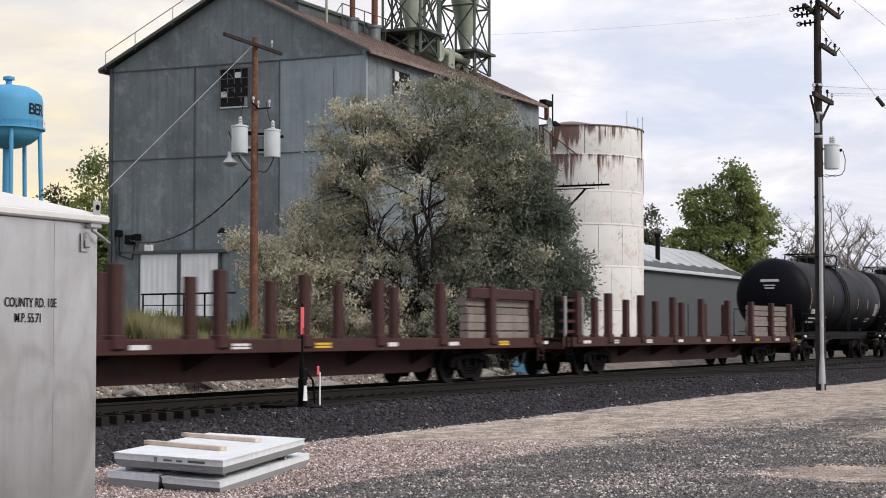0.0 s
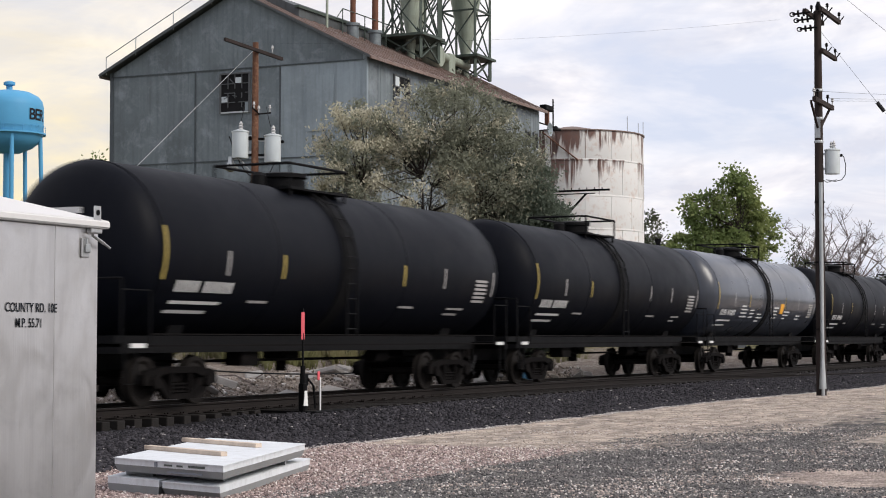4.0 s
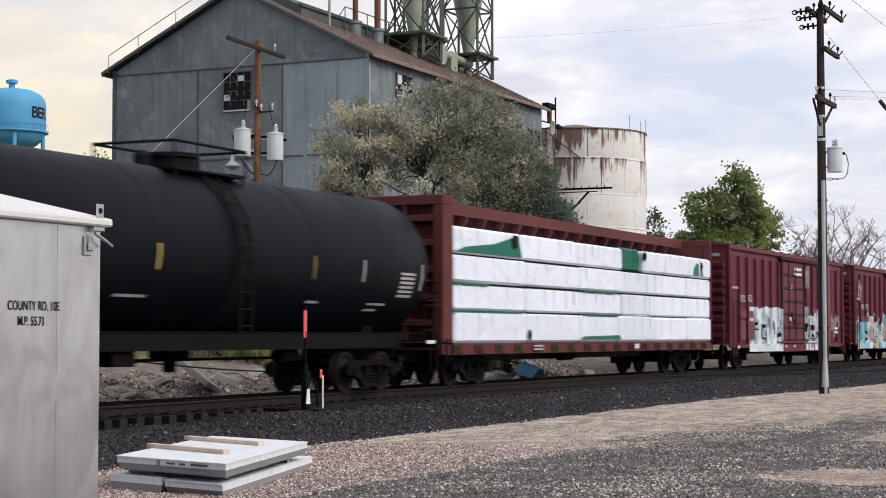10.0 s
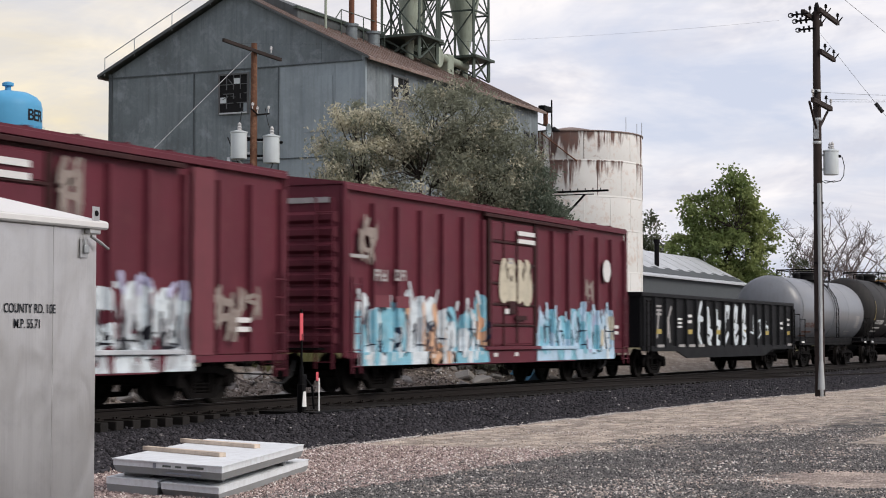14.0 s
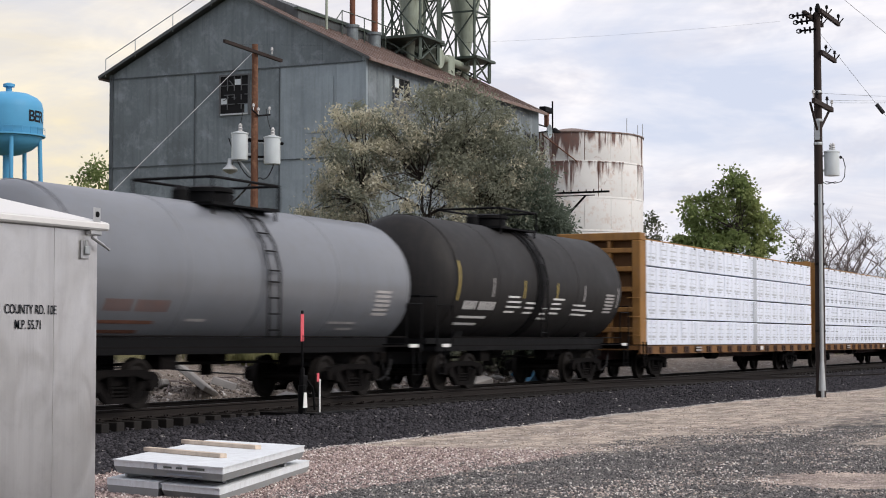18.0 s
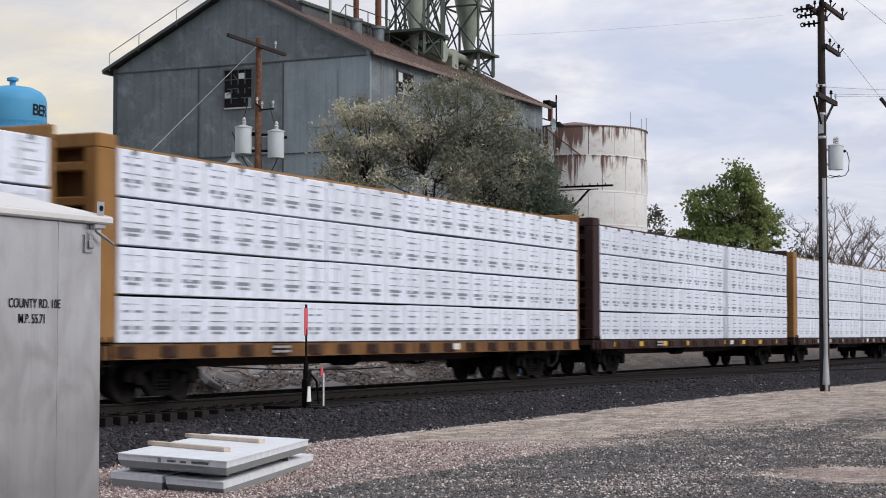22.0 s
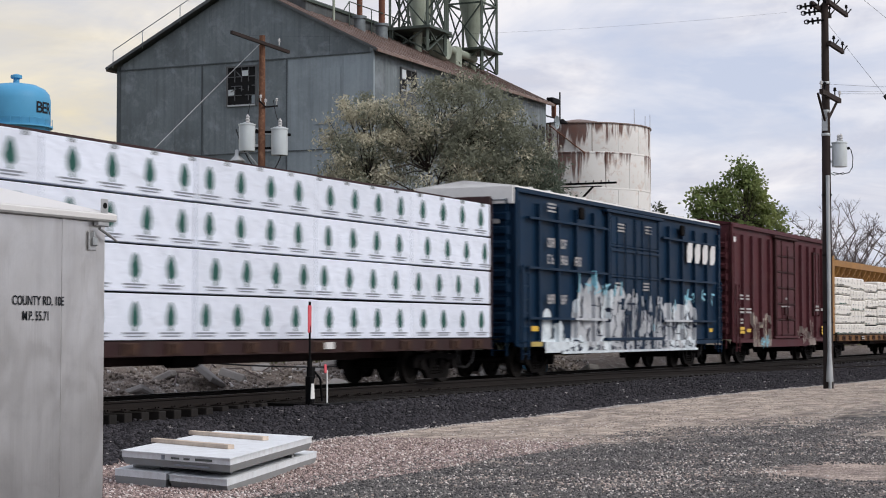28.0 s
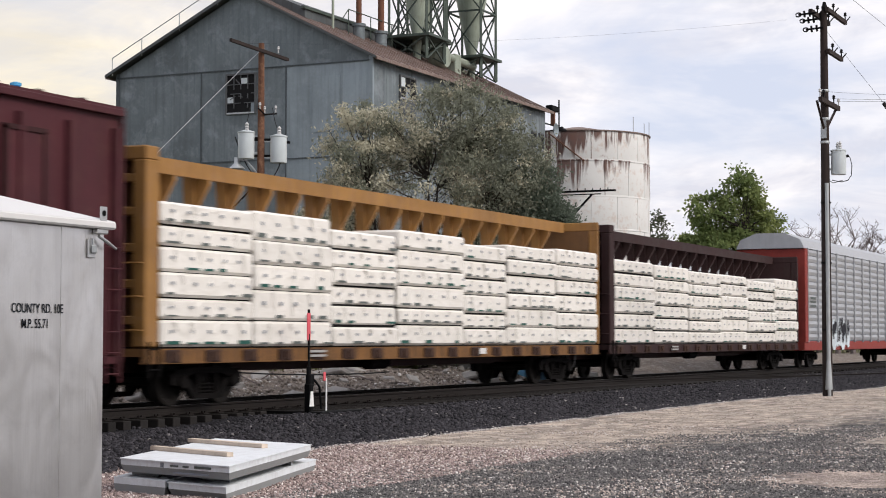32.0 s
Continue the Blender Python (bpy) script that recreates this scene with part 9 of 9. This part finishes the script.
        for k in range(9):
            a = rng.uniform(0, 6.28)
            e = Vector((math.cos(a) * h * rng.uniform(0.05, 0.2), math.sin(a) * h * rng.uniform(0.05, 0.2), h * rng.uniform(0.65, 1.0)))
            pts = limb(t, (0.2, 0.1, h * rng.uniform(0.15, 0.3)), e, 0.085, 0.025, M_BARK_GREY, rng, 5, 0.16)
            for p in pts[2:]:
                for j in range(6):
                    q = p + Vector((rng.uniform(-1, 1), rng.uniform(-1, 1), rng.uniform(0.1, 1.3))) * rng.uniform(0.5, 1.1)
                    twig.rod(p, q, 0.022, 0.012, 4, False)
                    for k2 in range(3):
                        o = p.lerp(q, rng.uniform(0.4, 1.0))
                        twig.rod(o, o + Vector((rng.uniform(-1, 1), rng.uniform(-1, 1), rng.uniform(0.0, 1.0))) * rng.uniform(0.25, 0.6), 0.012, 0.007, 3, False)
        tagged(part("twig_mass", twig, M_BARK_GREY, t), kind="stuff")
    # weeds on the bank and before the mill
    rng = np.random.default_rng(5)
    n = 6000
    x, y = rng.uniform(47, 76, n), rng.uniform(27.5, 36.5, n)
    clump = np.array([noise.noise(Vector((a * 0.35, b * 0.35, 2.0))) for a, b in zip(x, y)])
    ok = (clump > -0.05 + 0.35 * (y < 27)) & ~((y > 34.2) & (x > 66.4))
    x, y, clump = x[ok], y[ok], clump[ok]
    v, f = [], []
    for a, b, c in zip(x, y, clump):
        z = float(ground_height(a, b))
        h = (0.25 + 1.0 * max(0, c + 0.15)) * rng.uniform(0.6, 1.4) * (0.45 if b < 27 else 1.0)
        for k in range(5):
            dx, dy = rng.normal(size=2) * 0.22 * h
            w = 0.012 + 0.016 * rng.random()
            i = len(v)
            v += [(a - w, b, z - 0.03), (a + w, b, z - 0.03), (a + dx * 0.6 + w, b + dy * 0.6, z + h * 0.6), (a + dx * 0.6 - w, b + dy * 0.6, z + h * 0.6), (a + dx, b + dy, z + h)]
            f += [(i, i + 1, i + 2, i + 3), (i + 3, i + 2, i + 4)]
    g = Geo()
    g.v, g.f = v, f
    me = g.mesh("weeds", fix=False)
    me.materials.append(M_WEED)
    tagged(new("weeds", me), "dry yellow-green weeds on the bank before the mill", "weeds", kind="stuff")
    # far wooded horizon
    rng2 = random.Random(9)
    pts = []
    for i in range(900):
        a = radians(rng2.uniform(-20, 75))
        d = rng2.uniform(380, 460)
        h = 7 + 5 * noise.noise(Vector((a * 14, 0, 0)))
        for k in range(8):
            pts.append((math.cos(a) * d + rng2.gauss(0, 3), math.sin(a) * d + rng2.gauss(0, 3), rng2.uniform(0, max(h, 2))))
    me = leaves(np.array(pts), 1.6, 0.8, 3)
    me.name = "distant_woods"
    me.materials.append(M_LEAF_DULL)
    tagged(new("distant_woods", me), "distant line of dull green trees", "woods", kind="stuff")


build_plants()

# ---- dock, rubble and loose stones ----


def build_white_shed():
    x, y, _ = spot(-0.192, 98.0)
    s = thing("white_trailer", "white metal-sided trailer standing behind the mill's corner", "trailer", (x, y, 1.0, 0, 0, 25 - 90))
    part("body", Geo().box(-2.2, 2.2, 0, 6, 0.9, 3.9, 0.05), M_WHITE, s)
    for i in range(9):
        part("side_post", Geo().box(-2.15 + i * 0.53, -2.1 + i * 0.53, -0.03, 0, 0.95, 3.85), M_WHITE, s)
    part("bottom_rail", Geo().box(-2.2, 2.2, -0.04, 0, 0.9, 1.05), M_BLACK_STEEL, s)
    for x_ in (-1.6, 1.6):
        part("support_leg", Geo().box(x_ - 0.1, x_ + 0.1, 1, 1.2, -0.3, 0.9), M_BLACK_STEEL, s)


build_white_shed()


def build_yard():
    thing("loading_dock", "low concrete loading dock before the pale doors", "dock", (0, 0, 0), geo=Geo().box(64.6, 66.55, 40.0, 46.4, 0.6, 2.1, 0.03), mat=M_CONCRETE)
    r = thing("dock_railing", "dark pipe railing along the loading dock", "railing", (0, 0, 0))
    ys = [40.1 + i * 1.05 for i in range(5)]
    part("top_bar", Geo().path([(64.7, 39.6, 3.42), (64.7, 44.4, 3.38)], 0.04), M_BLACK_STEEL, r)
    part("mid_bar", Geo().path([(64.7, 40.1, 2.9), (64.7, 44.3, 2.9)], 0.02), M_BLACK_STEEL, r)
    for y in ys:
        part("post", Geo().rod((64.7, y, 2.08), (64.7, y, 3.42), 0.04), M_BLACK_STEEL, r)
    rng = random.Random(8)
    for i in range(46):
        x, y = rng.uniform(26, 64), rng.uniform(22.9, 26.5)
        z = float(ground_height(x, y))
        s = rng.uniform(0.12, 0.42)
        g = Geo().box(-s, s, -s * rng.uniform(0.5, 1), s * 0.8, -s * 0.25, s * rng.uniform(0.15, 0.5), s * 0.12)
        thing("concrete_rubble", "broken grey concrete lump on the earth bank", "rubble", pose(x, y, z + s * 0.1, rng.uniform(-25, 25), rng.uniform(-25, 25), rng.uniform(0, 180)), group="rubble", geo=g, mat=M_CONCRETE)
    thing("concrete_slab", "pale broken concrete slab leaning on the bank", "slab", pose(37.6, 24.2, 0.75, 38, 8, 20), geo=Geo().box(-0.75, 0.75, -0.55, 0.55, -0.07, 0.07, 0.02), mat=M_CONCRETE)
    thing("concrete_slab", "pale flat concrete slab beside the rails", "slab", pose(28.7, 21.9, 0.36, 3, 2, 10), geo=Geo().box(-0.6, 0.6, -0.3, 0.3, -0.05, 0.05, 0.02), mat=M_WHITE)
    thing("tarpaulin", "crumpled blue sheet lying on the bank", "sheet", pose(57.3, 23.3, 0.52, 20, 4, 8), geo=Geo().slab([(-0.7, -0.2), (-0.3, 0.15), (0.4, 0.2), (0.75, 0.0), (0.5, -0.2)], "y", -0.35, 0.35), mat=M_BLUE_SHEET)
    for i in range(26):
        x, y = rng.uniform(26, 60), rng.uniform(22.8, 26)
        z = float(ground_height(x, y)) + 0.06
        a, l = rng.uniform(0, 3.1), rng.uniform(0.5, 1.6)
        thing("dead_branch", "dry grey branch on the earth bank", "branch", (0, 0, 0), group="dead branches",
              geo=Geo().path([(x, y, z), (x + l * 0.5 * math.cos(a), y + l * 0.5 * math.sin(a), z + rng.uniform(0, 0.25)), (x + l * math.cos(a), y + l * math.sin(a), z + rng.uniform(0, 0.2))], 0.02, 5), mat=M_BARK_GREY)
    thing("old_cable", "black cable strung low along the bank", "cable", (0, 0, 0), geo=Geo().path(sag((24, 23.6, 1.0), (34, 23.4, 1.12), 0.1) + sag((34, 23.4, 1.12), (46, 23.2, 0.75), 0.15), 0.02, 5), mat=M_CABLE)


build_yard()


def stones(n, x0, x1, y_at, size, seed, name, label, mat, keep=None):
    rng = np.random.default_rng(seed)
    base = np.array([(1, 0, 0), (-1, 0, 0), (0, 1, 0), (0, -1, 0), (0, 0, 1), (0, 0, -1)], float)
    tri = np.array([(0, 2, 4), (2, 1, 4), (1, 3, 4), (3, 0, 4), (2, 0, 5), (1, 2, 5), (3, 1, 5), (0, 3, 5)])
    xs = x0 + (x1 - x0) * rng.random(n) ** 1.5
    ys = y_at(xs, rng.random(n))
    if keep is not None:
        ok = keep(xs, ys)
        xs, ys, n = xs[ok], ys[ok], int(ok.sum())
    zs = ground_height(xs, ys)
    s = size * rng.uniform(0.5, 1.5, (n, 1, 1)) * rng.uniform(0.6, 1.2, (n, 6, 3))
    ang = rng.random(n) * 6.28
    c, d = np.cos(ang), np.sin(ang)
    rot = np.stack([np.stack([c, -d, 0 * c], 1), np.stack([d * 0.8, c * 0.8, 0.6 + 0 * c], 1), np.stack([-d * 0.6, -c * 0.6, 0.8 + 0 * c], 1)], 1)
    v = np.einsum("nij,nkj->nki", rot, base[None] * s) + np.stack([xs, ys, zs], 1)[:, None] + np.array((0, 0, size * 0.25))
    f = (tri[None] + 6 * np.arange(n)[:, None, None]).reshape(-1)
    me = bpy.data.meshes.new(name)
    me.vertices.add(6 * n)
    me.vertices.foreach_set("co", v.reshape(-1))
    me.loops.add(24 * n)
    me.loops.foreach_set("vertex_index", f)
    me.polygons.add(8 * n)
    me.polygons.foreach_set("loop_start", np.arange(0, 24 * n, 3))
    me.update(calc_edges=True)
    me.materials.append(mat)
    tagged(new(name, me), label, "stones", kind="stuff")


def stone_material(name, a, b_, c, share):
    m = bpy.data.materials.new(name)
    m.use_nodes = True
    nt = m.node_tree
    b = nt.nodes["Principled BSDF"]
    r = nt.nodes.new("ShaderNodeNewGeometry").outputs["Random Per Island"]
    nt.links.new(mix(nt, ramp(nt, r, (share, 0.0), (share + 0.02, 1.0)), mix(nt, ramp(nt, r, (0.0, 0.0), (share, 1.0)), a, b_), c), b.inputs["Base Color"])
    b.inputs["Roughness"].default_value = 0.9
    b.inputs["Specular IOR Level"].default_value = 0.2
    return m


BALLAST = stone_material("ballast_stone", (0.008, 0.008, 0.0098), (0.058, 0.054, 0.062), (0.34, 0.32, 0.31), 0.988)
stones(52000, 18, 95, lambda x, u: shoulder(x) - 0.3 + (18.0 - shoulder(x)) * u, 0.036, 1, "ballast_stones", "dark grey crushed ballast stones with a few pale ones", BALLAST)
stones(5000, 19, 80, lambda x, u: 18.2 + 4.2 * u, 0.035, 2, "ballast_stones", "dark ballast stones between the rails", BALLAST)
YARD_PALE = stone_material("pale_yard_stone", (0.20, 0.165, 0.145), (0.60, 0.51, 0.455), (0.74, 0.70, 0.67), 0.80)
YARD_GREY = stone_material("grey_yard_stone", (0.033, 0.033, 0.036), (0.24, 0.228, 0.22), (0.60, 0.56, 0.53), 0.93)


def in_view(x, y):
    return (y > 0.165 * x) & (y < 0.84 * x)


def drift(x, y, s, k):
    return lumps(x, y, s, k) + 0.5 * lumps(x, y, s * 2.7, k + 4)


def on_road(x, y):
    edge = grey_edge(x) + 1.6 * lumps(x, y, 0.35, 2.0) + 1.6 * lumps(x, y, 1.3, 6.0) + 1.7 * lumps(x, y, 9.0, 1.0)
    return in_view(x, y) & (y < edge) & ~((x > 29) & (y < 6.2)) & ~((x - 21.6) ** 2 + 1.3 * (y - 4.6) ** 2 < 1.6)


stones(72000, 14, 36, lambda x, u: 0.165 * x + 7.2 * u, 0.013, 3, "road_gravel", "dark crushed gravel of the yard road with pale stones", YARD_GREY, on_road)
stones(26000, 14, 34, lambda x, u: 0.165 * x + 7.6 * u, 0.015, 6, "loose_gravel", "pale stones lying in drifts on the yard road", YARD_PALE, lambda x, y: in_view(x, y) & (drift(x, y, 0.55, 9.0) + 0.5 * lumps(x, y, 7.0, 3.0) > 0.2))
stones(27000, 15, 25.5, lambda x, u: 9.4 + (shoulder(x) - 9.2) * u, 0.017, 7, "loose_gravel", "pinkish pebbly gravel round the stacked panels", stone_material("pink_pebble", (0.10, 0.073, 0.07), (0.49, 0.385, 0.36), (0.70, 0.64, 0.61), 0.87), in_view)
stones(9000, 22, 60, lambda x, u: 4.5 + (shoulder(x) - 4.3) * u, 0.013, 8, "loose_gravel", "scattered brown and pale stones on the earth", stone_material("earth_stone", (0.16, 0.13, 0.11), (0.55, 0.46, 0.39), (0.70, 0.65, 0.61), 0.9), lambda x, y: in_view(x, y) & (y > grey_edge(x)))
stones(9000, 22, 66, lambda x, u: shoulder(x) - 0.35 + 0.5 * u * u - 0.3 * np.sin(x * 1.7) * u, 0.019, 5, "loose_gravel", "pale stones along the foot of the ballast", stone_material("foot_stone", (0.22, 0.20, 0.19), (0.5, 0.47, 0.45), (0.66, 0.63, 0.6), 0.9))
stones(5200, 26, 66, lambda x, u: 22.6 + 4.0 * u, 0.055, 4, "bank_stones", "earth clods and small rubble on the bank", stone_material("bank_stone", (0.095, 0.079, 0.068), (0.36, 0.31, 0.27), (0.55, 0.52, 0.50), 0.9))


motions()
